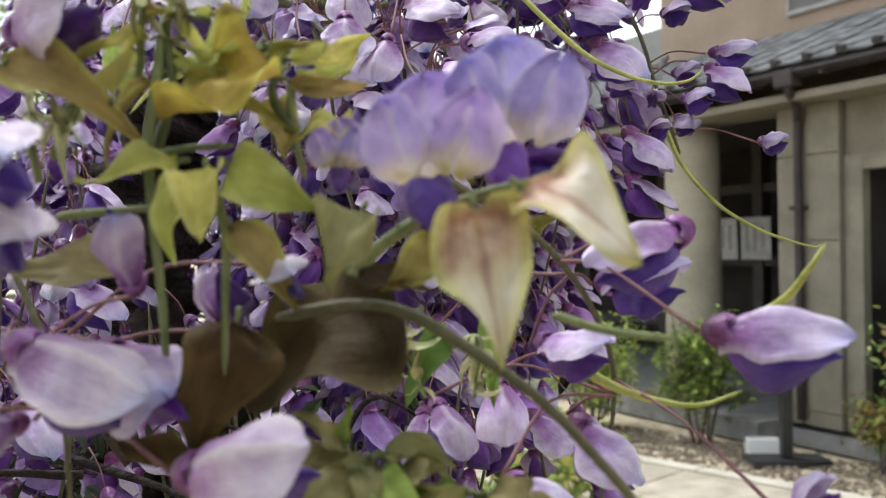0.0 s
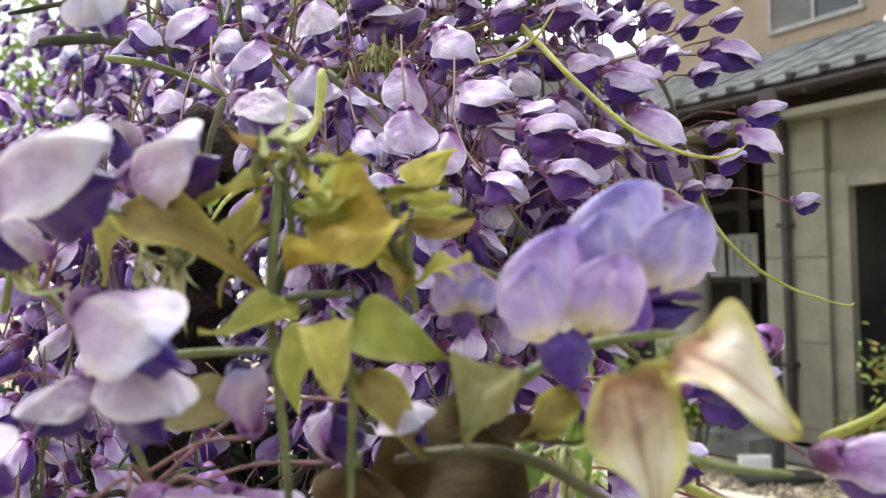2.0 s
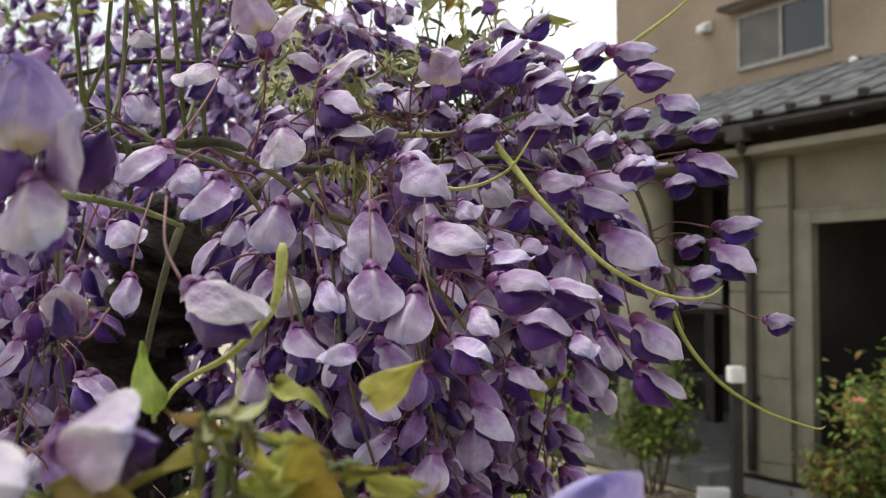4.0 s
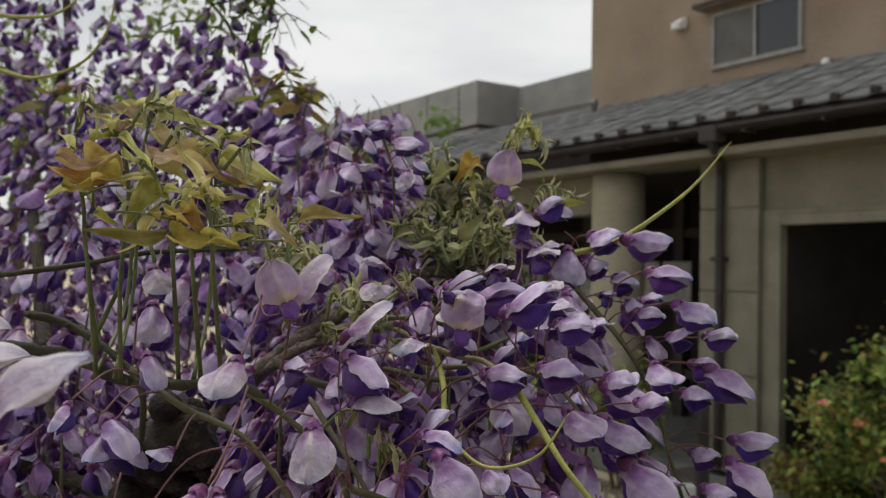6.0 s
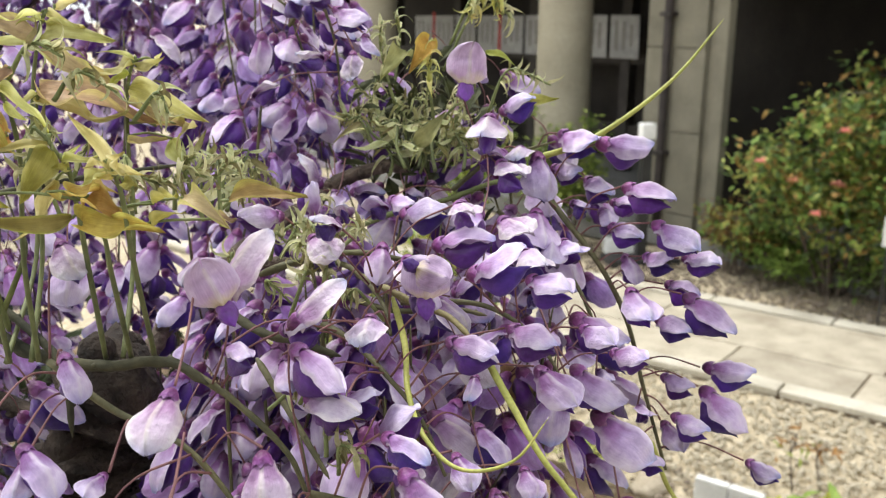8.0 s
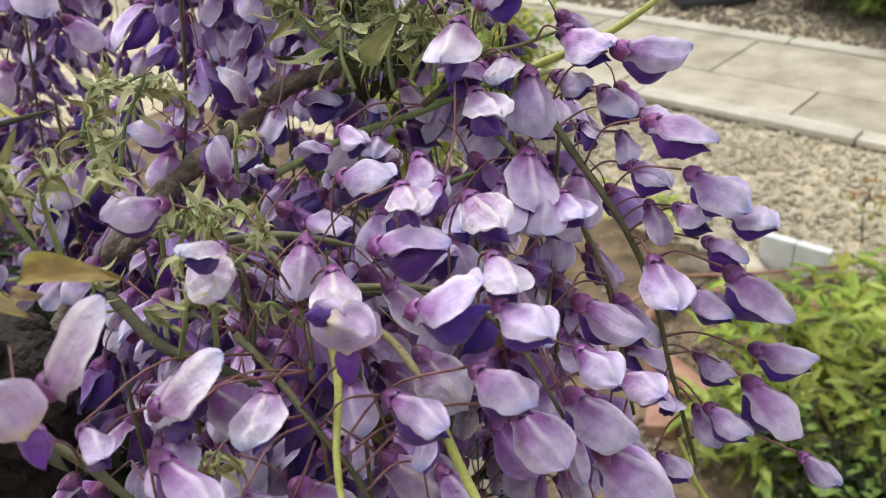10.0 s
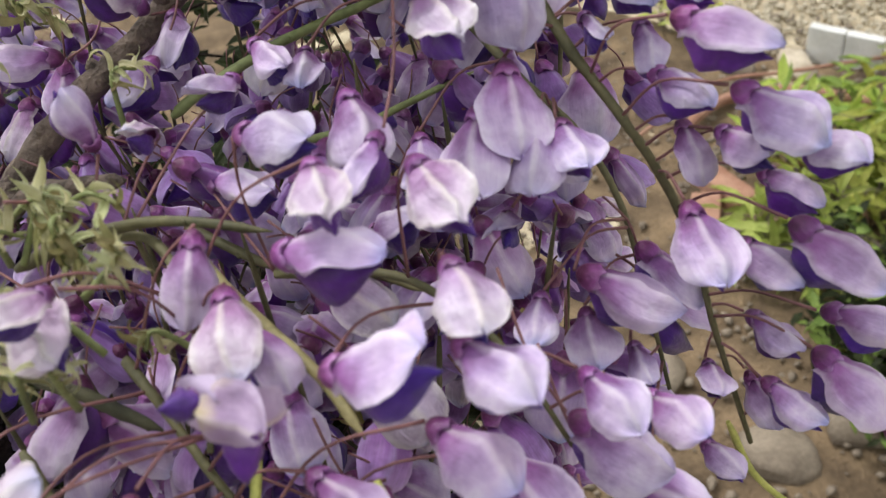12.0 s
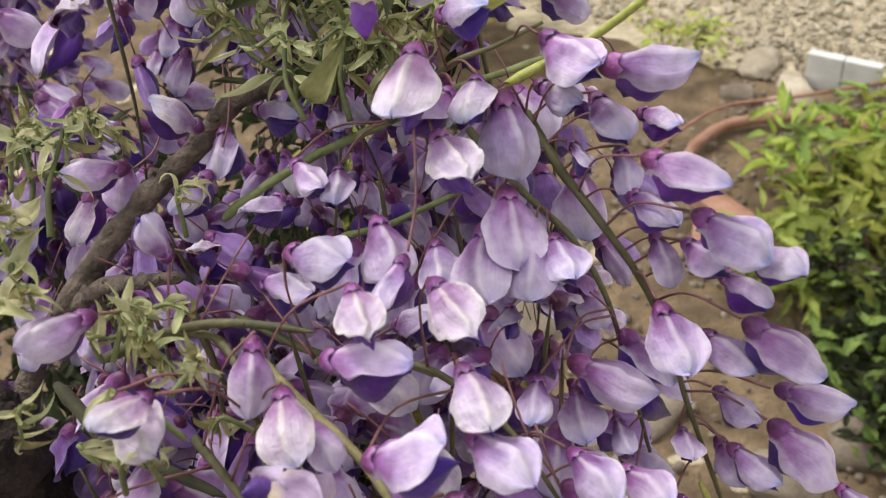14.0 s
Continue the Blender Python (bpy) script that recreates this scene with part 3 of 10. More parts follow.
# one sheet to the horizon, fine in the middle
bm = bmesh.new()
xs = [-600, -120, -30, -10] + list(np.arange(-4, 8.01, 0.12)) + [12, 30, 120, 600]
ys = [-600, -120, -30, -8] + list(np.arange(-2, 9.01, 0.12)) + [14, 30, 120, 600]
rows = [[bm.verts.new((x, y, -0.02 + 0.012 * (noise.noise(Vector((x, y, 0)) * 2.2) + 0.6 * noise.noise(Vector((x, y, 3)) * 7)))) for x in xs] for y in ys]
for a, b in zip(rows, rows[1:]):
    for k in range(len(xs) - 1):
        bm.faces.new((a[k], a[k + 1], b[k + 1], b[k]))
tagged(part("ground", bm, GRAVEL_BED, smooth=True), "tan gravel and earth ground of the temple garden", "ground", kind="structure")

# path of large stones with a pale kerb, at its own angle
PATH_TURN = math.atan2(-0.714, 0.70)
PM = Matrix.Translation((1.96, 3.74, 0)) @ Matrix.Rotation(PATH_TURN, 4, "Z")
path_ob = tagged(part("path", block((-9, 0.0, -0.08), (12, 1.29, 0.0)), SOIL), "paved garden path of sandy stone slabs", "path", kind="structure")
path_ob.matrix_world = PM
for y0, y1, mat, lo, hi, name in ((0.0, 0.12, KERB, 0.7, 1.1, "kerb_stone"), (0.128, 0.53, SLAB, 0.6, 1.0, "paving_slab"), (0.538, 1.16, SLAB, 0.8, 1.3, "paving_slab"), (1.168, 1.29, KERB, 0.7, 1.1, "kerb_stone")):
    x = -8.0 + y0
    while x < 10:
        w = rng.uniform(lo, hi)
        ob = part(name, block((x + 0.006, y0, -0.05), (x + w - 0.006, y1, 0.012 + rng.uniform(-0.003, 0.003) + (0.015 if name == "kerb_stone" else 0)), 0.008), mat, path_ob)
        x += w


def pebble_mesh(seed):
    r = random.Random(seed)
    bm = bmesh.new()
    bmesh.ops.create_icosphere(bm, subdivisions=1, radius=1.0)
    for v in bm.verts:
        v.co = Vector((v.co.x * 1.1, v.co.y * 0.85, v.co.z * 0.55)) * (1 + 0.22 * r.uniform(-1, 1))
    return bm


def scatter(name, count, place, size, mat, label, category, seed):
    """Many small stones in one mesh."""
    r = random.Random(seed)
    shapes = []
    for k in range(5):
        b = pebble_mesh(seed + k)
        b.verts.index_update()
        shapes.append(([v.co.copy() for v in b.verts], [[v.index for v in f.verts] for f in b.faces]))
        b.free()
    verts, faces = [], []
    for _ in range(count):
        p = place(r)
        if p is None:
            continue
        vs, fs = r.choice(shapes)
        s = r.uniform(*size)
        m = Matrix.Translation(p) @ Matrix.Rotation(r.uniform(0, 6.3), 4, "Z") @ Matrix.Rotation(r.uniform(-0.5, 0.5), 4, "X") @ Matrix.Scale(s, 4)
        base = len(verts)
        verts += [m @ v for v in vs]
        faces += [[base + i for i in f] for f in fs]
    me = bpy.data.meshes.new(name)
    me.from_pydata(verts, [], faces)
    me.materials.append(mat)
    me.shade_smooth()
    return tagged(part(name, me, None), label, category, kind="stuff")


def by_path(r, lo, hi, along=(-3.2, 2.6)):
    q = PM @ Vector((r.uniform(*along), r.uniform(lo, hi), 0))
    return Vector((q.x, q.y, -0.012 + r.uniform(0, 0.012)))


scatter("gravel", 9000, lambda r: by_path(r, -1.04 + 0.16 * noise.noise(Vector((r.random() * 9, 0, 0))), -0.01), (0.006, 0.016), PEBBLE, "loose pale gravel beside the path", "gravel", 3)
scatter("gravel", 4000, lambda r: by_path(r, 1.31, 2.2), (0.008, 0.02), DIRT_STONE, "loose dull gravel between path and bushes", "gravel", 23)
scatter("gravel", 700, lambda r: Vector((r.uniform(-0.9, 1.5), r.uniform(2.3, 3.1), -0.012 + r.uniform(0, 0.01))), (0.005, 0.02), DIRT_STONE, "dull stones lying on bare earth", "gravel", 43)
scatter("litter", 2600, lambda r: Vector((r.uniform(-1.4, 1.9), r.uniform(0.9, 2.7), -0.004 + r.uniform(0, 0.01))), (0.004, 0.016), DIRT_STONE, "dull stones and clods on the earth bed", "gravel", 47)

# soil bed under the vine
bm = bmesh.new()
bmesh.ops.create_grid(bm, x_segments=120, y_segments=110, size=0.5)
for v in bm.verts:
    x = -4.0 + (v.co.x + 0.5) * 6.1
    far = min(5.2, 3.74 - (0.98 + 0.714 * (x - 1.96)) / 0.70 + 0.10 * noise.noise(Vector((x * 2.3, 1.7, 0))))
    y = 0.3 + (v.co.y + 0.5) * (far - 0.3)
    edge = min(v.co.x + 0.5, 0.5 - v.co.x, v.co.y + 0.5, 0.5 - v.co.y)
    q = Vector((x, y, 0))
    v.co = Vector((x, y, -0.05 + min(1, edge * 9) * (0.045 + 0.024 * noise.noise(q * 3) + 0.018 * noise.noise(q * 11))))
tagged(part("soil", bm, SOIL, smooth=True), "brown earth bed with scattered stones", "soil", kind="structure")

# ---- wisteria: petals, calyx, stems ----
rng = random.Random(21)


def petal_grid(point, nu=9, nv=9):
    """A blade over u along it and v across it, laid out in its UV map."""
    bm = bmesh.new()
    lay = bm.loops.layers.uv.new("UVMap")
    g = [[bm.verts.new(point(i / (nu - 1), 2 * j / (nv - 1) - 1)) for j in range(nv)] for i in range(nu)]
    for i in range(nu - 1):
        for j in range(nv - 1):
            f = bm.faces.new((g[i][j], g[i][j + 1], g[i + 1][j + 1], g[i + 1][j]))
            f.smooth = True
            for lp, (p, q) in zip(f.loops, ((i, j), (i, j + 1), (i + 1, j + 1), (i + 1, j))):
                lp[lay].uv = (p / (nu - 1), q / (nv - 1))
    return bm


def hood_banner(seed, width=0.0094, arch=1.35, lift=0.0036, droop=0.0, fine=(17, 17), crease=1.0):
    """The upper petal, arched like a hood over the rest: broad shoulders at the calyx, a rounded tip, one side rolled back."""
    r = random.Random(seed)
    k1, k2, k3, skew = r.uniform(0, 6), r.uniform(0, 6), r.uniform(0.5, 1.3), r.uniform(-0.0018, 0.0018)
    width *= r.uniform(0.86, 1.08)
    one, notch, bend = r.uniform(0.78, 1.1), r.uniform(0.0, 0.0016), r.uniform(-0.0016, 0.0022)
    shift = Vector((seed * 0.37, seed * 0.11, 0))

    def point(s, v):
        u = 1 - (1 - s) ** 1.45
        side = one if v > 0 else 2 - one
        grow = min(1.0, u / 0.42)
        grow = grow * grow * (3 - 2 * grow)
        tip = max(0.0, u - 0.46) / 0.54
        close = math.sqrt(max(0.0, 1 - tip ** 2.3))
        w = width * side ** 0.5 * (0.50 + 0.50 * grow) * max(0.05, close)
        a = arch * (1.22 - 0.55 * u)
        av = abs(v)
        x = L * (0.09 + 0.91 * u) - 0.0011 * av * av * u * (1.3 if v * skew > 0 else 0.6) - notch * math.exp(-(v / 0.3) ** 2) * u ** 8
        y = w / a * math.sin(v * a) + skew * u * u
        z = 0.0018 + lift * math.sin(math.pi * 0.86 * u ** 1.1) - (droop + bend) * u * u - w / a * (1 - math.cos(v * a))
        z -= 0.16 * w * av * (1 - 0.5 * u)
        z += 0.0011 * math.exp(-((u - 0.16) / 0.09) ** 2) * (1 - math.exp(-(v / 0.3) ** 2))
        z += 0.0030 * close * crease * max(0.0, av - 0.62) / 0.38 * grow * (1 if v * skew < 0 else 0.1)
        z += 0.0006 * math.exp(-(v / 0.09) ** 2) * grow
        z -= 0.0009 * crease * math.exp(-((av - 0.36) / 0.2) ** 2) * grow * k3
        z += 0.0010 * close * k3 * av * u * math.sin(5 * v + 4 * u + k1)
        y += 0.0007 * u * u * math.sin(7 * u + k2)
        q = Vector((x, y, z))
        return q + Vector((0.0004, 0.0007, 0.0014)) * crease * (noise.noise(q * 120 + shift) + 0.3 * noise.noise(q * 380 + shift)) * min(1, 2 * u)

    return petal_grid(point, *fine)


def open_banner(seed, width=0.0102, turn=1.6, roll=1.0):
    """The upper petal bent back and standing open: a round blade with a groove, its sides rolled to the back, a notch at its top."""
    r = random.Random(seed)
    k1, lop = r.uniform(0, 6), r.uniform(-0.22, 0.22)
    width *= r.uniform(0.94, 1.06)

    def point(s, v):
        u = 1 - (1 - s) ** 1.4
        a = turn * min(1.0, u * 1.6) ** 0.8
        run = L * 0.86 * u
        x, z = 0.0045 + run * math.cos(a * 0.62) * 0.75, 0.001 + run * math.sin(a * 0.62)
        grow = min(1.0, u / 0.36)
        tip = max(0.0, u - 0.42) / 0.58
        w = width * (0.34 + 0.66 * grow * grow * (3 - 2 * grow)) * max(0.06, math.sqrt(max(0.0, 1 - tip ** 2.6)))
        av = abs(v)
        back = roll * 0.0058 * av ** 1.8 * math.sin(math.pi * min(1.0, 0.2 + 0.75 * u)) + 0.0010 * math.sin(5 * v + k1) * u
        fold = 0.0030 * max(0.0, u - 0.72) * math.sin(4 * v + k1)
        q = Vector((x - back * math.sin(a * 0.6) + 0.0030 * math.exp(-(v / 0.22) ** 2) * (1 - 0.6 * u) - fold, w * v * math.cos(0.55 * av), z + back * 0.2 - 0.0028 * math.exp(-(v / 0.24) ** 2) * u ** 6 + lop * w * v * u))
        return q + Vector((0.0018, 0.0007, 0.0010)) * noise.noise(q * 150 + Vector((seed, 0, 0))) * u

    return petal_grid(point, 17, 17)


def wing_boat(seed, sag=0.0, plump=1.0, nu=12, nv=16):
    """The two dark side petals closed over the keel: a pointed boat, parted and creased along its lower edge."""
    r = random.Random(seed)
    bm = bmesh.new()
    rings = []
    plump *= r.uniform(0.85, 1.15)
    bend = r.uniform(-0.0006, 0.0014)
    for i in range(nu):
        u = i / (nu - 1)
        prof = math.sin(math.pi * min(1, 0.10 + 0.875 * u ** 0.85)) ** 0.8
        cx, cz = L * (0.15 + 0.74 * u), -0.0022 - 0.0013 * math.sin(math.pi * u) - sag * u + bend * u * u
        ring = []
        for k in range(nv):
            a = 2 * math.pi * k / nv
            y, z = 0.0034 * plump * prof * math.sin(a), 0.0036 * prof * math.cos(a)
            q = Vector((cx + 0.0013 * math.cos(a) * u, y, cz + z))
            # the two petals part along the lower edge and fold a little
            gap = abs(a - math.pi)
            fold = 0.0013 * prof * math.exp(-((gap - 0.6) / 0.3) ** 2)
            q.z += 0.0012 * prof * math.exp(-(gap / 0.22) ** 2)
            q += Vector((0, math.copysign(fold, y), -fold)) + Vector((0.0007, 0.0010, 0.0011)) * prof * noise.noise(q * 300 + Vector((seed, 0, 0)))
            ring.append(bm.verts.new(q))
        rings.append(ring)
    for a, b in zip(rings, rings[1:]):
        for k in range(nv):
            bm.faces.new((a[k], a[(k + 1) % nv], b[(k + 1) % nv], b[k])).smooth = True
    bm.faces.new(rings[0][::-1])
    bm.faces.new(rings[-1])
    return bm


def calyx_cup(n=15):
    """A rounded cup with five short blunt teeth that lies close over the petals' base."""
    bm = bmesh.new()
    rings = []
    for x, r, tooth in ((-0.0010, 0.0005, 0), (-0.0006, 0.0013, 0), (0.0002, 0.0021, 0), (0.0011, 0.0026, 0), (0.0021, 0.00295, 0), (0.0031, 0.0031, 0.0008), (0.0035, 0.0028, 0.0008), (0.0028, 0.0021, 0)):
        rings.append([bm.verts.new((x + tooth * math.cos(5 * a), r * 0.94 * math.sin(a), 0.0003 + r * math.cos(a))) for a in (2 * math.pi * k / n for k in range(n))])
    for a, b in zip(rings, rings[1:]):
        for k in range(n):
            bm.faces.new((a[k], a[(k + 1) % n], b[(k + 1) % n], b[k])).smooth = True
    bm.faces.new(rings[0][::-1])
    return bm


def crumpled(seed):
    """A spent upper petal, folded and crumpled."""
    bm = hood_banner(seed, 0.0085, 1.0, 0.003, 0.002)
    for v in bm.verts:
        k = max(0.0, v.co.x / L - 0.2)
        v.co += Vector((0.002 * noise.noise(v.co * 260 + Vector((seed, 0, 0))), 0.003 * noise.noise(v.co * 230 + Vector((0, seed, 0))), 0.0035 * noise.noise(v.co * 240))) * k
    return bm


CALYX_ME = mesh_of(calyx_cup(), "calyx", CALYX)
HOODS = [mesh_of(hood_banner(k, arch=1.35 + 0.09 * k, droop=0.0012 * (k % 3)), "banner", BANNER) for k in range(8)]
WIDES = [mesh_of(hood_banner(20 + k, width=0.0104, arch=1.1 + 0.12 * k, lift=0.0028), "banner", BANNER) for k in range(6)]
PALES = [mesh_of(hood_banner(30 + k, width=0.0099, arch=1.15 + 0.12 * k), "banner", PALE) for k in range(4)]
WILTS = [mesh_of(crumpled(40 + k), "banner", PALE) for k in range(5)]
OPENS = [mesh_of(open_banner(50 + k), "banner", FACE) for k in range(3)]
BUDS = [mesh_of(hood_banner(60 + k, width=0.0060, arch=1.9, lift=0.002), "banner", BANNER) for k in range(2)]
BOATS = [mesh_of(wing_boat(70 + k, sag=0.0006 * k, plump=0.9), "keel", VIOLET) for k in range(4)]
OPEN_KEELS = []
for k in range(2):
    bm = wing_boat(90 + k, sag=0.001, plump=1.3)
    bm.transform(Matrix.Translation((0.005, 0, 0.005)) @ Matrix.Rotation(radians(62), 4, "Y") @ Matrix.Diagonal((0.6, 0.85, 0.75, 1)))
    OPEN_KEELS.append(mesh_of(bm, "keel", VIOLET))
HUNG_KEELS = []
for k in range(2):
    bm = wing_boat(92 + k, sag=0.0005, plump=1.55)
    bm.transform(Matrix.Translation((0.0062, 0, 0.0050)) @ Matrix.Rotation(radians(78), 4, "Y") @ Matrix.Diagonal((0.66, 0.66, 0.72, 1)))
    HUNG_KEELS.append(mesh_of(bm, "keel", VIOLET))
FAT_BOATS = [mesh_of(wing_boat(80 + k, sag=0.0008 + 0.0006 * k, plump=1.1), "keel", VIOLET) for k in range(2)]
VIOLET_OPENS = [mesh_of(open_banner(55 + k, 0.0108, 1.5, 1.7), "banner", VIOLET_FACE) for k in range(3)]
WINGS = []
for k in (-1, 1):
    bm = open_banner(58 + k, 0.0062, 1.15, 0.7)
    bm.transform(Matrix.Translation((0.0052, 0.0026 * k, -0.0012)) @ Matrix.Rotation(radians(-24 * k), 4, "X") @ Matrix.Diagonal((1.0, 1.0, 0.78, 1)))
    WINGS.append(mesh_of(bm, "wing", VIOLET_FACE))
THIN_BOATS = []
bm = wing_boat(95, sag=-0.002, plump=0.6, nu=8, nv=10)
bm.transform(Matrix.Diagonal((0.4, 0.6, 0.4, 1)))
THIN_BOATS.append(mesh_of(bm, "keel", VIOLET))
DARK_BUDS = [mesh_of(hood_banner(64, width=0.0062, arch=1.7, lift=0.0016), "banner", VIOLET)]
KINDS = {"v": (VIOLET_OPENS, HUNG_KEELS), "q": (PALES, THIN_BOATS), "h": (HOODS, BOATS), "f": (WIDES, BOATS), "p": (PALES, BOATS), "k": (HOODS, FAT_BOATS), "w": (WILTS, BOATS), "o": (OPENS, OPEN_KEELS), "b": (BUDS, BOATS), "e": (DARK_BUDS, BOATS)}


def whole(kind, k, deep=False):
    """One mesh of a whole small blossom on its stalk, for those deeper in the spray."""
    bm = bmesh.new()
    bm.loops.layers.uv.new("UVMap")
    wide = {"h": 0.0094, "f": 0.0102, "p": 0.0098, "k": 0.0092, "b": 0.006}[kind]
    tmp = [calyx_cup(8), hood_banner(100 + 7 * k + ord(kind), wide, 1.9 if kind == "b" else 1.3 + 0.12 * (k % 4), droop=0.0012 * (k % 3), fine=(9, 9)),
           wing_boat(130 + k, 0.003 if kind == "k" else 0.001, 1.25 if kind == "k" else 0.9, 6, 8), bmesh.new()]
    tube(tmp[3], spline([(-0.0012, 0, 0), (-0.007, 0.0004, 0.002), (-0.015, 0.0, 0.0015)], 2), 0.0003, 4)
    for i, one in enumerate(tmp):
        me = bpy.data.meshes.new("piece")
        one.to_mesh(me)
        one.free()
        n = len(bm.faces)
        bm.from_mesh(me)
        bpy.data.meshes.remove(me)
        bm.faces.ensure_lookup_table()
        for f in bm.faces[n:]:
            f.material_index, f.smooth = i, True
    return mesh_of(bm, "blossom", [CALYX, DEEP if deep else PALE if kind == "p" else BANNER, VIOLET, PEDICEL])


WHOLE = [whole(k, i) for k in "hhhffpkb" for i in range(3)]
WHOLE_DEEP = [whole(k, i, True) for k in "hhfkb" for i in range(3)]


def aim(base, tip, up):
    """Pose with x from base to tip and z as near as can be to up."""
    x = (tip - base).normalized()
    z = up - x * up.dot(x)
    z = z.normalized() if z.length > 1e-3 else Vector((0, -1, 0))
    y = z.cross(x)
    m = Matrix((x, y, z)).transposed().to_4x4()
    m.translation = base
    return m


def blossom(parent, base, tip, kind, size=None, up=None, roll=0.0, r=rng):
    base, tip = Vector(base), Vector(tip)
    size = size or (tip - base).length / L
    up = Vector(up) if up else Vector((0, -0.12, 1))
    if kind in "ov":
        # an open blossom stands with its face to the light
        ahead = Vector((0.05, -0.92, 0.3))
        m = aim(base, base + ahead, tip - base) @ Matrix.Scale(size / 0.80, 4)
    else:
        m = aim(base, tip, up) @ Matrix.Rotation(roll + r.uniform(-0.25, 0.25), 4, "X") @ Matrix.Scale(size, 4)
    f = part("blossom", CALYX_ME, None, parent)
    f.matrix_basis = m
    tops, boats = KINDS[kind]
    part("banner", r.choice(tops), None, f)
    part("keel", r.choice(boats), None, f)
    if kind == "v":
        for w in WINGS:
            part("wing", w, None, f)
    return f


def axis_point(line, p):
    """The place on a line where the stalk of a blossom at p leaves it, somewhat nearer the stem's start."""
    i = min(range(len(line)), key=lambda k: (line[k] - p).length)
    return line[max(0, i - 2)]


def raceme(label, points, blooms, thick=0.0016, mat=RACHIS, group="wisteria racemes", up=None):
    """A hanging flower spike: its stem, a stalk to each blossom, and the blossoms."""
    ob = thing("wisteria_raceme", label, "flower", group)
    line = spline(points, 8)
    bm = bmesh.new()
    tube(bm, line, lambda t: thick * (1 - 0.55 * t), 8, 0.25)
    part("rachis", bm, mat, ob)
    for base, tip, kind in blooms:
        base, tip = Vector(base), Vector(tip)
        a = axis_point(line, base)
        bm = bmesh.new()
        back = (base - tip).normalized()
        reach = (a - base).length
        if reach < 0.045:
            mid = (a + base) / 2 + Vector((0, 0, 0.12 * reach)) + back * 0.1 * reach
            tube(bm, spline([a, mid, base + back * 0.0014], 5), lambda t: 0.00027 + 0.00010 * abs(2 * t - 1), 6)
        else:
            tube(bm, spline([base + back * 0.012 + Vector((0, 0.014, 0.012)), base + back * 0.008 + Vector((0, 0.004, 0.004)), base + back * 0.0014], 5), 0.0003, 6)
        part("pedicel", bm, PEDICEL, ob)
        blossom(ob, base, tip, kind, up=up)
    return ob


def wild_raceme(points, count, seed, deep=False, spread=0.017, size=(0.78, 1.02), label="lilac wisteria raceme in full bloom", thick=0.0007):
    """A raceme whose blossoms stand all round its stem."""
    r = random.Random(seed)
    ob = thing("wisteria_raceme", label, "flower", "wisteria racemes")
    line = spline(points, 8)
    bm = bmesh.new()
    tube(bm, line, lambda t: thick * (1 - 0.6 * t) * min(1.0, 0.3 + 8 * t), 6, 0.2)
    spots = []
    for k in range(count):
        t = (k + r.uniform(0, 0.8)) / count
        i = min(len(line) - 2, int(t * (len(line) - 1)))
        c, ahead = line[i], (line[i + 1] - line[i]).normalized()
        side = ahead.cross(Vector((0.2, 0.9, 0.1))).normalized()
        other = ahead.cross(side)
        a = k * 2.4 + r.uniform(-0.5, 0.5)
        out = side * math.cos(a) + other * math.sin(a)
        reach = spread * r.uniform(0.75, 1.2) * (1 - 0.45 * t)
        base = c + out * reach + ahead * r.uniform(-0.002, 0.006) + Vector((0, 0, -0.15 * reach))
        way = (out * 0.75 + ahead * r.uniform(0.0, 0.5) + Vector((r.uniform(-0.2, 0.2), r.uniform(-0.2, 0.2), -0.55))).normalized()
        s = r.uniform(*size) * (1 - 0.25 * t)
        spots.append((base, way, s))
    part("rachis", bm, RACHIS, ob)
    for base, way, s in spots:
        # near racemes get some deep blossoms too, to paint shade into the spray
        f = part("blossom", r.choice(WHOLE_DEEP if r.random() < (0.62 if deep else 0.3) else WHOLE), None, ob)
        f.matrix_basis = aim(base, base + way, Vector((0, -0.2, 1))) @ Matrix.Rotation(r.uniform(-0.6, 0.6), 4, "X") @ Matrix.Scale(s, 4)
    return ob


def vine(name, label, points, radius, mat, knobs=0.3, sides=9, category="branch", knots=0):
    """A stem along the points; knots: raised bud scars along it."""
    ob = thing(name, label, category)
    bm = bmesh.new()
    line = spline(points, 10)
    tube(bm, line, lambda t: radius(t) * (0.2 + 0.8 * min(1.0, 14 * (1 - t), 0.4 + 14 * t)), sides, knobs)
    part("stem", bm, mat, ob)
    r = random.Random(len(label) + knots)
    for k in range(knots):
        i = int((k + r.uniform(0.2, 0.8)) / knots * (len(line) - 1))
        ahead = (line[min(i + 1, len(line) - 1)] - line[max(i - 1, 0)]).normalized()
        out = ahead.cross(Vector((r.uniform(-1, 1), r.uniform(-0.2, 1), r.uniform(-1, 1)))).normalized()
        size = radius(i / (len(line) - 1))
        bm = bmesh.new()
        bmesh.ops.create_icosphere(bm, subdivisions=2, radius=size * r.uniform(0.4, 0.65))
        for v in bm.verts:
            v.co += v.co * 0.35 * noise.noise(v.co * 900 + Vector((k, 0, 0)))
        bm.transform(Matrix.Translation(line[i] + out * size * 0.85))
        part("bud_scar", bm, mat, ob, smooth=True)
    return ob
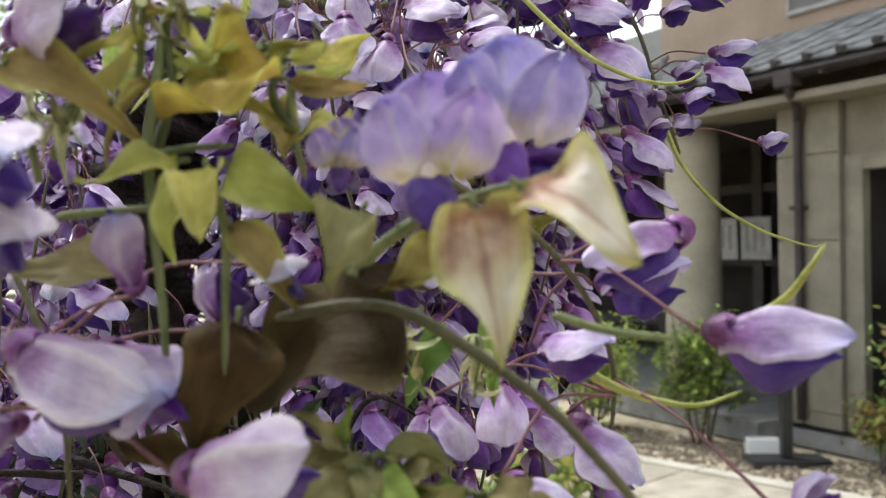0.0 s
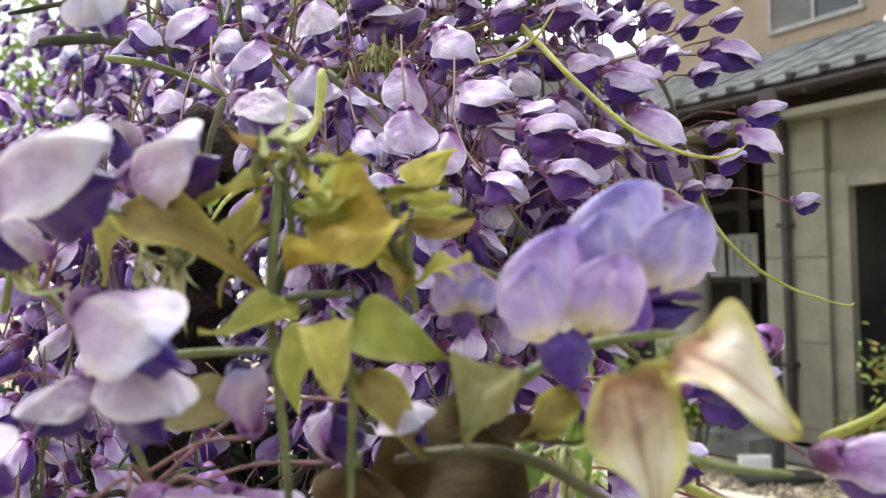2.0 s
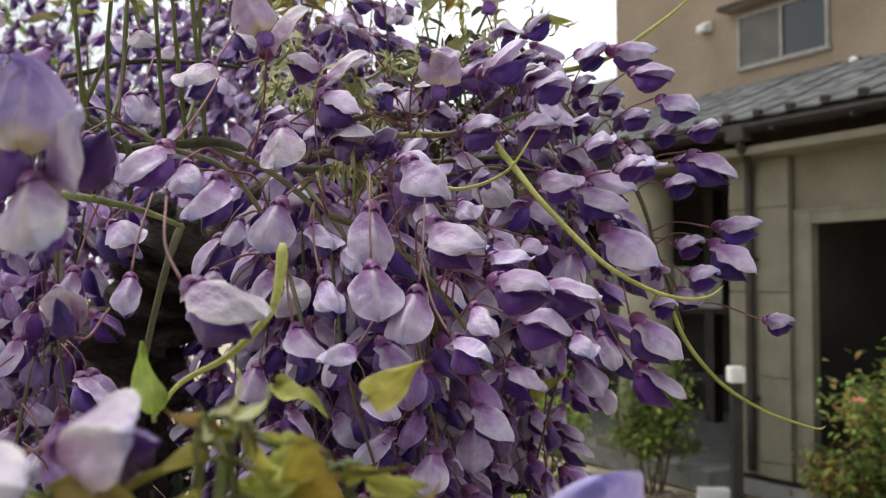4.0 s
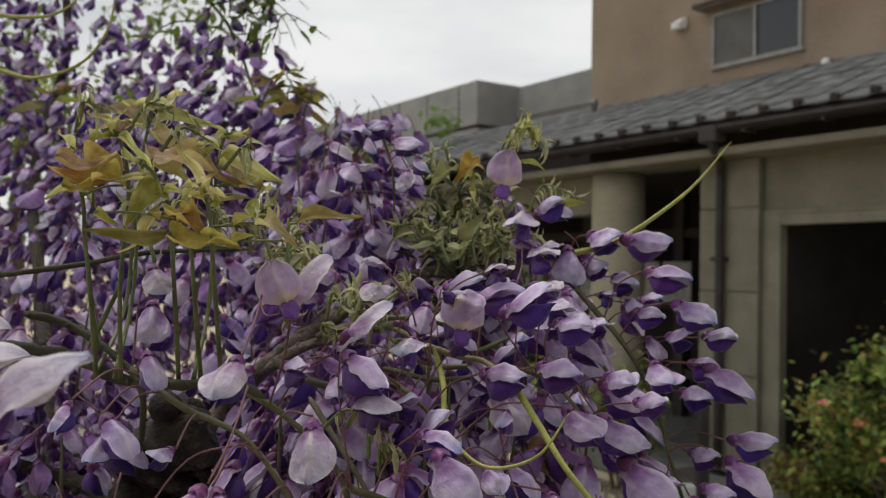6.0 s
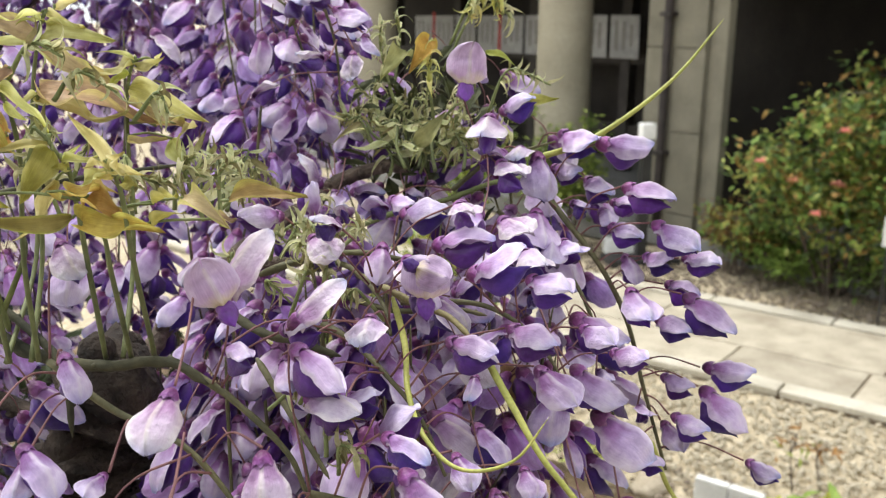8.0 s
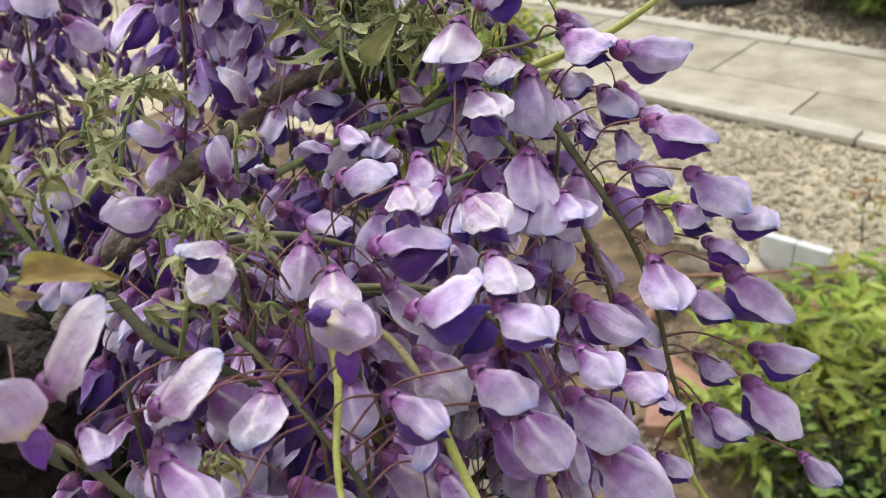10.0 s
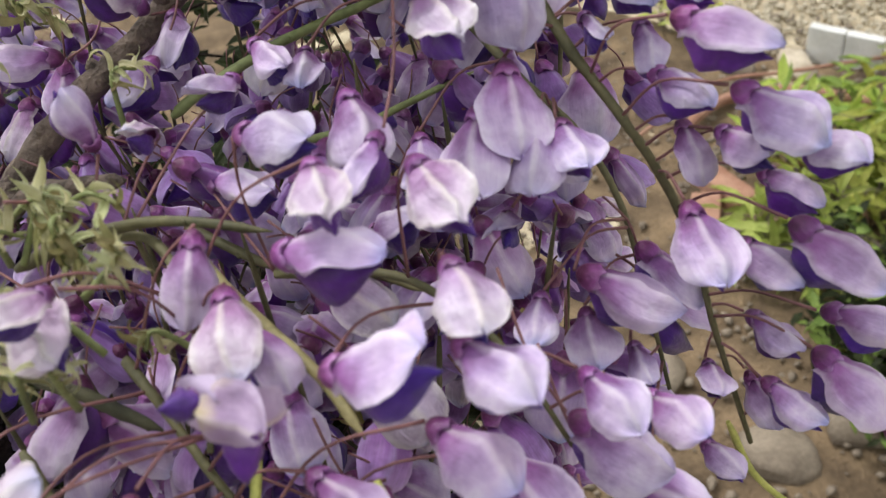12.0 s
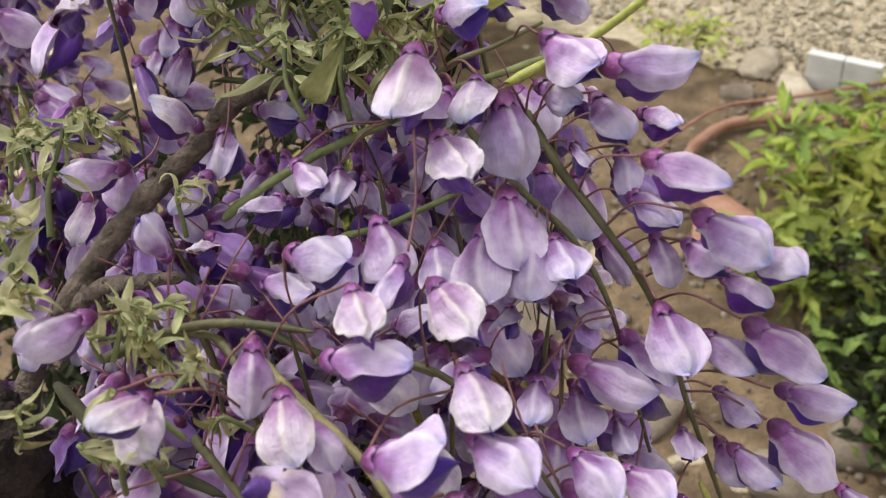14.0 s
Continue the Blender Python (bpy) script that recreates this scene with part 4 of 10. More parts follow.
# ---- the nearest racemes, blossom by blossom: base, tip and form ----
def bloom_m(add):
    add((0.0461, 0.3673, 1.5969), (0.0482, 0.3549, 1.5819), "f")
    add((0.0676, 0.3643, 1.6004), (0.0876, 0.3632, 1.5986), "k")
    add((0.0558, 0.3808, 1.5894), (0.0642, 0.3684, 1.5895), "h")
    add((0.0683, 0.3779, 1.5855), (0.0728, 0.3622, 1.5816), "h")
    add((0.0801, 0.3829, 1.5755), (0.0879, 0.3715, 1.5767), "h")
    add((0.0720, 0.3474, 1.5878), (0.0866, 0.3371, 1.5839), "h")
    add((0.0719, 0.3695, 1.5753), (0.0721, 0.3545, 1.5725), "h")
    add((0.0612, 0.3714, 1.5779), (0.0633, 0.3591, 1.5784), "b")
    add((0.0807, 0.3407, 1.5763), (0.0940, 0.3299, 1.5698), "h")
    add((0.0923, 0.3412, 1.5640), (0.1016, 0.3297, 1.5647), "h")
    add((0.0806, 0.3470, 1.5635), (0.0869, 0.3348, 1.5638), "h")
    add((0.0887, 0.3455, 1.5536), (0.0958, 0.3331, 1.5534), "h")
    add((0.0727, 0.3388, 1.5540), (0.0752, 0.3224, 1.5467), "f")
    add((0.0887, 0.3291, 1.5543), (0.1024, 0.3199, 1.5428), "h")
    add((0.0826, 0.3374, 1.5441), (0.0900, 0.3239, 1.5426), "h")
    add((0.0983, 0.3309, 1.5280), (0.1130, 0.3227, 1.5275), "h")
    add((0.0957, 0.3261, 1.5222), (0.1081, 0.3160, 1.5097), "h")
    add((0.0867, 0.3387, 1.5221), (0.0937, 0.3264, 1.5218), "h")
    add((0.0877, 0.3297, 1.5112), (0.0958, 0.3169, 1.5101), "h")
    add((0.0779, 0.3366, 1.5119), (0.0774, 0.3255, 1.5135), "f")
    add((0.1138, 0.3246, 1.4948), (0.1200, 0.3124, 1.4939), "h")
    add((0.0743, 0.3260, 1.4993), (0.0794, 0.3145, 1.5000), "h")
    add((0.0873, 0.3369, 1.5056), (0.0917, 0.3251, 1.4999), "k")
    add((0.0757, 0.3535, 1.5624), (0.0764, 0.3416, 1.5554), "h")
    add((0.0706, 0.3565, 1.5723), (0.0795, 0.3446, 1.5708), "k")
    add((0.0440, 0.3582, 1.5782), (0.0429, 0.3414, 1.5680), "f")


held = []
bloom_m(lambda b, t, k: held.append((b, t, k)))
raceme("long wisteria raceme of lilac blossoms on an olive stem", [(0.0526, 0.3812, 1.5822), (0.0574, 0.3704, 1.5737), (0.0646, 0.3596, 1.5636), (0.0713, 0.3528, 1.5521), (0.0767, 0.3457, 1.5371), (0.0799, 0.3389, 1.5194), (0.0863, 0.3290, 1.4915)], held, 0.0013)

def bloom_n(add):
    add((0.0383, 0.3535, 1.5727), (0.0337, 0.3369, 1.5634), "f")
    add((0.0482, 0.3505, 1.5688), (0.0451, 0.3346, 1.5653), "f")
    add((0.0520, 0.3505, 1.5687), (0.0548, 0.3361, 1.5668), "f")
    add((0.0411, 0.3488, 1.5512), (0.0384, 0.3380, 1.5539), "f")
    add((0.0444, 0.3345, 1.5417), (0.0401, 0.3212, 1.5413), "h")
    add((0.0515, 0.3328, 1.5474), (0.0686, 0.3263, 1.5390), "h")
    add((0.0605, 0.3304, 1.5284), (0.0616, 0.3185, 1.5292), "h")
    add((0.0526, 0.3354, 1.5347), (0.0515, 0.3209, 1.5326), "f")
    add((0.0262, 0.3638, 1.5620), (0.0270, 0.3482, 1.5588), "h")
    add((0.0443, 0.3067, 1.5400), (0.0574, 0.2999, 1.5282), "f")
    add((0.0504, 0.3027, 1.5263), (0.0689, 0.2969, 1.5131), "f")
    add((0.0208, 0.3354, 1.5828), (0.0142, 0.3250, 1.5782), "h")
    add((0.0607, 0.3012, 1.4967), (0.0766, 0.3011, 1.4823), "f")
    add((0.0617, 0.3021, 1.4814), (0.0770, 0.3020, 1.4678), "f")
    add((0.0477, 0.2923, 1.4918), (0.0503, 0.2831, 1.4809), "h")
    add((0.0568, 0.3102, 1.5180), (0.0647, 0.3005, 1.5090), "h")
    add((0.0132, 0.2727, 1.5196), (0.0169, 0.2629, 1.5127), "f")


held = []
bloom_n(lambda b, t, k: held.append((b, t, k)))
raceme("wisteria raceme with a dark stem hanging among lilac blossoms", [(0.0394, 0.3970, 1.5702), (0.0484, 0.3785, 1.5633), (0.0589, 0.3669, 1.5538), (0.0647, 0.3574, 1.5421), (0.0671, 0.3487, 1.5284), (0.0702, 0.3368, 1.5046)], held, 0.0011)

def bloom_c(add):
    add((0.0155, 0.3486, 1.5832), (0.0194, 0.3323, 1.5790), "f")
    add((-0.0038, 0.3459, 1.5805), (0.0109, 0.3362, 1.5837), "k")
    add((0.0032, 0.3169, 1.5766), (0.0199, 0.3082, 1.5810), "k")
    add((0.0254, 0.3281, 1.5816), (0.0332, 0.3128, 1.5786), "w")
    add((0.0282, 0.3104, 1.5758), (0.0323, 0.2952, 1.5729), "p")
    add((0.0277, 0.2993, 1.5703), (0.0383, 0.2868, 1.5703), "k")
    add((0.0099, 0.2947, 1.5731), (0.0259, 0.2884, 1.5803), "k")
    add((0.0460, 0.3049, 1.5530), (0.0533, 0.2922, 1.5526), "h")
    add((0.0558, 0.3049, 1.5448), (0.0638, 0.2939, 1.5463), "h")
    add((0.0050, 0.4075, 1.5761), (0.0068, 0.3959, 1.5775), "h")
    add((0.0139, 0.3485, 1.5517), (0.0242, 0.3421, 1.5592), "h")
    add((-0.0163, 0.3619, 1.5609), (-0.0014, 0.3514, 1.5632), "h")


held = []
bloom_c(lambda b, t, k: held.append((b, t, k)))
raceme("wisteria raceme of lilac blossoms hanging from a green stem", [(-0.0046, 0.3417, 1.5520), (0.0135, 0.3365, 1.5530), (0.0241, 0.3297, 1.5523), (0.0353, 0.3183, 1.5460), (0.0440, 0.3068, 1.5318)], held, 0.0011)

def bloom_s(add):
    add((-0.0560, 0.2780, 1.5745), (-0.0410, 0.2835, 1.5887), "q")
    add((-0.0390, 0.2806, 1.5655), (-0.0232, 0.2822, 1.5750), "q")
    add((-0.0180, 0.2857, 1.5654), (-0.0211, 0.2719, 1.5622), "w")
    add((-0.0383, 0.2862, 1.5569), (-0.0345, 0.2729, 1.5538), "h")
    add((0.0106, 0.3236, 1.5876), (0.0141, 0.3092, 1.5857), "w")
    add((-0.0055, 0.3143, 1.5738), (-0.0038, 0.2981, 1.5694), "p")
    add((-0.0064, 0.2914, 1.5775), (0.0024, 0.2890, 1.5744), "o")
    add((-0.0293, 0.4045, 1.5798), (-0.0396, 0.4021, 1.5922), "p")
    add((-0.0237, 0.4074, 1.5768), (-0.0244, 0.3910, 1.5722), "k")
    add((-0.0513, 0.4033, 1.5727), (-0.0667, 0.3987, 1.5783), "h")
    add((-0.0323, 0.3555, 1.5772), (-0.0334, 0.3544, 1.5909), "h")
    add((-0.0208, 0.3560, 1.5775), (-0.0233, 0.3482, 1.5833), "w")
    add((-0.0421, 0.3340, 1.5830), (-0.0550, 0.3250, 1.5862), "k")
    add((-0.0255, 0.3067, 1.5855), (-0.0322, 0.2973, 1.5891), "w")
    add((-0.0066, 0.3699, 1.5782), (-0.0134, 0.3593, 1.5810), "f")
    add((-0.0334, 0.3124, 1.5813), (-0.0261, 0.3001, 1.5773), "w")


held = []
bloom_s(lambda b, t, k: held.append((b, t, k)))
raceme("tan flower stem with wilting wisteria blossoms", [(-0.0345, 0.3452, 1.5649), (-0.0229, 0.3398, 1.5658), (-0.0158, 0.3246, 1.5630), (-0.0123, 0.3092, 1.5599), (-0.0118, 0.2992, 1.5557)], held, 0.0011)

def bloom_t(add):
    add((0.0299, 0.3706, 1.6092), (0.0244, 0.3519, 1.6015), "p")
    add((0.0360, 0.3727, 1.5959), (0.0246, 0.3600, 1.5964), "k")
    add((0.0421, 0.3741, 1.5974), (0.0381, 0.3597, 1.5956), "w")
    add((0.0308, 0.3587, 1.5948), (0.0369, 0.3427, 1.5909), "w")
    add((0.0578, 0.3786, 1.6024), (0.0680, 0.3635, 1.5990), "f")
    add((-0.0167, 0.4187, 1.5747), (-0.0043, 0.4081, 1.5767), "h")
    add((0.0062, 0.3812, 1.5757), (0.0060, 0.3677, 1.5750), "k")
    add((-0.0043, 0.3831, 1.5783), (0.0036, 0.3702, 1.5779), "h")
    add((-0.0273, 0.3926, 1.5738), (-0.0373, 0.3828, 1.5691), "h")
    add((0.0361, 0.3806, 1.6101), (0.0464, 0.3702, 1.6167), "k")
    add((0.0207, 0.3745, 1.6186), (0.0226, 0.3773, 1.6327), "o")


held = []
bloom_t(lambda b, t, k: held.append((b, t, k)))
raceme("short wisteria raceme at the top of the spray", [(0.0201, 0.3917, 1.5801), (0.0360, 0.3898, 1.5930), (0.0488, 0.3920, 1.5953), (0.0603, 0.3943, 1.5978)], held, 0.001)

def bloom_l(add):
    add((-0.0538, 0.2675, 1.5752), (-0.0594, 0.2708, 1.5859), "o")
    add((-0.0639, 0.2458, 1.5636), (-0.0686, 0.2343, 1.5534), "p")
    add((-0.0415, 0.2885, 1.5617), (-0.0314, 0.2780, 1.5671), "h")


held = []
bloom_l(lambda b, t, k: held.append((b, t, k)))
raceme("wisteria raceme hanging from a mossy stem", [(-0.0736, 0.3013, 1.5506), (-0.0572, 0.2919, 1.5428), (-0.0414, 0.2815, 1.5302), (-0.0360, 0.2780, 1.5182)], held, 0.0013)

def bloom_r(add):
    add((-0.0032, 0.2940, 1.5665), (-0.0024, 0.2967, 1.5792), "o")
    add((0.0219, 0.2963, 1.5569), (0.0337, 0.2838, 1.5549), "k")
    add((0.0036, 0.2925, 1.5550), (0.0161, 0.2802, 1.5549), "k")
    add((0.0312, 0.2991, 1.5432), (0.0402, 0.2860, 1.5354), "f")
    add((0.0135, 0.3028, 1.5245), (0.0212, 0.2899, 1.5171), "k")
    add((-0.0355, 0.2743, 1.5487), (-0.0231, 0.2618, 1.5467), "p")
    add((-0.0248, 0.2773, 1.5464), (-0.0171, 0.2666, 1.5491), "h")
    add((-0.0173, 0.2742, 1.5377), (-0.0069, 0.2647, 1.5475), "h")
    add((-0.0133, 0.2677, 1.5342), (-0.0099, 0.2565, 1.5315), "p")
    add((-0.0569, 0.2898, 1.5569), (-0.0485, 0.2786, 1.5575), "h")
    add((-0.0415, 0.2869, 1.5545), (-0.0391, 0.2751, 1.5489), "h")
    add((0.0124, 0.2967, 1.5428), (0.0097, 0.2860, 1.5390), "k")
    add((-0.0115, 0.3283, 1.5749), (-0.0142, 0.3161, 1.5648), "h")
    add((-0.0047, 0.3148, 1.5656), (0.0018, 0.3026, 1.5618), "h")


held = []
bloom_r(lambda b, t, k: held.append((b, t, k)))
raceme("wisteria raceme with broad lilac blossoms", [(-0.0311, 0.3260, 1.5513), (-0.0227, 0.3140, 1.5496), (-0.0134, 0.3008, 1.5435), (-0.0040, 0.2918, 1.5328), (0.0018, 0.2827, 1.5193)], held, 0.0011)

def bloom_b(add):
    add((-0.0219, 0.2244, 1.5257), (-0.0229, 0.2155, 1.5097), "f")
    add((-0.0078, 0.2337, 1.5225), (0.0042, 0.2236, 1.5119), "f")
    add((0.0067, 0.2284, 1.5133), (0.0150, 0.2181, 1.5100), "h")
    add((0.0057, 0.2187, 1.5074), (0.0195, 0.2081, 1.5047), "k")
    add((0.0196, 0.2330, 1.5067), (0.0326, 0.2225, 1.5027), "f")
    add((-0.0428, 0.2257, 1.5266), (-0.0470, 0.2169, 1.5129), "f")
    add((-0.0372, 0.2357, 1.5212), (-0.0310, 0.2258, 1.5145), "f")
    add((-0.0386, 0.2734, 1.5625), (-0.0260, 0.2633, 1.5531), "k")
    add((-0.0328, 0.2161, 1.5077), (-0.0282, 0.2065, 1.4994), "h")
    add((-0.0213, 0.2052, 1.5111), (-0.0199, 0.1960, 1.4983), "f")
    add((-0.0113, 0.2048, 1.5058), (-0.0139, 0.1959, 1.4940), "f")
    add((0.0014, 0.2143, 1.5020), (0.0052, 0.2047, 1.4944), "h")
    add((0.0128, 0.2338, 1.4992), (0.0258, 0.2234, 1.4951), "k")
    add((-0.0168, 0.2632, 1.5418), (-0.0066, 0.2528, 1.5389), "h")
    add((-0.0138, 0.2481, 1.5396), (-0.0022, 0.2381, 1.5282), "f")
    add((0.0026, 0.2727, 1.5309), (0.0068, 0.2628, 1.5252), "k")
    add((0.0235, 0.2821, 1.5208), (0.0262, 0.2723, 1.5153), "h")
    add((-0.0390, 0.2172, 1.4971), (-0.0341, 0.2077, 1.4885), "f")
    add((-0.0036, 0.2050, 1.4951), (0.0029, 0.1952, 1.4898), "f")
    add((-0.0244, 0.1964, 1.4936), (-0.0295, 0.1872, 1.4911), "f")
    add((0.0326, 0.2530, 1.4935), (0.0351, 0.2435, 1.4875), "h")


held = []
bloom_b(lambda b, t, k: held.append((b, t, k)))
raceme("wisteria raceme low in the spray", [(-0.0354, 0.2654, 1.5263), (-0.0198, 0.2648, 1.5200), (-0.0047, 0.2546, 1.5055), (0.0097, 0.2500, 1.4840)], held, 0.0011)

def bloom_v(add):
    add((-0.0939, 0.1618, 1.5605), (-0.0734, 0.1562, 1.5697), "q")
    add((-0.1258, 0.2189, 1.5612), (-0.1038, 0.2130, 1.5649), "q")
    add((-0.1358, 0.2452, 1.5715), (-0.1185, 0.2406, 1.5691), "q")
    add((-0.1056, 0.3322, 1.5739), (-0.1025, 0.3192, 1.5609), "f")
    add((-0.1008, 0.2621, 1.5416), (-0.1003, 0.2515, 1.5363), "f")
    add((-0.0825, 0.2585, 1.5382), (-0.0868, 0.2494, 1.5370), "f")
    add((-0.0561, 0.2211, 1.5320), (-0.0600, 0.2125, 1.5185), "f")
    add((-0.0670, 0.2164, 1.5382), (-0.0754, 0.2080, 1.5279), "f")
    add((-0.0663, 0.2266, 1.5353), (-0.0603, 0.2172, 1.5263), "f")
    add((-0.0453, 0.2446, 1.5483), (-0.0443, 0.2356, 1.5332), "p")
    add((-0.0519, 0.1672, 1.5062), (-0.0385, 0.1575, 1.4983), "p")
    add((-0.0871, 0.2388, 1.5213), (-0.0772, 0.2292, 1.5155), "h")
    add((-0.0959, 0.2400, 1.5104), (-0.0953, 0.2314, 1.5002), "k")
    add((-0.0549, 0.2367, 1.5226), (-0.0553, 0.2275, 1.5147), "k")
    add((-0.0733, 0.2086, 1.5083), (-0.0716, 0.1997, 1.4999), "h")
    add((-0.0789, 0.1896, 1.4968), (-0.0787, 0.1801, 1.5049), "p")
    add((-0.0590, 0.2277, 1.5099), (-0.0584, 0.2185, 1.5030), "h")
    add((-0.1003, 0.2582, 1.5467), (-0.0910, 0.2489, 1.5378), "h")
    add((-0.1092, 0.2585, 1.5504), (-0.1101, 0.2498, 1.5437), "h")
    add((-0.0978, 0.2958, 1.5860), (-0.0916, 0.2866, 1.5772), "p")
    add((-0.0944, 0.2770, 1.5618), (-0.0891, 0.2678, 1.5525), "h")


held = []
bloom_v(lambda b, t, k: held.append((b, t, k)))
raceme("wisteria blossoms beside the mossy vine", [(-0.1007, 0.2877, 1.5563), (-0.0846, 0.2772, 1.5472), (-0.0634, 0.2664, 1.5387), (-0.0480, 0.2566, 1.5175), (-0.0385, 0.2374, 1.4939)], held, 0.0011)

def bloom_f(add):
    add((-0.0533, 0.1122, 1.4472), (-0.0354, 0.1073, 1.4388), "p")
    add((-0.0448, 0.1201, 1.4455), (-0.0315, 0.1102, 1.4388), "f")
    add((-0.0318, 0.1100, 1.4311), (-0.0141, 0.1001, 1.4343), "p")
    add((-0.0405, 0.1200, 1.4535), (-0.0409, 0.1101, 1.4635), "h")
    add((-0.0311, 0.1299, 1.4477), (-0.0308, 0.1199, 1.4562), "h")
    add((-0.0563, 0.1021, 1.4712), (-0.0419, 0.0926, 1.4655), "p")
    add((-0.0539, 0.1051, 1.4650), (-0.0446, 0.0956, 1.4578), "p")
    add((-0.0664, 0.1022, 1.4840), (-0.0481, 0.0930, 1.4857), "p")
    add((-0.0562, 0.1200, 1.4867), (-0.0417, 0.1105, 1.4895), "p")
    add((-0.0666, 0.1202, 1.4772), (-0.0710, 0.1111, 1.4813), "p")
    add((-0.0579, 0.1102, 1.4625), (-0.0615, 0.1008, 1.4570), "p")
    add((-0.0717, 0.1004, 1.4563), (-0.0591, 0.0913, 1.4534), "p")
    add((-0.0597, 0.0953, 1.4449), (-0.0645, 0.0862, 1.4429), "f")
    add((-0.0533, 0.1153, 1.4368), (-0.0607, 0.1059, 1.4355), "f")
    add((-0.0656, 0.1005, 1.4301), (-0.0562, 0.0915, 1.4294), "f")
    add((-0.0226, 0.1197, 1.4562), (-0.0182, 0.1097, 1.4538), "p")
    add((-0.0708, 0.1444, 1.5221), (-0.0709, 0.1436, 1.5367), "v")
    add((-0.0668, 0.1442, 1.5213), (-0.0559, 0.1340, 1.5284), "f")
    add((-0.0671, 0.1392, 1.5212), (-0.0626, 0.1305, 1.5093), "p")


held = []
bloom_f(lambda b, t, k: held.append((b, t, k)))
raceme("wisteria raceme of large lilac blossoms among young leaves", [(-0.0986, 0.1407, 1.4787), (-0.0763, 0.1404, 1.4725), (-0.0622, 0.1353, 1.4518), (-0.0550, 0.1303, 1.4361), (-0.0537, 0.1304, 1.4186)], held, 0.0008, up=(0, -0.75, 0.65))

def bloom_g(add):
    add((-0.0016, 0.1104, 1.4639), (-0.0024, 0.1103, 1.4770), "v")
    add((0.0079, 0.1192, 1.4684), (0.0074, 0.1202, 1.4828), "v")
    add((0.0065, 0.1172, 1.4689), (0.0183, 0.1151, 1.4691), "e")
    add((-0.0130, 0.1175, 1.4673), (-0.0131, 0.1185, 1.4740), "v")
    add((0.0381, 0.1310, 1.4456), (0.0563, 0.1240, 1.4441), "k")
    add((0.0417, 0.1538, 1.4610), (0.0232, 0.1458, 1.4535), "k")
    add((0.0273, 0.1591, 1.4515), (0.0407, 0.1492, 1.4524), "f")
    add((0.0165, 0.1593, 1.4412), (0.0283, 0.1493, 1.4407), "f")
    add((0.0237, 0.1693, 1.4261), (0.0358, 0.1622, 1.4157), "f")
    add((0.0097, 0.1395, 1.4226), (0.0186, 0.1298, 1.4189), "f")
    add((0.0492, 0.1289, 1.4194), (0.0513, 0.1201, 1.4268), "h")
    add((-0.0020, 0.1696, 1.4296), (0.0036, 0.1597, 1.4208), "h")
    add((0.0109, 0.1894, 1.4313), (0.0130, 0.1796, 1.4187), "f")
    add((-0.0045, 0.1796, 1.4388), (-0.0041, 0.1697, 1.4350), "k")


held = []
bloom_g(lambda b, t, k: held.append((b, t, k)))
raceme("wisteria raceme of wide open lilac blossoms among young leaves", [(-0.0165, 0.1445, 1.4762), (-0.0031, 0.1444, 1.4710), (0.0180, 0.1542, 1.4580), (0.0304, 0.1641, 1.4371), (0.0289, 0.1693, 1.4108)], held, 0.0008, up=(0, -0.4, 0.9))

# ---- branches, young stems, tendrils ----
vine("brown_branch", "knobbly brown woody wisteria branch", [(-0.0955, 0.3694, 1.5176), (-0.0895, 0.3799, 1.5301), (-0.0770, 0.3847, 1.5433), (-0.0626, 0.3925, 1.5554), (-0.0466, 0.4016, 1.5658), (-0.0335, 0.4075, 1.5725), (-0.0224, 0.4129, 1.5803), (-0.0108, 0.4128, 1.5845), (-0.0011, 0.4120, 1.5864), (0.0061, 0.4105, 1.5844)], lambda t: 0.0037 * (1 - 0.35 * t), BARK, 0.35, knots=9)
vine("brown_branch", "short brown woody spur of the wisteria", [(-0.0812, 0.3872, 1.5386), (-0.0614, 0.3802, 1.5531), (-0.0475, 0.3724, 1.5589), (-0.0362, 0.3722, 1.5583)], lambda t: 0.0024 * (1 - 0.35 * t), BARK, 0.35, knots=9)
vine("green_stem", "green young wisteria stem crossing the spray", [(-0.0273, 0.3883, 1.5618), (-0.0198, 0.3913, 1.5652), (-0.0007, 0.3966, 1.5710), (0.0196, 0.4003, 1.5748), (0.0367, 0.3994, 1.5811), (0.0517, 0.4012, 1.5828), (0.0644, 0.4073, 1.5819)], lambda t: 0.0013 * (1 - 0.35 * t), GREEN, 0.2, knots=2)
vine("green_stem", "olive flower stem with a thick node", [(-0.0503, 0.3428, 1.5624), (-0.0402, 0.3432, 1.5658), (-0.0290, 0.3420, 1.5686), (-0.0173, 0.3393, 1.5698), (-0.0008, 0.3350, 1.5673)], lambda t: 0.0013 * (1 - 0.35 * t), RACHIS, 0.25, knots=3)
vine("green_stem", "dark olive stem under the blossoms", [(-0.0255, 0.3648, 1.5490), (-0.0060, 0.3501, 1.5464), (0.0130, 0.3400, 1.5494), (0.0227, 0.3334, 1.5489)], lambda t: 0.0011 * (1 - 0.35 * t), RACHIS, 0.2, knots=3)
vine("green_stem", "tan olive stem hanging through the spray", [(-0.0187, 0.3429, 1.5616), (-0.0097, 0.3289, 1.5601), (-0.0005, 0.3171, 1.5581), (0.0061, 0.3077, 1.5576), (0.0115, 0.2983, 1.5539)], lambda t: 0.0013 * (1 - 0.35 * t), TANSTEM, 0.2, knots=2)
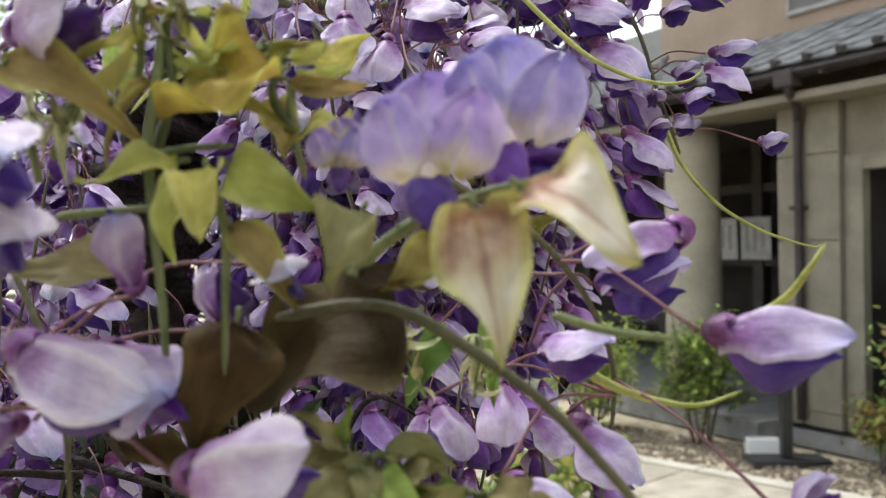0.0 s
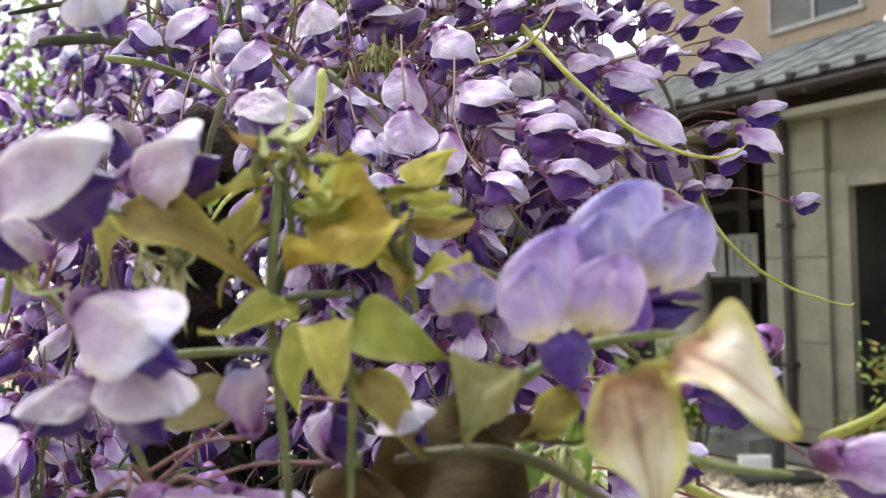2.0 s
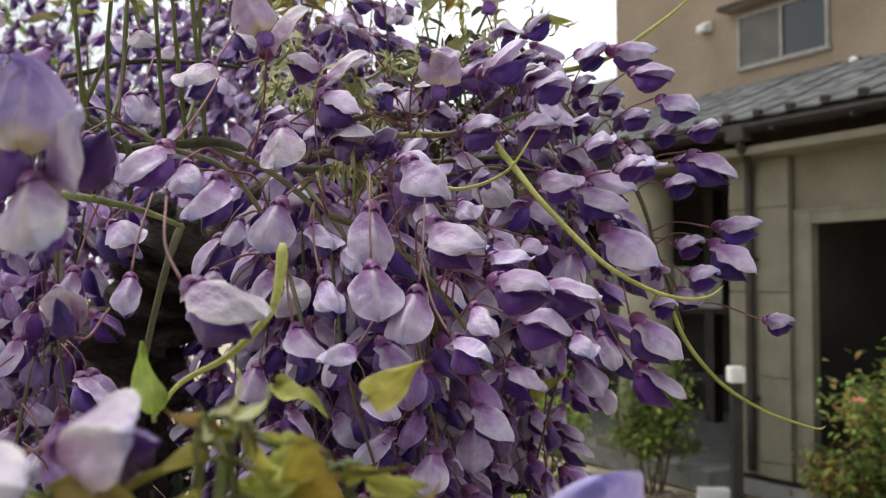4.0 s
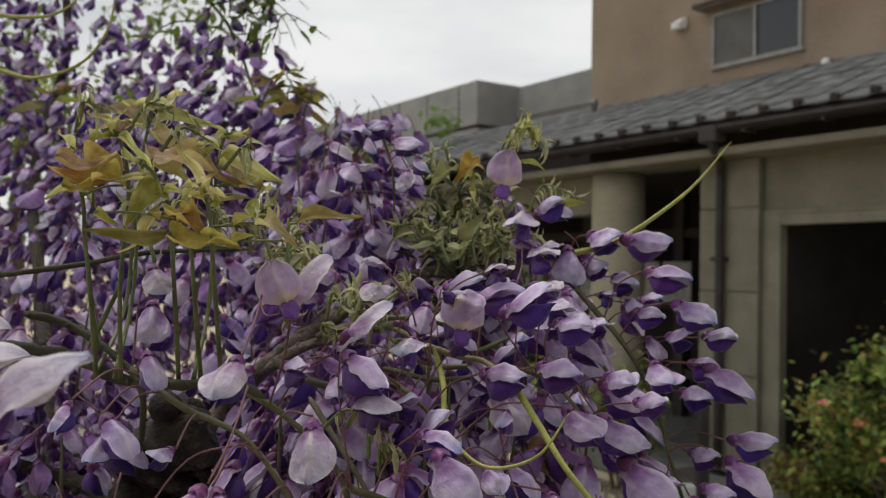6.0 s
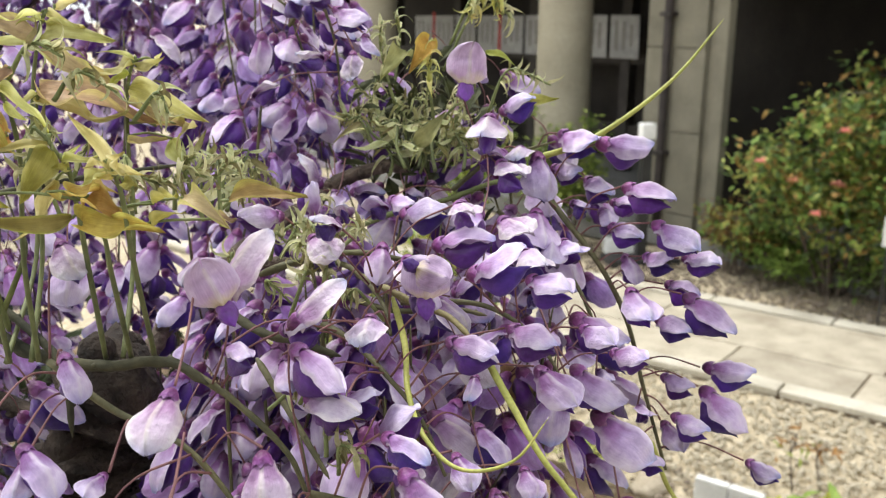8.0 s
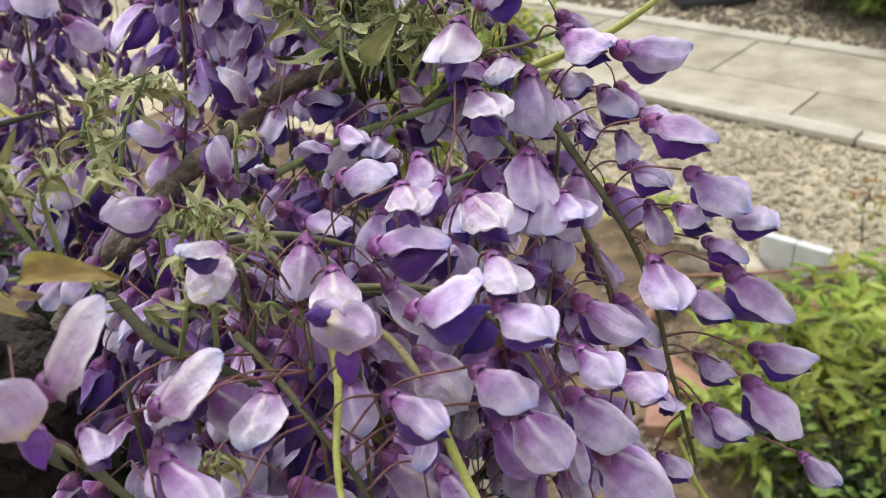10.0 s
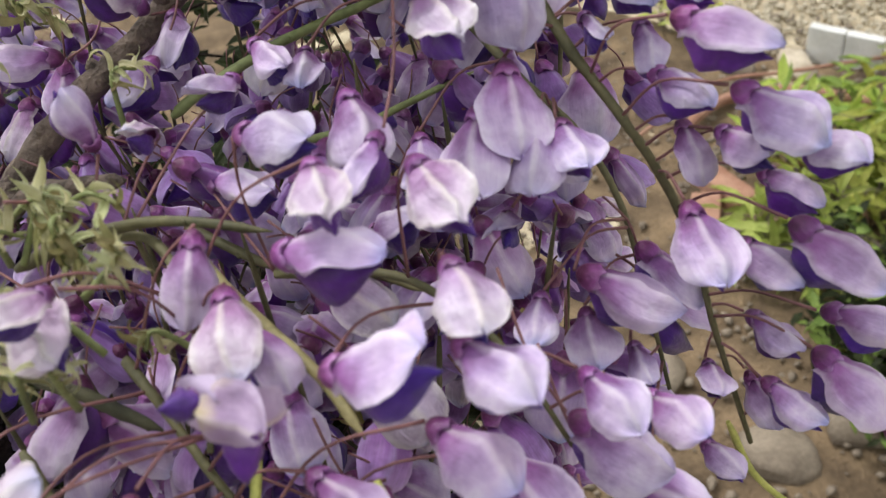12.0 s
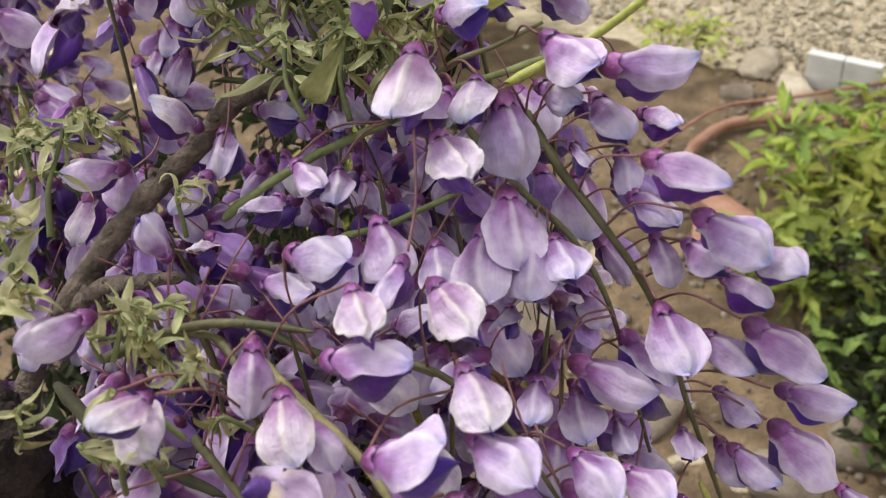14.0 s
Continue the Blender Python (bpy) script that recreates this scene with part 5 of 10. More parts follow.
vine("green_stem", "green stem behind the blossoms", [(0.0008, 0.3866, 1.5510), (0.0135, 0.3834, 1.5546), (0.0260, 0.3815, 1.5598), (0.0395, 0.3798, 1.5652)], lambda t: 0.001 * (1 - 0.35 * t), GREEN, 0.2, knots=2)
vine("green_stem", "mossy green stem low in the spray", [(-0.0656, 0.3477, 1.5532), (-0.0510, 0.3307, 1.5479), (-0.0390, 0.3233, 1.5464), (-0.0254, 0.3151, 1.5439)], lambda t: 0.0017 * (1 - 0.35 * t), MOSS, 0.3, knots=6)
vine("vine", "dark mossy wisteria vine carrying upright shoots", [(-0.1547, 0.3263, 1.5597), (-0.1281, 0.3164, 1.5573), (-0.1088, 0.3068, 1.5509), (-0.0902, 0.2986, 1.5502), (-0.0729, 0.2963, 1.5516), (-0.0615, 0.2885, 1.5477)], lambda t: 0.0021 * (1 - 0.35 * t), MOSS, 0.4, knots=6)
vine("vine", "dark mossy wisteria vine at the back of the spray", [(-0.1437, 0.3197, 1.5705), (-0.1287, 0.3190, 1.5668), (-0.1106, 0.3084, 1.5574), (-0.1003, 0.2982, 1.5486), (-0.1003, 0.2994, 1.5295)], lambda t: 0.0014 * (1 - 0.35 * t), MOSS, 0.4, knots=6)
vine("vine", "brown wisteria vine at the back of the spray", [(-0.1818, 0.3617, 1.5802), (-0.1395, 0.3586, 1.5865), (-0.1121, 0.3566, 1.5917), (-0.0752, 0.3742, 1.5942)], lambda t: 0.0012 * (1 - 0.35 * t), MOSS, 0.4, knots=6)
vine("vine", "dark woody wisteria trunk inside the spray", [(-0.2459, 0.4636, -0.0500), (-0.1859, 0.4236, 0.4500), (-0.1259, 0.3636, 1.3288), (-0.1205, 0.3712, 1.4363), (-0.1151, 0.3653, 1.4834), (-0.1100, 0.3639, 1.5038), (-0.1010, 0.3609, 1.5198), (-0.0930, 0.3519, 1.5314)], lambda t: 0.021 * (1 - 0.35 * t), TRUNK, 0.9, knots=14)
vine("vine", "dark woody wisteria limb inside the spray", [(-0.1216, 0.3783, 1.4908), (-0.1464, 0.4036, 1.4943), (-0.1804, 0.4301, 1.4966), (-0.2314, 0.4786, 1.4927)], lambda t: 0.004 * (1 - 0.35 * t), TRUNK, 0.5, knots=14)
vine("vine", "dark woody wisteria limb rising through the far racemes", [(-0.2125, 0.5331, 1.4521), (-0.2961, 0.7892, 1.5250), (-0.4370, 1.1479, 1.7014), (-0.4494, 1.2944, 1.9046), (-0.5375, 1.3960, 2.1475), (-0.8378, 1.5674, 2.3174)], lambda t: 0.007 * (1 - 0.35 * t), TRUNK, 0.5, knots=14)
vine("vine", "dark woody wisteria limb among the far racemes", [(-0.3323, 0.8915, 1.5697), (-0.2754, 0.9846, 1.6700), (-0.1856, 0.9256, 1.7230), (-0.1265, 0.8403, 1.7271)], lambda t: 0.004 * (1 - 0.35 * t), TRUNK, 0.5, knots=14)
vine("green_stem", "olive stem behind broad blossoms", [(-0.0504, 0.3154, 1.5443), (-0.0377, 0.2954, 1.5293), (-0.0302, 0.2855, 1.5193)], lambda t: 0.0011 * (1 - 0.35 * t), RACHIS, 0.2, knots=3)
vine("green_stem", "tan stem hanging in the spray", [(-0.0717, 0.2478, 1.5223), (-0.0740, 0.2435, 1.5127), (-0.0768, 0.2396, 1.4967), (-0.0801, 0.2408, 1.4803)], lambda t: 0.0011 * (1 - 0.35 * t), RACHIS, 0.2, knots=3)
vine("green_stem", "green stem running in from the side", [(-0.0937, 0.2188, 1.5271), (-0.0837, 0.2183, 1.5255), (-0.0754, 0.2279, 1.5236), (-0.0686, 0.2377, 1.5206)], lambda t: 0.001 * (1 - 0.35 * t), GREEN, 0.2, knots=2)
vine("tendril", "arching yellow green tendril high in the spray", [(-0.2236, 0.4580, 1.6817), (-0.2075, 0.4568, 1.6780), (-0.1914, 0.4555, 1.6748), (-0.1729, 0.4538, 1.6800), (-0.1611, 0.4526, 1.6909), (-0.1547, 0.4516, 1.7071), (-0.1567, 0.4612, 1.7318)], lambda t: 0.0012 * (1 - 0.75 * t), TENDRIL, 0.15, knots=2)
vine("tendril", "short yellow green tendril high in the spray", [(-0.2231, 0.4673, 1.7087), (-0.2000, 0.4555, 1.7036), (-0.1840, 0.4542, 1.7047), (-0.1722, 0.4530, 1.7121), (-0.1658, 0.4521, 1.7256)], lambda t: 0.0011 * (1 - 0.75 * t), TENDRIL, 0.15, knots=2)
vine("tendril", "thin bare flower stalk hanging against the sky", [(-0.1415, 0.8186, 1.8428), (-0.1262, 0.8178, 1.8232), (-0.1085, 0.8168, 1.8036), (-0.0980, 0.8165, 1.7789)], lambda t: 0.0006 * (1 - 0.35 * t), STALK, 0.1, knots=2)
vine("tendril", "thin bare flower stalk hanging against the sky", [(-0.1341, 0.8179, 1.8430), (-0.1212, 0.8175, 1.8183), (-0.1132, 0.8174, 1.7935), (-0.1153, 0.8181, 1.7736)], lambda t: 0.0006 * (1 - 0.35 * t), STALK, 0.1, knots=2)
vine("tendril", "thin bare flower stalk hanging against the sky", [(-0.1514, 0.8194, 1.8426), (-0.1263, 0.8177, 1.8282), (-0.1036, 0.8162, 1.8087), (-0.0908, 0.8157, 1.7890)], lambda t: 0.0006 * (1 - 0.35 * t), STALK, 0.1, knots=2)
vine("green_stem", "long olive stem arching down from the canopy", [(-0.1802, 0.7669, 1.8179), (-0.1548, 0.7564, 1.7918), (-0.1376, 0.7366, 1.7633), (-0.1253, 0.7174, 1.7317), (-0.1159, 0.6979, 1.7100)], lambda t: 0.0016 * (1 - 0.35 * t), STALK, 0.2, knots=2)
vine("tendril", "slender yellow green tendril reaching up past the roof", [(0.0477, 0.3752, 1.5940), (0.0691, 0.3785, 1.6003), (0.0893, 0.3783, 1.6136), (0.1049, 0.3809, 1.6266), (0.1199, 0.3835, 1.6440)], lambda t: 0.0013 * (1 - 0.75 * t), TENDRIL, 0.1, knots=2)
vine("tendril", "curling tan and yellow green tendril", [(-0.0093, 0.3195, 1.5605), (-0.0070, 0.3065, 1.5502), (-0.0079, 0.2894, 1.5426), (-0.0055, 0.2722, 1.5367), (0.0021, 0.2599, 1.5333), (0.0140, 0.2539, 1.5377), (0.0223, 0.2522, 1.5497)], lambda t: 0.0011 * (1 - 0.75 * t), TENDRIL, 0.1, knots=2)
vine("tendril", "long yellow green tendril in front of the blossoms", [(0.0127, 0.2908, 1.5536), (0.0194, 0.2761, 1.5411), (0.0260, 0.2663, 1.5300), (0.0401, 0.2583, 1.5139), (0.0513, 0.2541, 1.5063), (0.0612, 0.2516, 1.5031), (0.0687, 0.2511, 1.5037), (0.0726, 0.2507, 1.5067)], lambda t: 0.0011 * (1 - 0.75 * t), TENDRIL, 0.1, knots=2)
vine("tendril", "thin yellow green tendril tip curling up", [(0.0796, 0.3265, 1.5038), (0.0855, 0.3237, 1.4875), (0.0967, 0.3217, 1.4734), (0.1105, 0.3216, 1.4642), (0.1224, 0.3214, 1.4595), (0.1313, 0.3213, 1.4570), (0.1343, 0.3212, 1.4581)], lambda t: 0.0009 * (1 - 0.75 * t), TENDRIL, 0.1, knots=2)
vine("tendril", "pale green tip of a young shoot", [(-0.0369, 0.1780, 1.5139), (-0.0372, 0.1754, 1.5069), (-0.0387, 0.1737, 1.5011), (-0.0453, 0.1725, 1.4939), (-0.0534, 0.1702, 1.4891), (-0.0568, 0.1657, 1.4835)], lambda t: 0.0011 * (1 - 0.75 * t), TENDRIL, 0.1, knots=2)
vine("tendril", "yellow green tendril low among the blossoms", [(0.0238, 0.1592, 1.4368), (0.0300, 0.1591, 1.4334), (0.0374, 0.1591, 1.4309), (0.0448, 0.1590, 1.4301), (0.0522, 0.1588, 1.4326)], lambda t: 0.001 * (1 - 0.75 * t), TENDRIL, 0.1, knots=2)
vine("tendril", "yellow green tendril behind a large blossom", [(0.0465, 0.1489, 1.4443), (0.0533, 0.1437, 1.4488), (0.0558, 0.1387, 1.4540), (0.0586, 0.1386, 1.4582)], lambda t: 0.001 * (1 - 0.75 * t), TENDRIL, 0.1, knots=2)
vine("vine", "thick dark olive stem arching in front", [(-0.0220, 0.1198, 1.4493), (-0.0116, 0.1146, 1.4512), (-0.0042, 0.1115, 1.4501), (0.0044, 0.1094, 1.4451), (0.0140, 0.1093, 1.4374), (0.0256, 0.1092, 1.4236), (0.0313, 0.1092, 1.4145)], lambda t: 0.00085 * (1 - 0.35 * t), RACHIS, 0.25, knots=3)
vine("green_stem", "green upright young stem", [(-0.0355, 0.1197, 1.4906), (-0.0364, 0.1168, 1.4811), (-0.0370, 0.1149, 1.4691), (-0.0357, 0.1149, 1.4535), (-0.0353, 0.1160, 1.4425)], lambda t: 0.0008 * (1 - 0.35 * t), GREEN, 0.15, knots=2)
vine("green_stem", "slender green wisteria leaf stalk", [(-0.0115, 0.1146, 1.4552), (-0.0052, 0.1135, 1.4604), (0.0018, 0.1134, 1.4637), (0.0072, 0.1093, 1.4652), (0.0127, 0.1072, 1.4658)], lambda t: 0.0009 * (1 - 0.35 * t), GREEN, 0.15, knots=2)
vine("green_stem", "slender green wisteria leaf stalk", [(0.0144, 0.1193, 1.4492), (0.0217, 0.1192, 1.4470), (0.0305, 0.1191, 1.4458)], lambda t: 0.0007 * (1 - 0.35 * t), GREEN, 0.15, knots=2)
vine("green_stem", "slender green wisteria leaf stalk", [(-0.0197, 0.1196, 1.4804), (-0.0195, 0.1196, 1.4748), (-0.0187, 0.1246, 1.4679)], lambda t: 0.0007 * (1 - 0.35 * t), GREEN, 0.15, knots=2)
vine("green_stem", "slender green wisteria leaf stalk", [(-0.0288, 0.1117, 1.4686), (-0.0268, 0.1118, 1.4610), (-0.0270, 0.1128, 1.4533), (-0.0278, 0.1149, 1.4424)], lambda t: 0.0007 * (1 - 0.35 * t), GREEN, 0.15, knots=2)
vine("green_stem", "slender green wisteria leaf stalk", [(-0.0370, 0.1159, 1.4704), (-0.0321, 0.1148, 1.4713), (-0.0258, 0.1137, 1.4714)], lambda t: 0.0006 * (1 - 0.35 * t), GREEN, 0.15, knots=2)
vine("green_stem", "slender green wisteria leaf stalk", [(-0.0529, 0.1251, 1.4633), (-0.0449, 0.1230, 1.4638), (-0.0378, 0.1199, 1.4641)], lambda t: 0.0007 * (1 - 0.35 * t), GREEN, 0.15, knots=2)
vine("green_stem", "olive stem rising past the blossoms", [(-0.0641, 0.1105, 1.4245), (-0.0654, 0.1154, 1.4325), (-0.0659, 0.1204, 1.4420)], lambda t: 0.001 * (1 - 0.35 * t), RACHIS, 0.15, knots=3)

vine("green_stem", "upright green shoot of young wisteria leaves", [(-0.1153, 0.3046, 1.5593), (-0.1185, 0.3043, 1.5790), (-0.1224, 0.3099, 1.6017)], lambda t: 0.0009 * (1 - 0.5 * t), STALK, 0.15, knots=2)
vine("green_stem", "upright green shoot of young wisteria leaves", [(-0.1185, 0.3054, 1.5608), (-0.1093, 0.3029, 1.5794), (-0.1085, 0.3042, 1.5855)], lambda t: 0.0009 * (1 - 0.5 * t), STALK, 0.15, knots=2)

# ---- wisteria leaves ----
def leaflet(length, width, fold, curl, twist, seed, fine=(9, 7), wild=0.0):
    """A pointed leaflet folded along its midrib, bent, with wavy margins; wild: more waved, swept sideways, the margin rolled and the tip hooked."""
    r = random.Random(seed)
    k1, k2, wave = r.uniform(0, 6), r.uniform(0, 6), r.uniform(0.7, 1.4)
    sweep, hook = r.choice((-1, 1)) * r.uniform(0.12, 0.3) * wild, r.choice((-1, 1)) * r.uniform(0.5, 1.3) * wild

    def point(u, v):
        w = width * (math.sin(math.pi * min(1, 0.02 + 0.98 * u) ** 0.72) ** 0.85) * (1 - 0.25 * u * u) + 0.015 * width
        bend = curl * u * (0.6 + 0.4 * u)
        x = length * (math.sin(bend) / curl if abs(curl) > 0.01 else u)
        z = -length * ((1 - math.cos(bend)) / curl if abs(curl) > 0.01 else 0)
        y = w * v * math.cos(fold * abs(v))
        z += w * abs(v) * math.sin(fold) + (0.24 + 0.22 * wild) * wave * width * math.sin(9 * u + k1 + 2 * v) * v * abs(v)
        z += 0.22 * width * noise.noise(Vector((u * 4, v * 2, k2)))
        y += 0.05 * length * math.sin(2.2 * u + k2) * u + sweep * length * u * (1 - u)
        z += wild * 0.5 * width * max(0.0, abs(v) - 0.6) + hook * length * max(0.0, u - 0.72) ** 2 * 2.2
        a = twist * u
        return Vector((x, y * math.cos(a) - z * math.sin(a) * 0.3, z + y * math.sin(a)))

    return petal_grid(point, *fine)


def leaf(base, tip, mat, width=0.3, fold=0.5, curl=0.7, seed=0, up=(0, -0.85, 0.5), label="young wisteria leaf", roll=0.0):
    base, tip = Vector(base), Vector(tip)
    n = (tip - base).length
    ob = thing("wisteria_leaf", label, "leaf", "young wisteria leaves")
    bm = leaflet(n * 1.06, n * width * 0.62, fold, curl, roll, seed, (17, 11), 0.7)
    bm.transform(aim(base, tip, Vector(up)) @ Matrix.Rotation(curl * 0.5 * -1, 4, "Y") @ Matrix.Rotation(roll, 4, "X"))
    part("blade", bm, mat, ob, smooth=True)
    line = [base + (tip - base) * t for t in (-0.12, 0.0)]
    bm = bmesh.new()
    tube(bm, line, 0.0004, 5)
    part("stalk", bm, GREEN, ob)
    return ob


def feathery(base, tip, count, seed, size=0.0056, mat=None, droop=0.0, label="feathery pale green young wisteria shoot"):
    """A young compound leaf still unfolding: a thin stalk with many narrow curled leaflets."""
    r = random.Random(seed)
    base, tip = Vector(base), Vector(tip)
    ob = thing("young_shoot", label, "shoot", "feathery young shoots")
    mid = (base + tip) / 2 + Vector((r.uniform(-0.004, 0.004), r.uniform(-0.004, 0.004), 0.006 + droop))
    line = spline([base, mid, tip], 8)
    bm = bmesh.new()
    tube(bm, line, lambda t: 0.0007 * (1 - 0.5 * t), 5)
    part("stalk", bm, GREEN, ob)
    for k in range(int(count * 1.35)):
        t = 0.3 + 0.7 * (k + 0.5) / (count * 1.35)
        c = line[min(len(line) - 1, int(t * (len(line) - 1)))]
        ahead = (tip - mid).normalized()
        out = Vector((r.uniform(-1, 1), r.uniform(-1, 1), r.uniform(-0.8, 0.9))).normalized()
        n = size * r.uniform(0.9, 1.9)
        one = leaflet(n, n * r.uniform(0.10, 0.18), 0.9, r.choice((-1, 1, 1)) * r.uniform(1.4, 3.4), r.uniform(-1.6, 1.6), seed + k, (9, 5))
        one.transform(aim(c, c + (ahead * 0.8 + out * 0.85), Vector((0, -0.4, 0.9))))
        part("leaflet", one, mat or r.choice((LEAF_SHOOT, LEAF_SHOOT, LEAF_SHOOT, LEAF_OLIVE)), ob, smooth=True)
    return ob


def young_leaf(base, tip, pairs, size, seed, mats, slim=(0.12, 0.18), curls=(0.5, 1.9), label="young compound wisteria leaf with drooping folded leaflets"):
    """A compound leaf on an upright stalk: pairs of long pointed leaflets that fold and hang, smaller to the tip."""
    r = random.Random(seed)
    base, tip = Vector(base), Vector(tip)
    ob = thing("young_leaf", label, "leaf", "young compound leaves")
    lean = Vector((r.choice((-1, 1)) * 0.006, -0.003, -0.001))
    line = spline([base, base.lerp(tip, 0.5) + lean * 0.3, tip, tip + lean], 8)
    bm = bmesh.new()
    tube(bm, line, lambda t: 0.0008 * (1 - 0.55 * t), 6, 0.15)
    part("stalk", bm, STALK, ob)
    for k in range(2 * pairs + 1):
        t = 0.42 + 0.58 * min(1.0, (k // 2) / pairs)
        c = line[min(len(line) - 1, int(t * (len(line) - 1)))]
        side = 1 if k % 2 else -1
        n = size * r.uniform(0.7, 1.2) * (1.15 - 0.6 * (k // 2) / pairs)
        way = Vector((side * r.uniform(0.7, 1.0), r.uniform(-0.8, 0.3), r.uniform(-0.75, 0.25)))
        if k == 2 * pairs:
            way = lean.normalized() + Vector((0, 0, 0.4))
        foot = c + way.normalized() * n * 0.16
        bm = bmesh.new()
        tube(bm, [c, c.lerp(foot, 0.6) + Vector((0, 0, 0.0006)), foot], 0.0003, 5)
        part("petiole", bm, GREEN, ob)
        bm = leaflet(n, n * r.uniform(*slim), r.uniform(0.5, 1.2), r.choice((-1, 1, 1)) * r.uniform(*curls), r.uniform(-1.5, 1.5), seed * 31 + k, (12, 7))
        bm.transform(aim(foot, foot + way, Vector((0, -0.75, 0.6))) @ Matrix.Rotation(r.uniform(-0.7, 0.7), 4, "X"))
        part("leaflet", bm, r.choice(mats), ob, smooth=True)
    return ob


def compound(label, stalk, leaflets):
    """A young compound leaf: one stalk, and folded leaflets on short petioles that join it."""
    ob = thing("young_leaf", label, "leaf", "young compound leaves")
    line = spline([Vector(p) for p in stalk], 6)
    bm = bmesh.new()
    tube(bm, line, lambda t: 0.00075 * (1 - 0.4 * t), 7, 0.15)
    part("stalk", bm, YOUNG_STALK, ob)
    for k, (base, tip, mat, width, fold, curl, roll) in enumerate(leaflets):
        base, tip = Vector(base), Vector(tip)
        n = (tip - base).length
        foot = min(line, key=lambda q: (q - base).length)
        bm = bmesh.new()
        tube(bm, spline([foot, foot.lerp(base, 0.5) + Vector((0, 0, 0.0012)), base], 4), 0.00038, 5)
        part("petiole", bm, GREEN, ob)
        bm = leaflet(n * 1.06, n * width * 0.62, fold, curl, roll * 1.6, len(label) * 7 + k, (19, 11), 1.0)
        bm.transform(aim(base, tip, Vector((0, -0.66, 0.75))) @ Matrix.Rotation(curl * -0.5, 4, "Y") @ Matrix.Rotation(roll, 4, "X"))
        part("leaflet", bm, mat, ob, smooth=True)
    return ob


YOUNG_STALK = mottled("young_green_stalk", (0.08, 0.10, 0.035), (0.19, 0.21, 0.08), 60, 0.6, 0.15, 400)
LEAF_FRESH = leafy("fresh_yellow_green_leaf", (0.52, 0.50, 0.13), (0.72, 0.69, 0.30), 0.5, rim=((0.78, 0.76, 0.40), 0.7))
LEAF_PINKISH = leafy("young_bronze_pink_leaf", (0.40, 0.28, 0.16), (0.56, 0.42, 0.26), 0.42, rim=((0.60, 0.55, 0.17), 0.7))
LEAF_AMBER = leafy("amber_leaf", (0.42, 0.26, 0.06), (0.60, 0.42, 0.12), 0.45, rim=((0.60, 0.54, 0.16), 0.7))
LEAF_SHOOT = leafy("pale_shoot_green", (0.42, 0.44, 0.19), (0.66, 0.66, 0.38), 0.4, 0.2, rim=((0.76, 0.76, 0.54), 0.6))
LEAF_OLIVE = leafy("olive_leaf", (0.20, 0.19, 0.07), (0.36, 0.33, 0.15), 0.3, 0.2)
compound("tall young compound leaf, yellow green and bronze", [(-0.1155, 0.3, 1.552), (-0.116, 0.337, 1.5714), (-0.1135, 0.3363, 1.6027), (-0.1124, 0.3357, 1.617), (-0.11, 0.335, 1.6311), (-0.107, 0.3343, 1.6418), (-0.1032, 0.3337, 1.6448)], [
    ((-0.1033, 0.334, 1.6446), (-0.097, 0.3347, 1.6491), LEAF_FRESH, 0.36, 0.69, -0.89, 0.44),
    ((-0.1068, 0.334, 1.6436), (-0.1164, 0.3302, 1.6406), LEAF_FRESH, 0.22, 0.86, 0.32, 0.28),
    ((-0.1067, 0.334, 1.6414), (-0.1121, 0.3302, 1.6415), LEAF_FRESH, 0.29, 0.38, 0.43, -0.03),
    ((-0.1057, 0.334, 1.6437), (-0.0949, 0.3317, 1.6377), LEAF_FRESH, 0.24, 0.65, 0.76, 0.23),
    ((-0.1095, 0.334, 1.6376), (-0.1263, 0.3352, 1.6389), LEAF_PINKISH, 0.35, 0.45, 0.99, -0.34),
    ((-0.1098, 0.334, 1.6345), (-0.1282, 0.3368, 1.63), LEAF_FRESH, 0.14, 0.43, 0.79, -0.37),
    ((-0.1079, 0.334, 1.6366), (-0.0862, 0.3306, 1.6317), LEAF_FRESH, 0.22, 0.35, 0.92, 0.37),
    ((-0.1084, 0.334, 1.6328), (-0.0911, 0.3296, 1.6245), LEAF_PINKISH, 0.39, 0.88, -0.73, 0.13),
    ((-0.1048, 0.334, 1.6398), (-0.0997, 0.3313, 1.6413), LEAF_FRESH, 0.46, 0.88, 0.46, -0.2),
])
compound("young compound leaf with one broad bronze leaflet", [(-0.1091, 0.3, 1.552), (-0.1094, 0.32, 1.5754), (-0.1076, 0.319, 1.6049), (-0.1066, 0.318, 1.6168), (-0.105, 0.317, 1.6227)], [
    ((-0.105, 0.317, 1.6228), (-0.0752, 0.3184, 1.6134), LEAF_PINKISH, 0.37, 0.44, 0.42, -0.17),
    ((-0.1062, 0.317, 1.6215), (-0.0859, 0.3138, 1.6133), LEAF_FRESH, 0.3, 0.67, -0.78, -0.16),
    ((-0.1054, 0.317, 1.6222), (-0.1106, 0.3153, 1.6182), LEAF_FRESH, 0.31, 0.8, 0.68, -0.32),
])
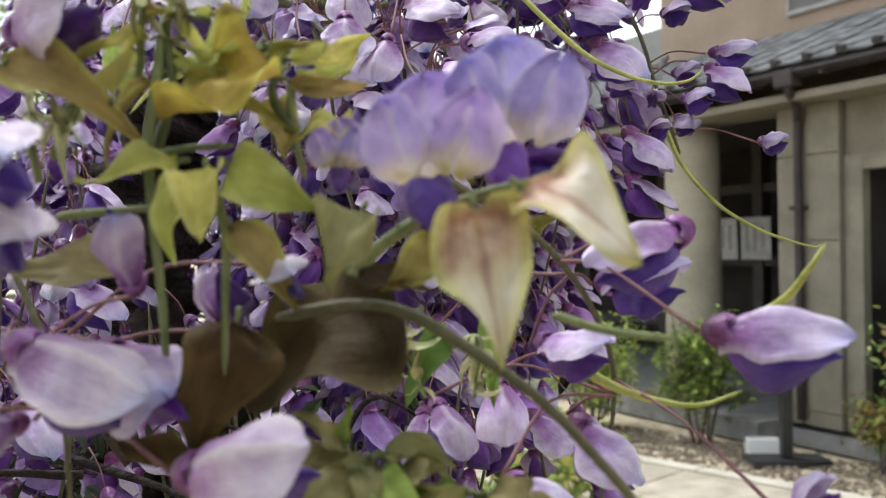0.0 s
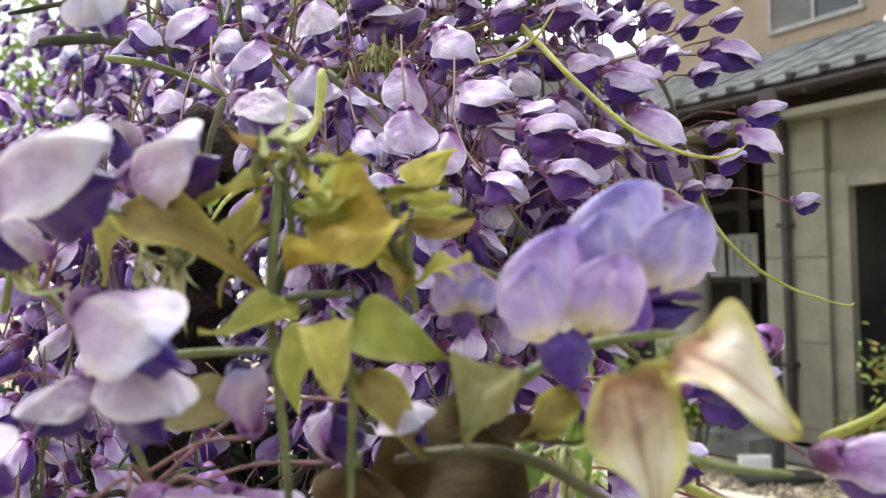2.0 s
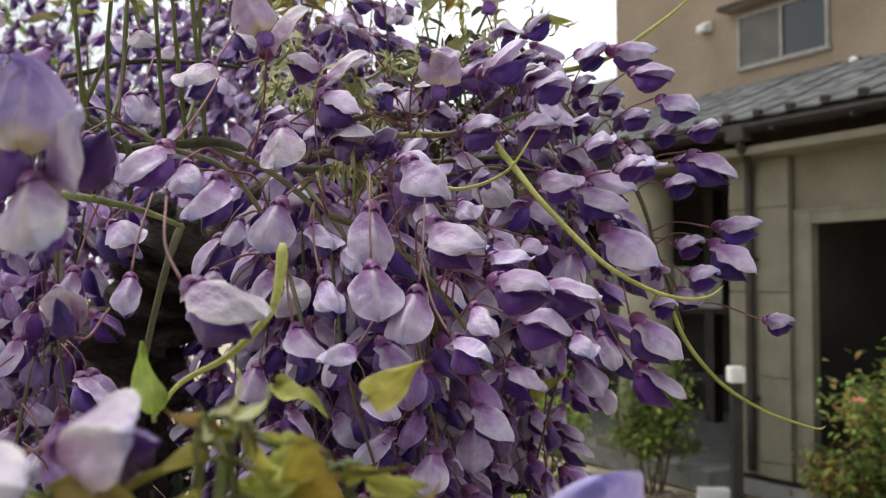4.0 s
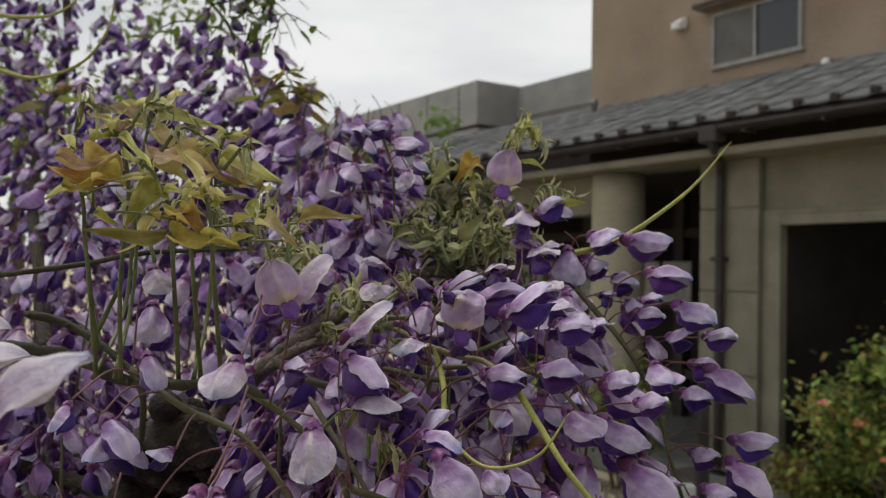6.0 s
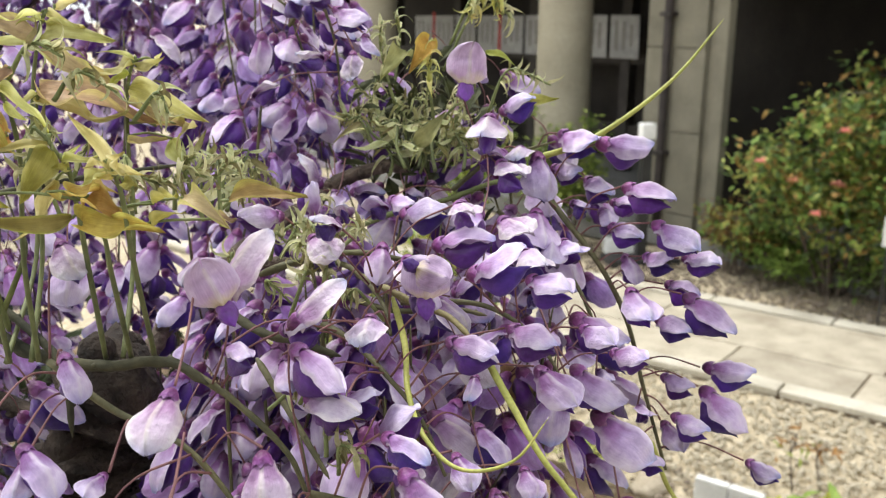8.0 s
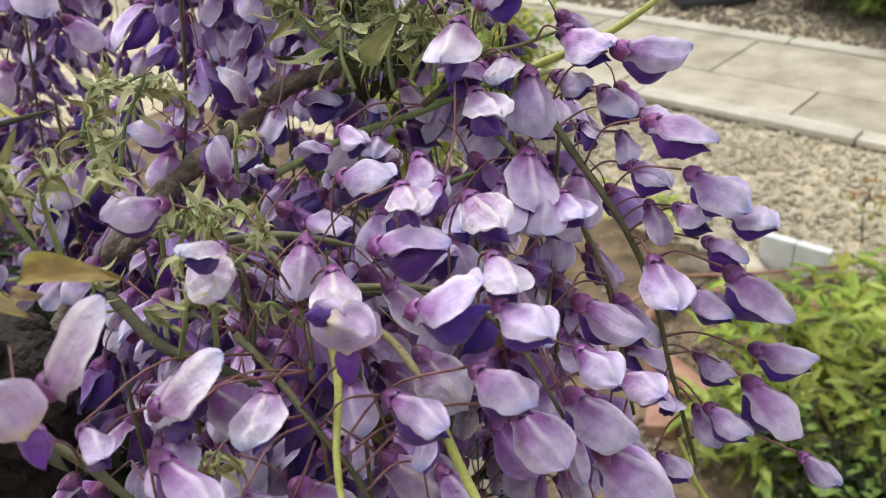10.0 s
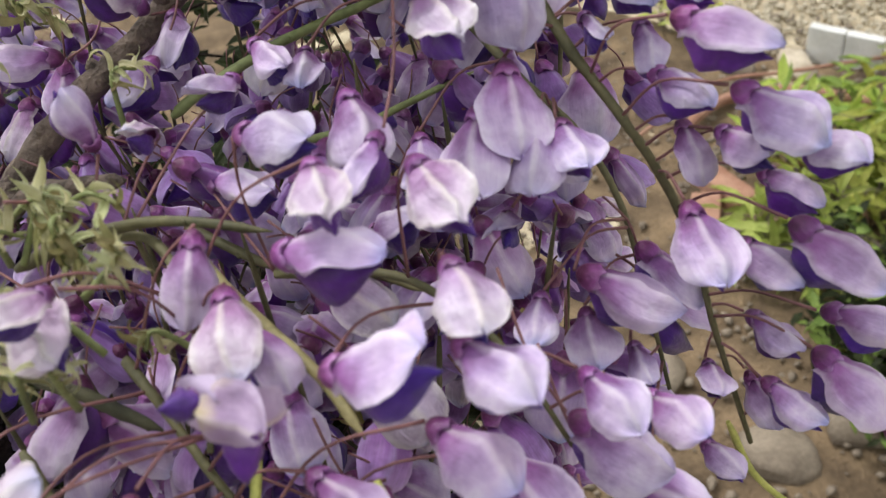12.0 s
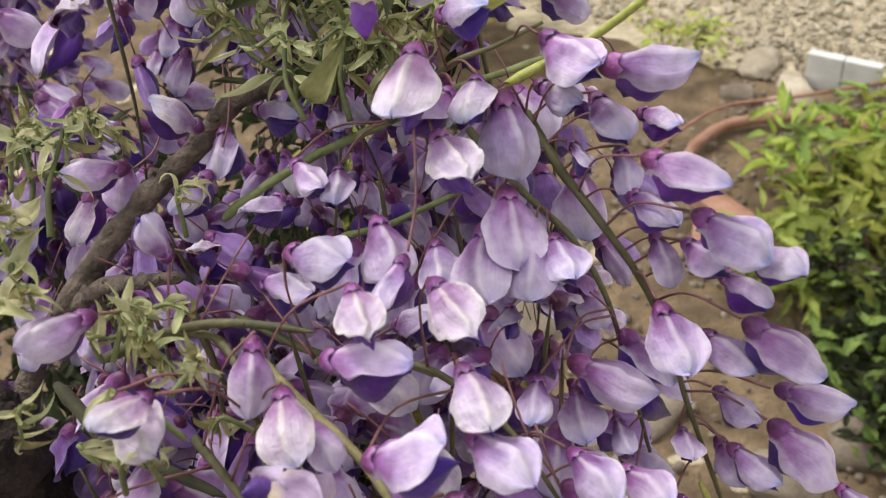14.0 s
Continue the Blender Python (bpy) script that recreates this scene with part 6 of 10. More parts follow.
compound("young compound leaf with bronze leaflets rimmed yellow", [(-0.0852, 0.3, 1.552), (-0.0847, 0.322, 1.5749), (-0.0836, 0.3212, 1.6102), (-0.0827, 0.3204, 1.6222), (-0.0807, 0.3196, 1.6298), (-0.0786, 0.3188, 1.6314)], [
    ((-0.0794, 0.319, 1.6294), (-0.0712, 0.3162, 1.6308), LEAF_FRESH, 0.31, 0.45, 0.5, 0.45),
    ((-0.0738, 0.319, 1.6298), (-0.072, 0.3182, 1.6337), LEAF_FRESH, 0.39, 0.57, 0.74, -0.13),
    ((-0.0803, 0.319, 1.6303), (-0.0918, 0.3216, 1.6249), LEAF_FRESH, 0.3, 0.35, 0.34, 0.12),
    ((-0.0796, 0.319, 1.631), (-0.0878, 0.3162, 1.6338), LEAF_FRESH, 0.15, 0.42, 0.5, -0.16),
    ((-0.0814, 0.319, 1.6273), (-0.0875, 0.32, 1.6217), LEAF_YELLOW, 0.38, 0.64, 0.92, 0.09),
    ((-0.0818, 0.319, 1.6236), (-0.0614, 0.3138, 1.6117), LEAF_FRESH, 0.27, 0.55, 0.54, 0.45),
    ((-0.0822, 0.319, 1.6196), (-0.0677, 0.3213, 1.6125), LEAF_PINKISH, 0.57, 0.54, 0.79, -0.16),
    ((-0.0752, 0.319, 1.6131), (-0.0645, 0.3202, 1.6122), LEAF_PINKISH, 0.25, 0.65, 0.55, -0.19),
    ((-0.0648, 0.319, 1.6126), (-0.0713, 0.3145, 1.6091), LEAF_FRESH, 0.32, 0.69, 0.88, 0.5),
    ((-0.0712, 0.319, 1.6096), (-0.0657, 0.3133, 1.6029), LEAF_FRESH, 0.49, 0.38, -1.09, 0.42),
    ((-0.0828, 0.319, 1.6084), (-0.0716, 0.3168, 1.6093), LEAF_PINKISH, 0.26, 0.76, 0.58, -0.04),
])
compound("young compound leaf with curled yellow green leaflets", [(-0.1071, 0.3, 1.552), (-0.1073, 0.297, 1.5807), (-0.1054, 0.2962, 1.6062), (-0.1062, 0.2954, 1.6183), (-0.1083, 0.2946, 1.6253), (-0.1097, 0.2938, 1.6269)], [
    ((-0.1095, 0.294, 1.6266), (-0.1176, 0.291, 1.6328), LEAF_FRESH, 0.39, 0.38, 1.03, 0.3),
    ((-0.1098, 0.294, 1.6261), (-0.1186, 0.2937, 1.6253), LEAF_FRESH, 0.52, 0.46, -1.09, 0.45),
    ((-0.1095, 0.294, 1.6255), (-0.1167, 0.2885, 1.6216), LEAF_YELLOW, 0.3, 0.78, 0.39, -0.13),
    ((-0.1071, 0.294, 1.6289), (-0.1159, 0.2968, 1.6298), LEAF_PINKISH, 0.5, 0.58, -0.41, 0.35),
    ((-0.1047, 0.294, 1.6304), (-0.1088, 0.2905, 1.6269), LEAF_PINKISH, 0.52, 0.6, -0.69, -0.18),
    ((-0.1084, 0.294, 1.6256), (-0.0975, 0.2969, 1.6162), LEAF_FRESH, 0.25, 0.61, 1.02, -0.12),
    ((-0.1089, 0.294, 1.6272), (-0.1061, 0.2896, 1.632), LEAF_FRESH, 0.3, 0.88, 0.8, 0.37),
    ((-0.1068, 0.294, 1.6217), (-0.1002, 0.2913, 1.6188), LEAF_FRESH, 0.32, 0.62, -0.71, 0.37),
])
compound("amber and bronze young wisteria leaf", [(-0.1145, 0.3, 1.552), (-0.1149, 0.292, 1.5818), (-0.1165, 0.2912, 1.5945), (-0.1169, 0.2904, 1.6053), (-0.1196, 0.2896, 1.6151), (-0.1206, 0.2888, 1.6218)], [
    ((-0.125, 0.289, 1.6184), (-0.1061, 0.2833, 1.6172), LEAF_PINKISH, 0.28, 0.78, -0.92, 0.09),
    ((-0.1053, 0.289, 1.6144), (-0.122, 0.2874, 1.613), LEAF_AMBER, 0.73, 0.52, -0.75, -0.22),
    ((-0.1043, 0.289, 1.6105), (-0.1222, 0.2861, 1.608), LEAF_AMBER, 0.46, 0.77, 0.85, 0.46),
    ((-0.1144, 0.289, 1.6085), (-0.1267, 0.2853, 1.6041), LEAF_FRESH, 0.26, 0.45, 0.98, 0.05),
    ((-0.1056, 0.289, 1.615), (-0.1129, 0.2902, 1.6174), LEAF_AMBER, 0.74, 0.72, -0.67, 0.15),
    ((-0.1194, 0.289, 1.6203), (-0.1238, 0.2867, 1.6261), LEAF_FRESH, 0.58, 0.54, -0.82, 0.44),
])
compound("young compound leaf with pale folded leaflets", [(-0.0897, 0.3, 1.552), (-0.0894, 0.288, 1.5827), (-0.0906, 0.2873, 1.5977), (-0.0916, 0.2867, 1.6061), (-0.0942, 0.286, 1.611), (-0.0954, 0.2853, 1.6137), (-0.0974, 0.2847, 1.6161)], [
    ((-0.095, 0.285, 1.6126), (-0.1084, 0.2823, 1.6109), LEAF_FRESH, 0.22, 0.86, -0.44, -0.05),
    ((-0.0945, 0.285, 1.6111), (-0.102, 0.2823, 1.5995), LEAF_YELLOW, 0.5, 0.53, 0.41, -0.3),
    ((-0.0926, 0.285, 1.609), (-0.0838, 0.2856, 1.6082), LEAF_FRESH, 0.31, 0.82, 0.53, 0.22),
    ((-0.0959, 0.285, 1.6135), (-0.1006, 0.2874, 1.6164), LEAF_SHOOT, 0.35, 0.44, -0.92, 0.02),
    ((-0.0989, 0.285, 1.6152), (-0.0971, 0.288, 1.6134), LEAF_SHOOT, 0.48, 0.52, -0.74, -0.23),
    ((-0.0942, 0.285, 1.6039), (-0.1007, 0.281, 1.5901), LEAF_FRESH, 0.26, 0.46, -0.77, 0.15),
    ((-0.0921, 0.285, 1.6079), (-0.0874, 0.2878, 1.6109), LEAF_FRESH, 0.31, 0.73, 0.8, 0.49),
    ((-0.0913, 0.285, 1.6061), (-0.0947, 0.2806, 1.6066), LEAF_YELLOW, 0.49, 0.44, 1.01, -0.18),
])
compound("young compound leaf with narrow yellow green leaflets", [(-0.0768, 0.3, 1.552), (-0.0761, 0.277, 1.5853), (-0.0771, 0.276, 1.5997), (-0.0787, 0.275, 1.607), (-0.0804, 0.274, 1.6103)], [
    ((-0.0788, 0.274, 1.608), (-0.0886, 0.274, 1.6193), LEAF_FRESH, 0.22, 0.46, 0.33, -0.15),
    ((-0.0782, 0.274, 1.6077), (-0.0761, 0.268, 1.6134), LEAF_FRESH, 0.37, 0.39, -0.46, 0.4),
    ((-0.0777, 0.274, 1.6088), (-0.0725, 0.2742, 1.6058), LEAF_FRESH, 0.45, 0.57, 0.52, 0.37),
    ((-0.0793, 0.274, 1.608), (-0.0851, 0.2689, 1.6055), LEAF_FRESH, 0.45, 0.65, -1.07, 0.11),
    ((-0.0786, 0.274, 1.6063), (-0.0824, 0.2712, 1.6072), LEAF_FRESH, 0.47, 0.65, -0.57, -0.21),
    ((-0.0764, 0.274, 1.6052), (-0.0729, 0.2713, 1.605), LEAF_YELLOW, 0.68, 0.42, -0.63, 0.14),
    ((-0.0799, 0.274, 1.6094), (-0.084, 0.2698, 1.6099), LEAF_FRESH, 0.42, 0.43, -0.78, -0.02),
])
compound("amber young leaf low in the cluster", [(-0.083, 0.3, 1.552), (-0.0825, 0.282, 1.581), (-0.083, 0.281, 1.589), (-0.0841, 0.28, 1.5952), (-0.0855, 0.279, 1.5996)], [
    ((-0.0898, 0.279, 1.5957), (-0.1118, 0.274, 1.599), LEAF_BRONZE, 0.18, 0.42, -0.37, -0.5),
    ((-0.0894, 0.279, 1.601), (-0.0803, 0.2809, 1.6029), LEAF_AMBER, 0.55, 0.66, 0.79, -0.17),
    ((-0.086, 0.279, 1.6005), (-0.0777, 0.2773, 1.5958), LEAF_AMBER, 0.73, 0.66, 0.64, -0.01),
    ((-0.0874, 0.279, 1.5939), (-0.0702, 0.2753, 1.5929), LEAF_AMBER, 0.43, 0.74, 0.61, 0.1),
    ((-0.0717, 0.279, 1.5922), (-0.0652, 0.2815, 1.5972), LEAF_YELLOW, 0.48, 0.89, 0.7, -0.48),
    ((-0.0637, 0.279, 1.6001), (-0.0538, 0.2741, 1.5947), LEAF_PINKISH, 0.47, 0.52, 1.04, -0.02),
    ((-0.0705, 0.279, 1.5988), (-0.0624, 0.2742, 1.6018), LEAF_YELLOW, 0.36, 0.69, 0.65, -0.46),
    ((-0.0952, 0.279, 1.6021), (-0.0894, 0.2814, 1.5994), LEAF_AMBER, 0.63, 0.57, -0.68, -0.23),
    ((-0.1104, 0.279, 1.6018), (-0.1039, 0.2795, 1.5978), LEAF_YELLOW, 0.42, 0.78, 0.5, 0.34),
    ((-0.0568, 0.279, 1.5947), (-0.0516, 0.2808, 1.5934), LEAF_PINKISH, 0.48, 0.51, 0.69, 0.02),
])
leaf((0.0122, 0.3980, 1.6350), (0.0046, 0.3930, 1.6250), LEAF_ORANGE, 0.6, 0.5, 0.7, 31, label="orange brown young wisteria leaflet", roll=-0.05)
leaf((0.0040, 0.3990, 1.6310), (-0.0075, 0.3930, 1.6230), LEAF_OLIVE, 0.5, 0.5, 0.8, 88, label="yellow green young wisteria leaflet", roll=0.2)
leaf((0.0288, 0.3754, 1.6314), (0.0391, 0.3740, 1.6289), LEAF_YELLOW, 0.3, 0.66, 0.83, 32, label="yellow green young wisteria leaflet", roll=-0.21)
leaf((0.0427, 0.3755, 1.6153), (0.0553, 0.3748, 1.6130), LEAF_YELLOW, 0.3, 0.37, 0.74, 33, label="yellow green young wisteria leaflet", roll=0.49)
leaf((-0.0038, 0.3659, 1.4900), (0.0153, 0.3596, 1.4821), LEAF_YELLOW, 0.5, 0.61, 0.85, 34, label="yellow leaf deep in the spray", roll=-0.16)
leaf((0.0212, 0.3748, 1.4833), (0.0057, 0.3783, 1.4931), LEAF_YELLOW, 0.5, 0.44, 1.10, 35, label="yellow leaf deep in the spray", roll=0.37)
leaf((0.0360, 0.3550, 1.4636), (0.0488, 0.3542, 1.4699), LEAF_YELLOW, 0.5, 0.69, 1.10, 36, label="yellow leaf deep in the spray", roll=0.19)
leaf((-0.0206, 0.1146, 1.4807), (-0.0344, 0.1122, 1.4745), LEAF_ORANGE, 0.78, 0.34, 0.51, 37, label="orange brown young wisteria leaflet", roll=0.20)
leaf((-0.0254, 0.1176, 1.4846), (-0.0344, 0.1190, 1.4811), LEAF_YELLOW, 0.65, 0.27, 0.76, 38, label="yellow green young wisteria leaflet", roll=0.19)
leaf((-0.0556, 0.1150, 1.4820), (-0.0389, 0.1159, 1.4736), LEAF_BRONZE, 0.37, 0.39, 0.69, 39, label="bronze young wisteria leaflet with yellow rim", roll=0.08)
leaf((-0.0552, 0.1150, 1.4820), (-0.0598, 0.1190, 1.4741), LEAF_BRONZE, 0.43, 0.28, 0.44, 40, label="bronze young wisteria leaflet with yellow rim", roll=0.17)
leaf((-0.0333, 0.1148, 1.4696), (-0.0457, 0.1144, 1.4668), LEAF_YELLOW, 0.42, 0.35, 0.69, 41, label="yellow green young wisteria leaflet", roll=0.30)
leaf((-0.0261, 0.1117, 1.4687), (-0.0162, 0.1121, 1.4611), LEAF_YELLOW, 0.52, 0.31, 0.74, 42, label="yellow green young wisteria leaflet", roll=0.33)
leaf((-0.0316, 0.1128, 1.4669), (-0.0350, 0.1134, 1.4578), LEAF_YELLOW, 0.59, 0.36, 0.83, 43, label="yellow green young wisteria leaflet", roll=0.19)
leaf((-0.0287, 0.1107, 1.4685), (-0.0275, 0.1050, 1.4590), LEAF_YELLOW, 0.52, 0.39, 0.61, 44, label="yellow green young wisteria leaflet", roll=0.03)
leaf((-0.0259, 0.1117, 1.4613), (-0.0177, 0.1140, 1.4509), LEAF_BRONZE, 0.37, 0.36, 0.87, 45, label="bronze young wisteria leaflet with yellow rim", roll=-0.02)
leaf((0.0036, 0.0973, 1.4623), (0.0074, 0.0953, 1.4470), LEAF_CREAM, 0.60, 0.22, 0.6, 46, label="bleached cream wisteria leaf with brown stain", roll=-0.05)
leaf((0.0089, 0.0972, 1.4646), (0.0210, 0.0921, 1.4565), LEAF_CREAM, 0.62, 0.3, 0.9, 47, label="bleached cream wisteria leaf with brown stain", roll=-0.08)
leaf((-0.0094, 0.1075, 1.4629), (-0.0141, 0.1054, 1.4543), LEAF_OLIVE, 0.75, 0.34, 0.68, 48, label="olive brown wisteria leaf", roll=0.22)
leaf((-0.0054, 0.1245, 1.4486), (-0.0270, 0.1286, 1.4364), LEAF_BROWN, 0.77, 0.19, 0.56, 49, label="dull dark brown wisteria leaf", roll=0.15)
leaf((-0.0267, 0.1178, 1.4488), (-0.0297, 0.1198, 1.4310), LEAF_BROWN, 0.62, 0.32, 0.68, 50, label="dull dark brown wisteria leaf", roll=-0.46)
leaf((-0.0102, 0.1096, 1.4552), (0.0008, 0.1087, 1.4531), LEAF_BROWN, 0.39, 0.20, 0.32, 51, label="dull dark brown wisteria leaf", roll=-0.37)
leaf((-0.0007, 0.1074, 1.4594), (-0.0067, 0.1084, 1.4529), LEAF_BRONZE, 0.53, 0.20, 0.40, 52, label="bronze young wisteria leaflet with yellow rim", roll=-0.46)
leaf((-0.0434, 0.1250, 1.4563), (-0.0609, 0.1246, 1.4564), LEAF_OLIVE, 0.37, 0.24, 0.66, 53, label="olive brown wisteria leaf", roll=0.09)
leaf((-0.0184, 0.1195, 1.4796), (-0.0120, 0.1211, 1.4814), LEAF_YELLOW, 0.52, 0.38, 0.28, 54, label="yellow green young wisteria leaflet", roll=-0.09)
leaf((-0.0113, 0.1165, 1.4741), (-0.0185, 0.1178, 1.4737), LEAF_YELLOW, 0.65, 0.26, 0.35, 55, label="yellow green young wisteria leaflet", roll=0.33)
leaf((-0.0220, 0.1196, 1.4777), (-0.0198, 0.1199, 1.4700), LEAF_BRONZE, 0.65, 0.16, 0.66, 56, label="bronze young wisteria leaflet with yellow rim", roll=-0.41)
leaf((-0.0218, 0.1176, 1.4833), (-0.0178, 0.1161, 1.4845), LEAF_YELLOW, 0.45, 0.23, 0.64, 57, label="yellow green young wisteria leaflet", roll=0.46)
leaf((-0.0413, 0.1149, 1.4778), (-0.0358, 0.1106, 1.4841), LEAF_YELLOW, 0.39, 0.26, 0.79, 58, label="yellow green young wisteria leaflet", roll=0.14)
leaf((-0.0116, 0.1097, 1.4313), (-0.0189, 0.1102, 1.4240), LEAF_OLIVE, 0.45, 0.18, 0.66, 59, label="olive green folded wisteria leaf", roll=0.06)
leaf((-0.0101, 0.1097, 1.4313), (-0.0078, 0.1041, 1.4253), LEAF_OLIVE, 0.45, 0.39, 0.66, 60, label="olive green folded wisteria leaf", roll=-0.15)
leaf((-0.0086, 0.1097, 1.4309), (-0.0016, 0.1047, 1.4257), LEAF_BRIGHT, 0.39, 0.15, 0.35, 61, label="bright green folded wisteria leaf", roll=0.07)
leaf((-0.0135, 0.1197, 1.4321), (-0.0198, 0.1176, 1.4379), LEAF_OLIVE, 0.39, 0.18, 0.68, 62, label="olive green folded wisteria leaf", roll=0.39)
leaf((-0.0131, 0.1197, 1.4325), (-0.0126, 0.1199, 1.4381), LEAF_BRIGHT, 0.33, 0.26, 0.42, 63, label="bright green folded wisteria leaf", roll=-0.21)
leaf((-0.0226, 0.1249, 1.4327), (-0.0233, 0.1192, 1.4297), LEAF_OLIVE, 0.52, 0.24, 0.89, 64, label="olive green folded wisteria leaf", roll=0.41)
leaf((-0.0338, 0.1200, 1.4314), (-0.0439, 0.1182, 1.4329), LEAF_BROWN, 0.39, 0.21, 0.90, 65, label="dull dark brown wisteria leaf", roll=-0.00)
leaf((-0.0004, 0.1495, 1.4445), (-0.0057, 0.1495, 1.4327), LEAF_GREEN, 0.39, 0.23, 0.90, 66, label="green wisteria leaf in shade", roll=-0.01)
leaf((0.0082, 0.1594, 1.4467), (0.0079, 0.1606, 1.4307), LEAF_GREEN, 0.26, 0.27, 0.36, 67, label="green wisteria leaf in shade", roll=0.12)
leaf((-0.0201, 0.1533, 1.4885), (-0.0110, 0.1521, 1.4925), LEAF_YELLOW, 0.52, 0.23, 0.77, 68, label="yellow green young wisteria leaflet", roll=0.33)
leaf((-0.0541, 0.1554, 1.4858), (-0.0560, 0.1588, 1.4966), LEAF_BRIGHT, 0.39, 0.28, 0.45, 69, label="bright green folded wisteria leaf", roll=0.44)
leaf((-0.0349, 0.1540, 1.4902), (-0.0259, 0.1498, 1.4876), LEAF_YELLOW, 0.39, 0.21, 0.45, 70, label="yellow green young wisteria leaflet", roll=-0.35)
leaf((0.0045, 0.3749, 1.5995), (0.0141, 0.3771, 1.6111), LEAF_OLIVE, 0.4, 0.45, 0.95, 71, label="olive green young wisteria leaflet", roll=-0.03)
leaf((-0.0549, 0.3294, 1.5935), (-0.0465, 0.3265, 1.5935), LEAF_SHOOT, 0.4, 0.60, 1.07, 72, label="pale green folded young wisteria leaflet", roll=-0.38)
leaf((-0.0040, 0.4044, 1.6040), (0.0007, 0.3962, 1.5996), LEAF_SHOOT, 0.5, 0.45, 0.88, 73, label="pale green folded young wisteria leaflet", roll=-0.16)
leaf((-0.0615, 0.3492, 1.5862), (-0.0557, 0.3556, 1.5921), LEAF_SHOOT, 0.4, 0.56, 0.82, 74, label="pale green folded young wisteria leaflet", roll=-0.14)
leaf((-0.0525, 0.2761, 1.5998), (-0.0339, 0.2727, 1.6018), LEAF_BRONZE, 0.28, 0.60, 0.43, 75, label="bronze young wisteria leaflet with yellow rim", roll=-0.25)
leaf((0.0107, 0.3961, 1.6014), (0.0045, 0.3876, 1.5922), LEAF_SHOOT, 0.28, 0.76, 1.20, 76, label="pale green folded young wisteria leaflet", roll=0.05)
leaf((0.0002, 0.4068, 1.5989), (-0.0084, 0.4074, 1.5939), LEAF_SHOOT, 0.3, 0.69, 0.78, 77, label="pale green folded young wisteria leaflet", roll=0.08)
leaf((0.0173, 0.4014, 1.5997), (0.0248, 0.3952, 1.5969), LEAF_SHOOT, 0.3, 0.62, 0.83, 78, label="pale green folded young wisteria leaflet", roll=0.41)
leaf((-0.0098, 0.4114, 1.6001), (-0.0174, 0.4100, 1.5984), LEAF_SHOOT, 0.3, 0.50, 1.17, 79, label="pale green folded young wisteria leaflet", roll=-0.30)
leaf((0.0064, 0.4089, 1.6013), (0.0140, 0.4119, 1.6030), LEAF_SHOOT, 0.35, 0.72, 0.46, 80, label="pale green folded young wisteria leaflet", roll=0.34)
leaf((0.0231, 0.4045, 1.6001), (0.0316, 0.4022, 1.6018), LEAF_SHOOT, 0.3, 0.52, 0.66, 81, label="pale green folded young wisteria leaflet", roll=0.28)
leaf((-0.0020, 0.4106, 1.6021), (-0.0002, 0.3995, 1.5965), LEAF_SHOOT, 0.35, 0.37, 0.83, 82, label="pale green folded young wisteria leaflet", roll=0.05)
leaf((-0.0649, 0.3943, 1.5937), (-0.0722, 0.3907, 1.5910), LEAF_SHOOT, 0.3, 0.47, 0.54, 83, label="pale green folded young wisteria leaflet", roll=0.09)
leaf((-0.0702, 0.3776, 1.5815), (-0.0598, 0.3758, 1.5855), LEAF_SHOOT, 0.28, 0.33, 0.61, 84, label="pale green folded young wisteria leaflet", roll=0.32)
leaf((-0.0592, 0.3490, 1.5859), (-0.0635, 0.3405, 1.5819), LEAF_SHOOT, 0.3, 0.63, 0.42, 85, label="pale green folded young wisteria leaflet", roll=0.22)

leaf((0.0302, 0.3585, 1.5182), (0.0381, 0.3478, 1.5100), LEAF_TAN, 0.7, 0.25, 0.5, 86, label="dry tan wisteria leaf inside the spray", roll=0.2)
leaf((0.0435, 0.3581, 1.5095), (0.0300, 0.3568, 1.5147), LEAF_TAN, 0.5, 0.3, 0.5, 87, label="dry tan wisteria leaf inside the spray", roll=-0.2)

feathery((0.0053, 0.4110, 1.5856), (0.0002, 0.4136, 1.6128), 10, 300, droop=0.0)
feathery((0.0121, 0.4100, 1.5859), (0.0137, 0.4132, 1.6199), 12, 320, droop=0.0)
feathery((0.0099, 0.4098, 1.5836), (0.0228, 0.4089, 1.6069), 12, 340, droop=0.0)
feathery((0.0174, 0.3997, 1.5899), (0.0276, 0.4029, 1.6298), 14, 360, droop=0.0)
feathery((0.0206, 0.4220, 1.6230), (0.0440, 0.4180, 1.6450), 22, 380, 0.0062, LEAF_FRESH, 0.013, "arched pale yellow young wisteria shoot")
feathery((0.0235, 0.4240, 1.6330), (0.0490, 0.4200, 1.6420), 20, 400, 0.0066, LEAF_SHOOT, 0.011, "arched pale yellow young wisteria shoot")
feathery((0.0010, 0.4200, 1.6100), (-0.0040, 0.4180, 1.6420), 14, 410, 0.0062, LEAF_SHOOT, 0.0)
feathery((0.0140, 0.4000, 1.6050), (0.0120, 0.3950, 1.6300), 14, 430, 0.0066, LEAF_FRESH, 0.0)
feathery((0.0350, 0.4010, 1.6080), (0.0583, 0.3957, 1.6190), 14, 420, droop=0.005)
feathery((-0.0029, 0.4227, 1.5861), (-0.0057, 0.4267, 1.6209), 10, 440, droop=0.0)
feathery((0.0065, 0.4213, 1.5864), (-0.0149, 0.4276, 1.6182), 10, 460, droop=0.0)
feathery((0.0174, 0.3987, 1.5855), (0.0342, 0.3946, 1.5976), 10, 480, droop=0.0)
feathery((0.0017, 0.4287, 1.6163), (0.0024, 0.4306, 1.6440), 8, 500, droop=0.0)
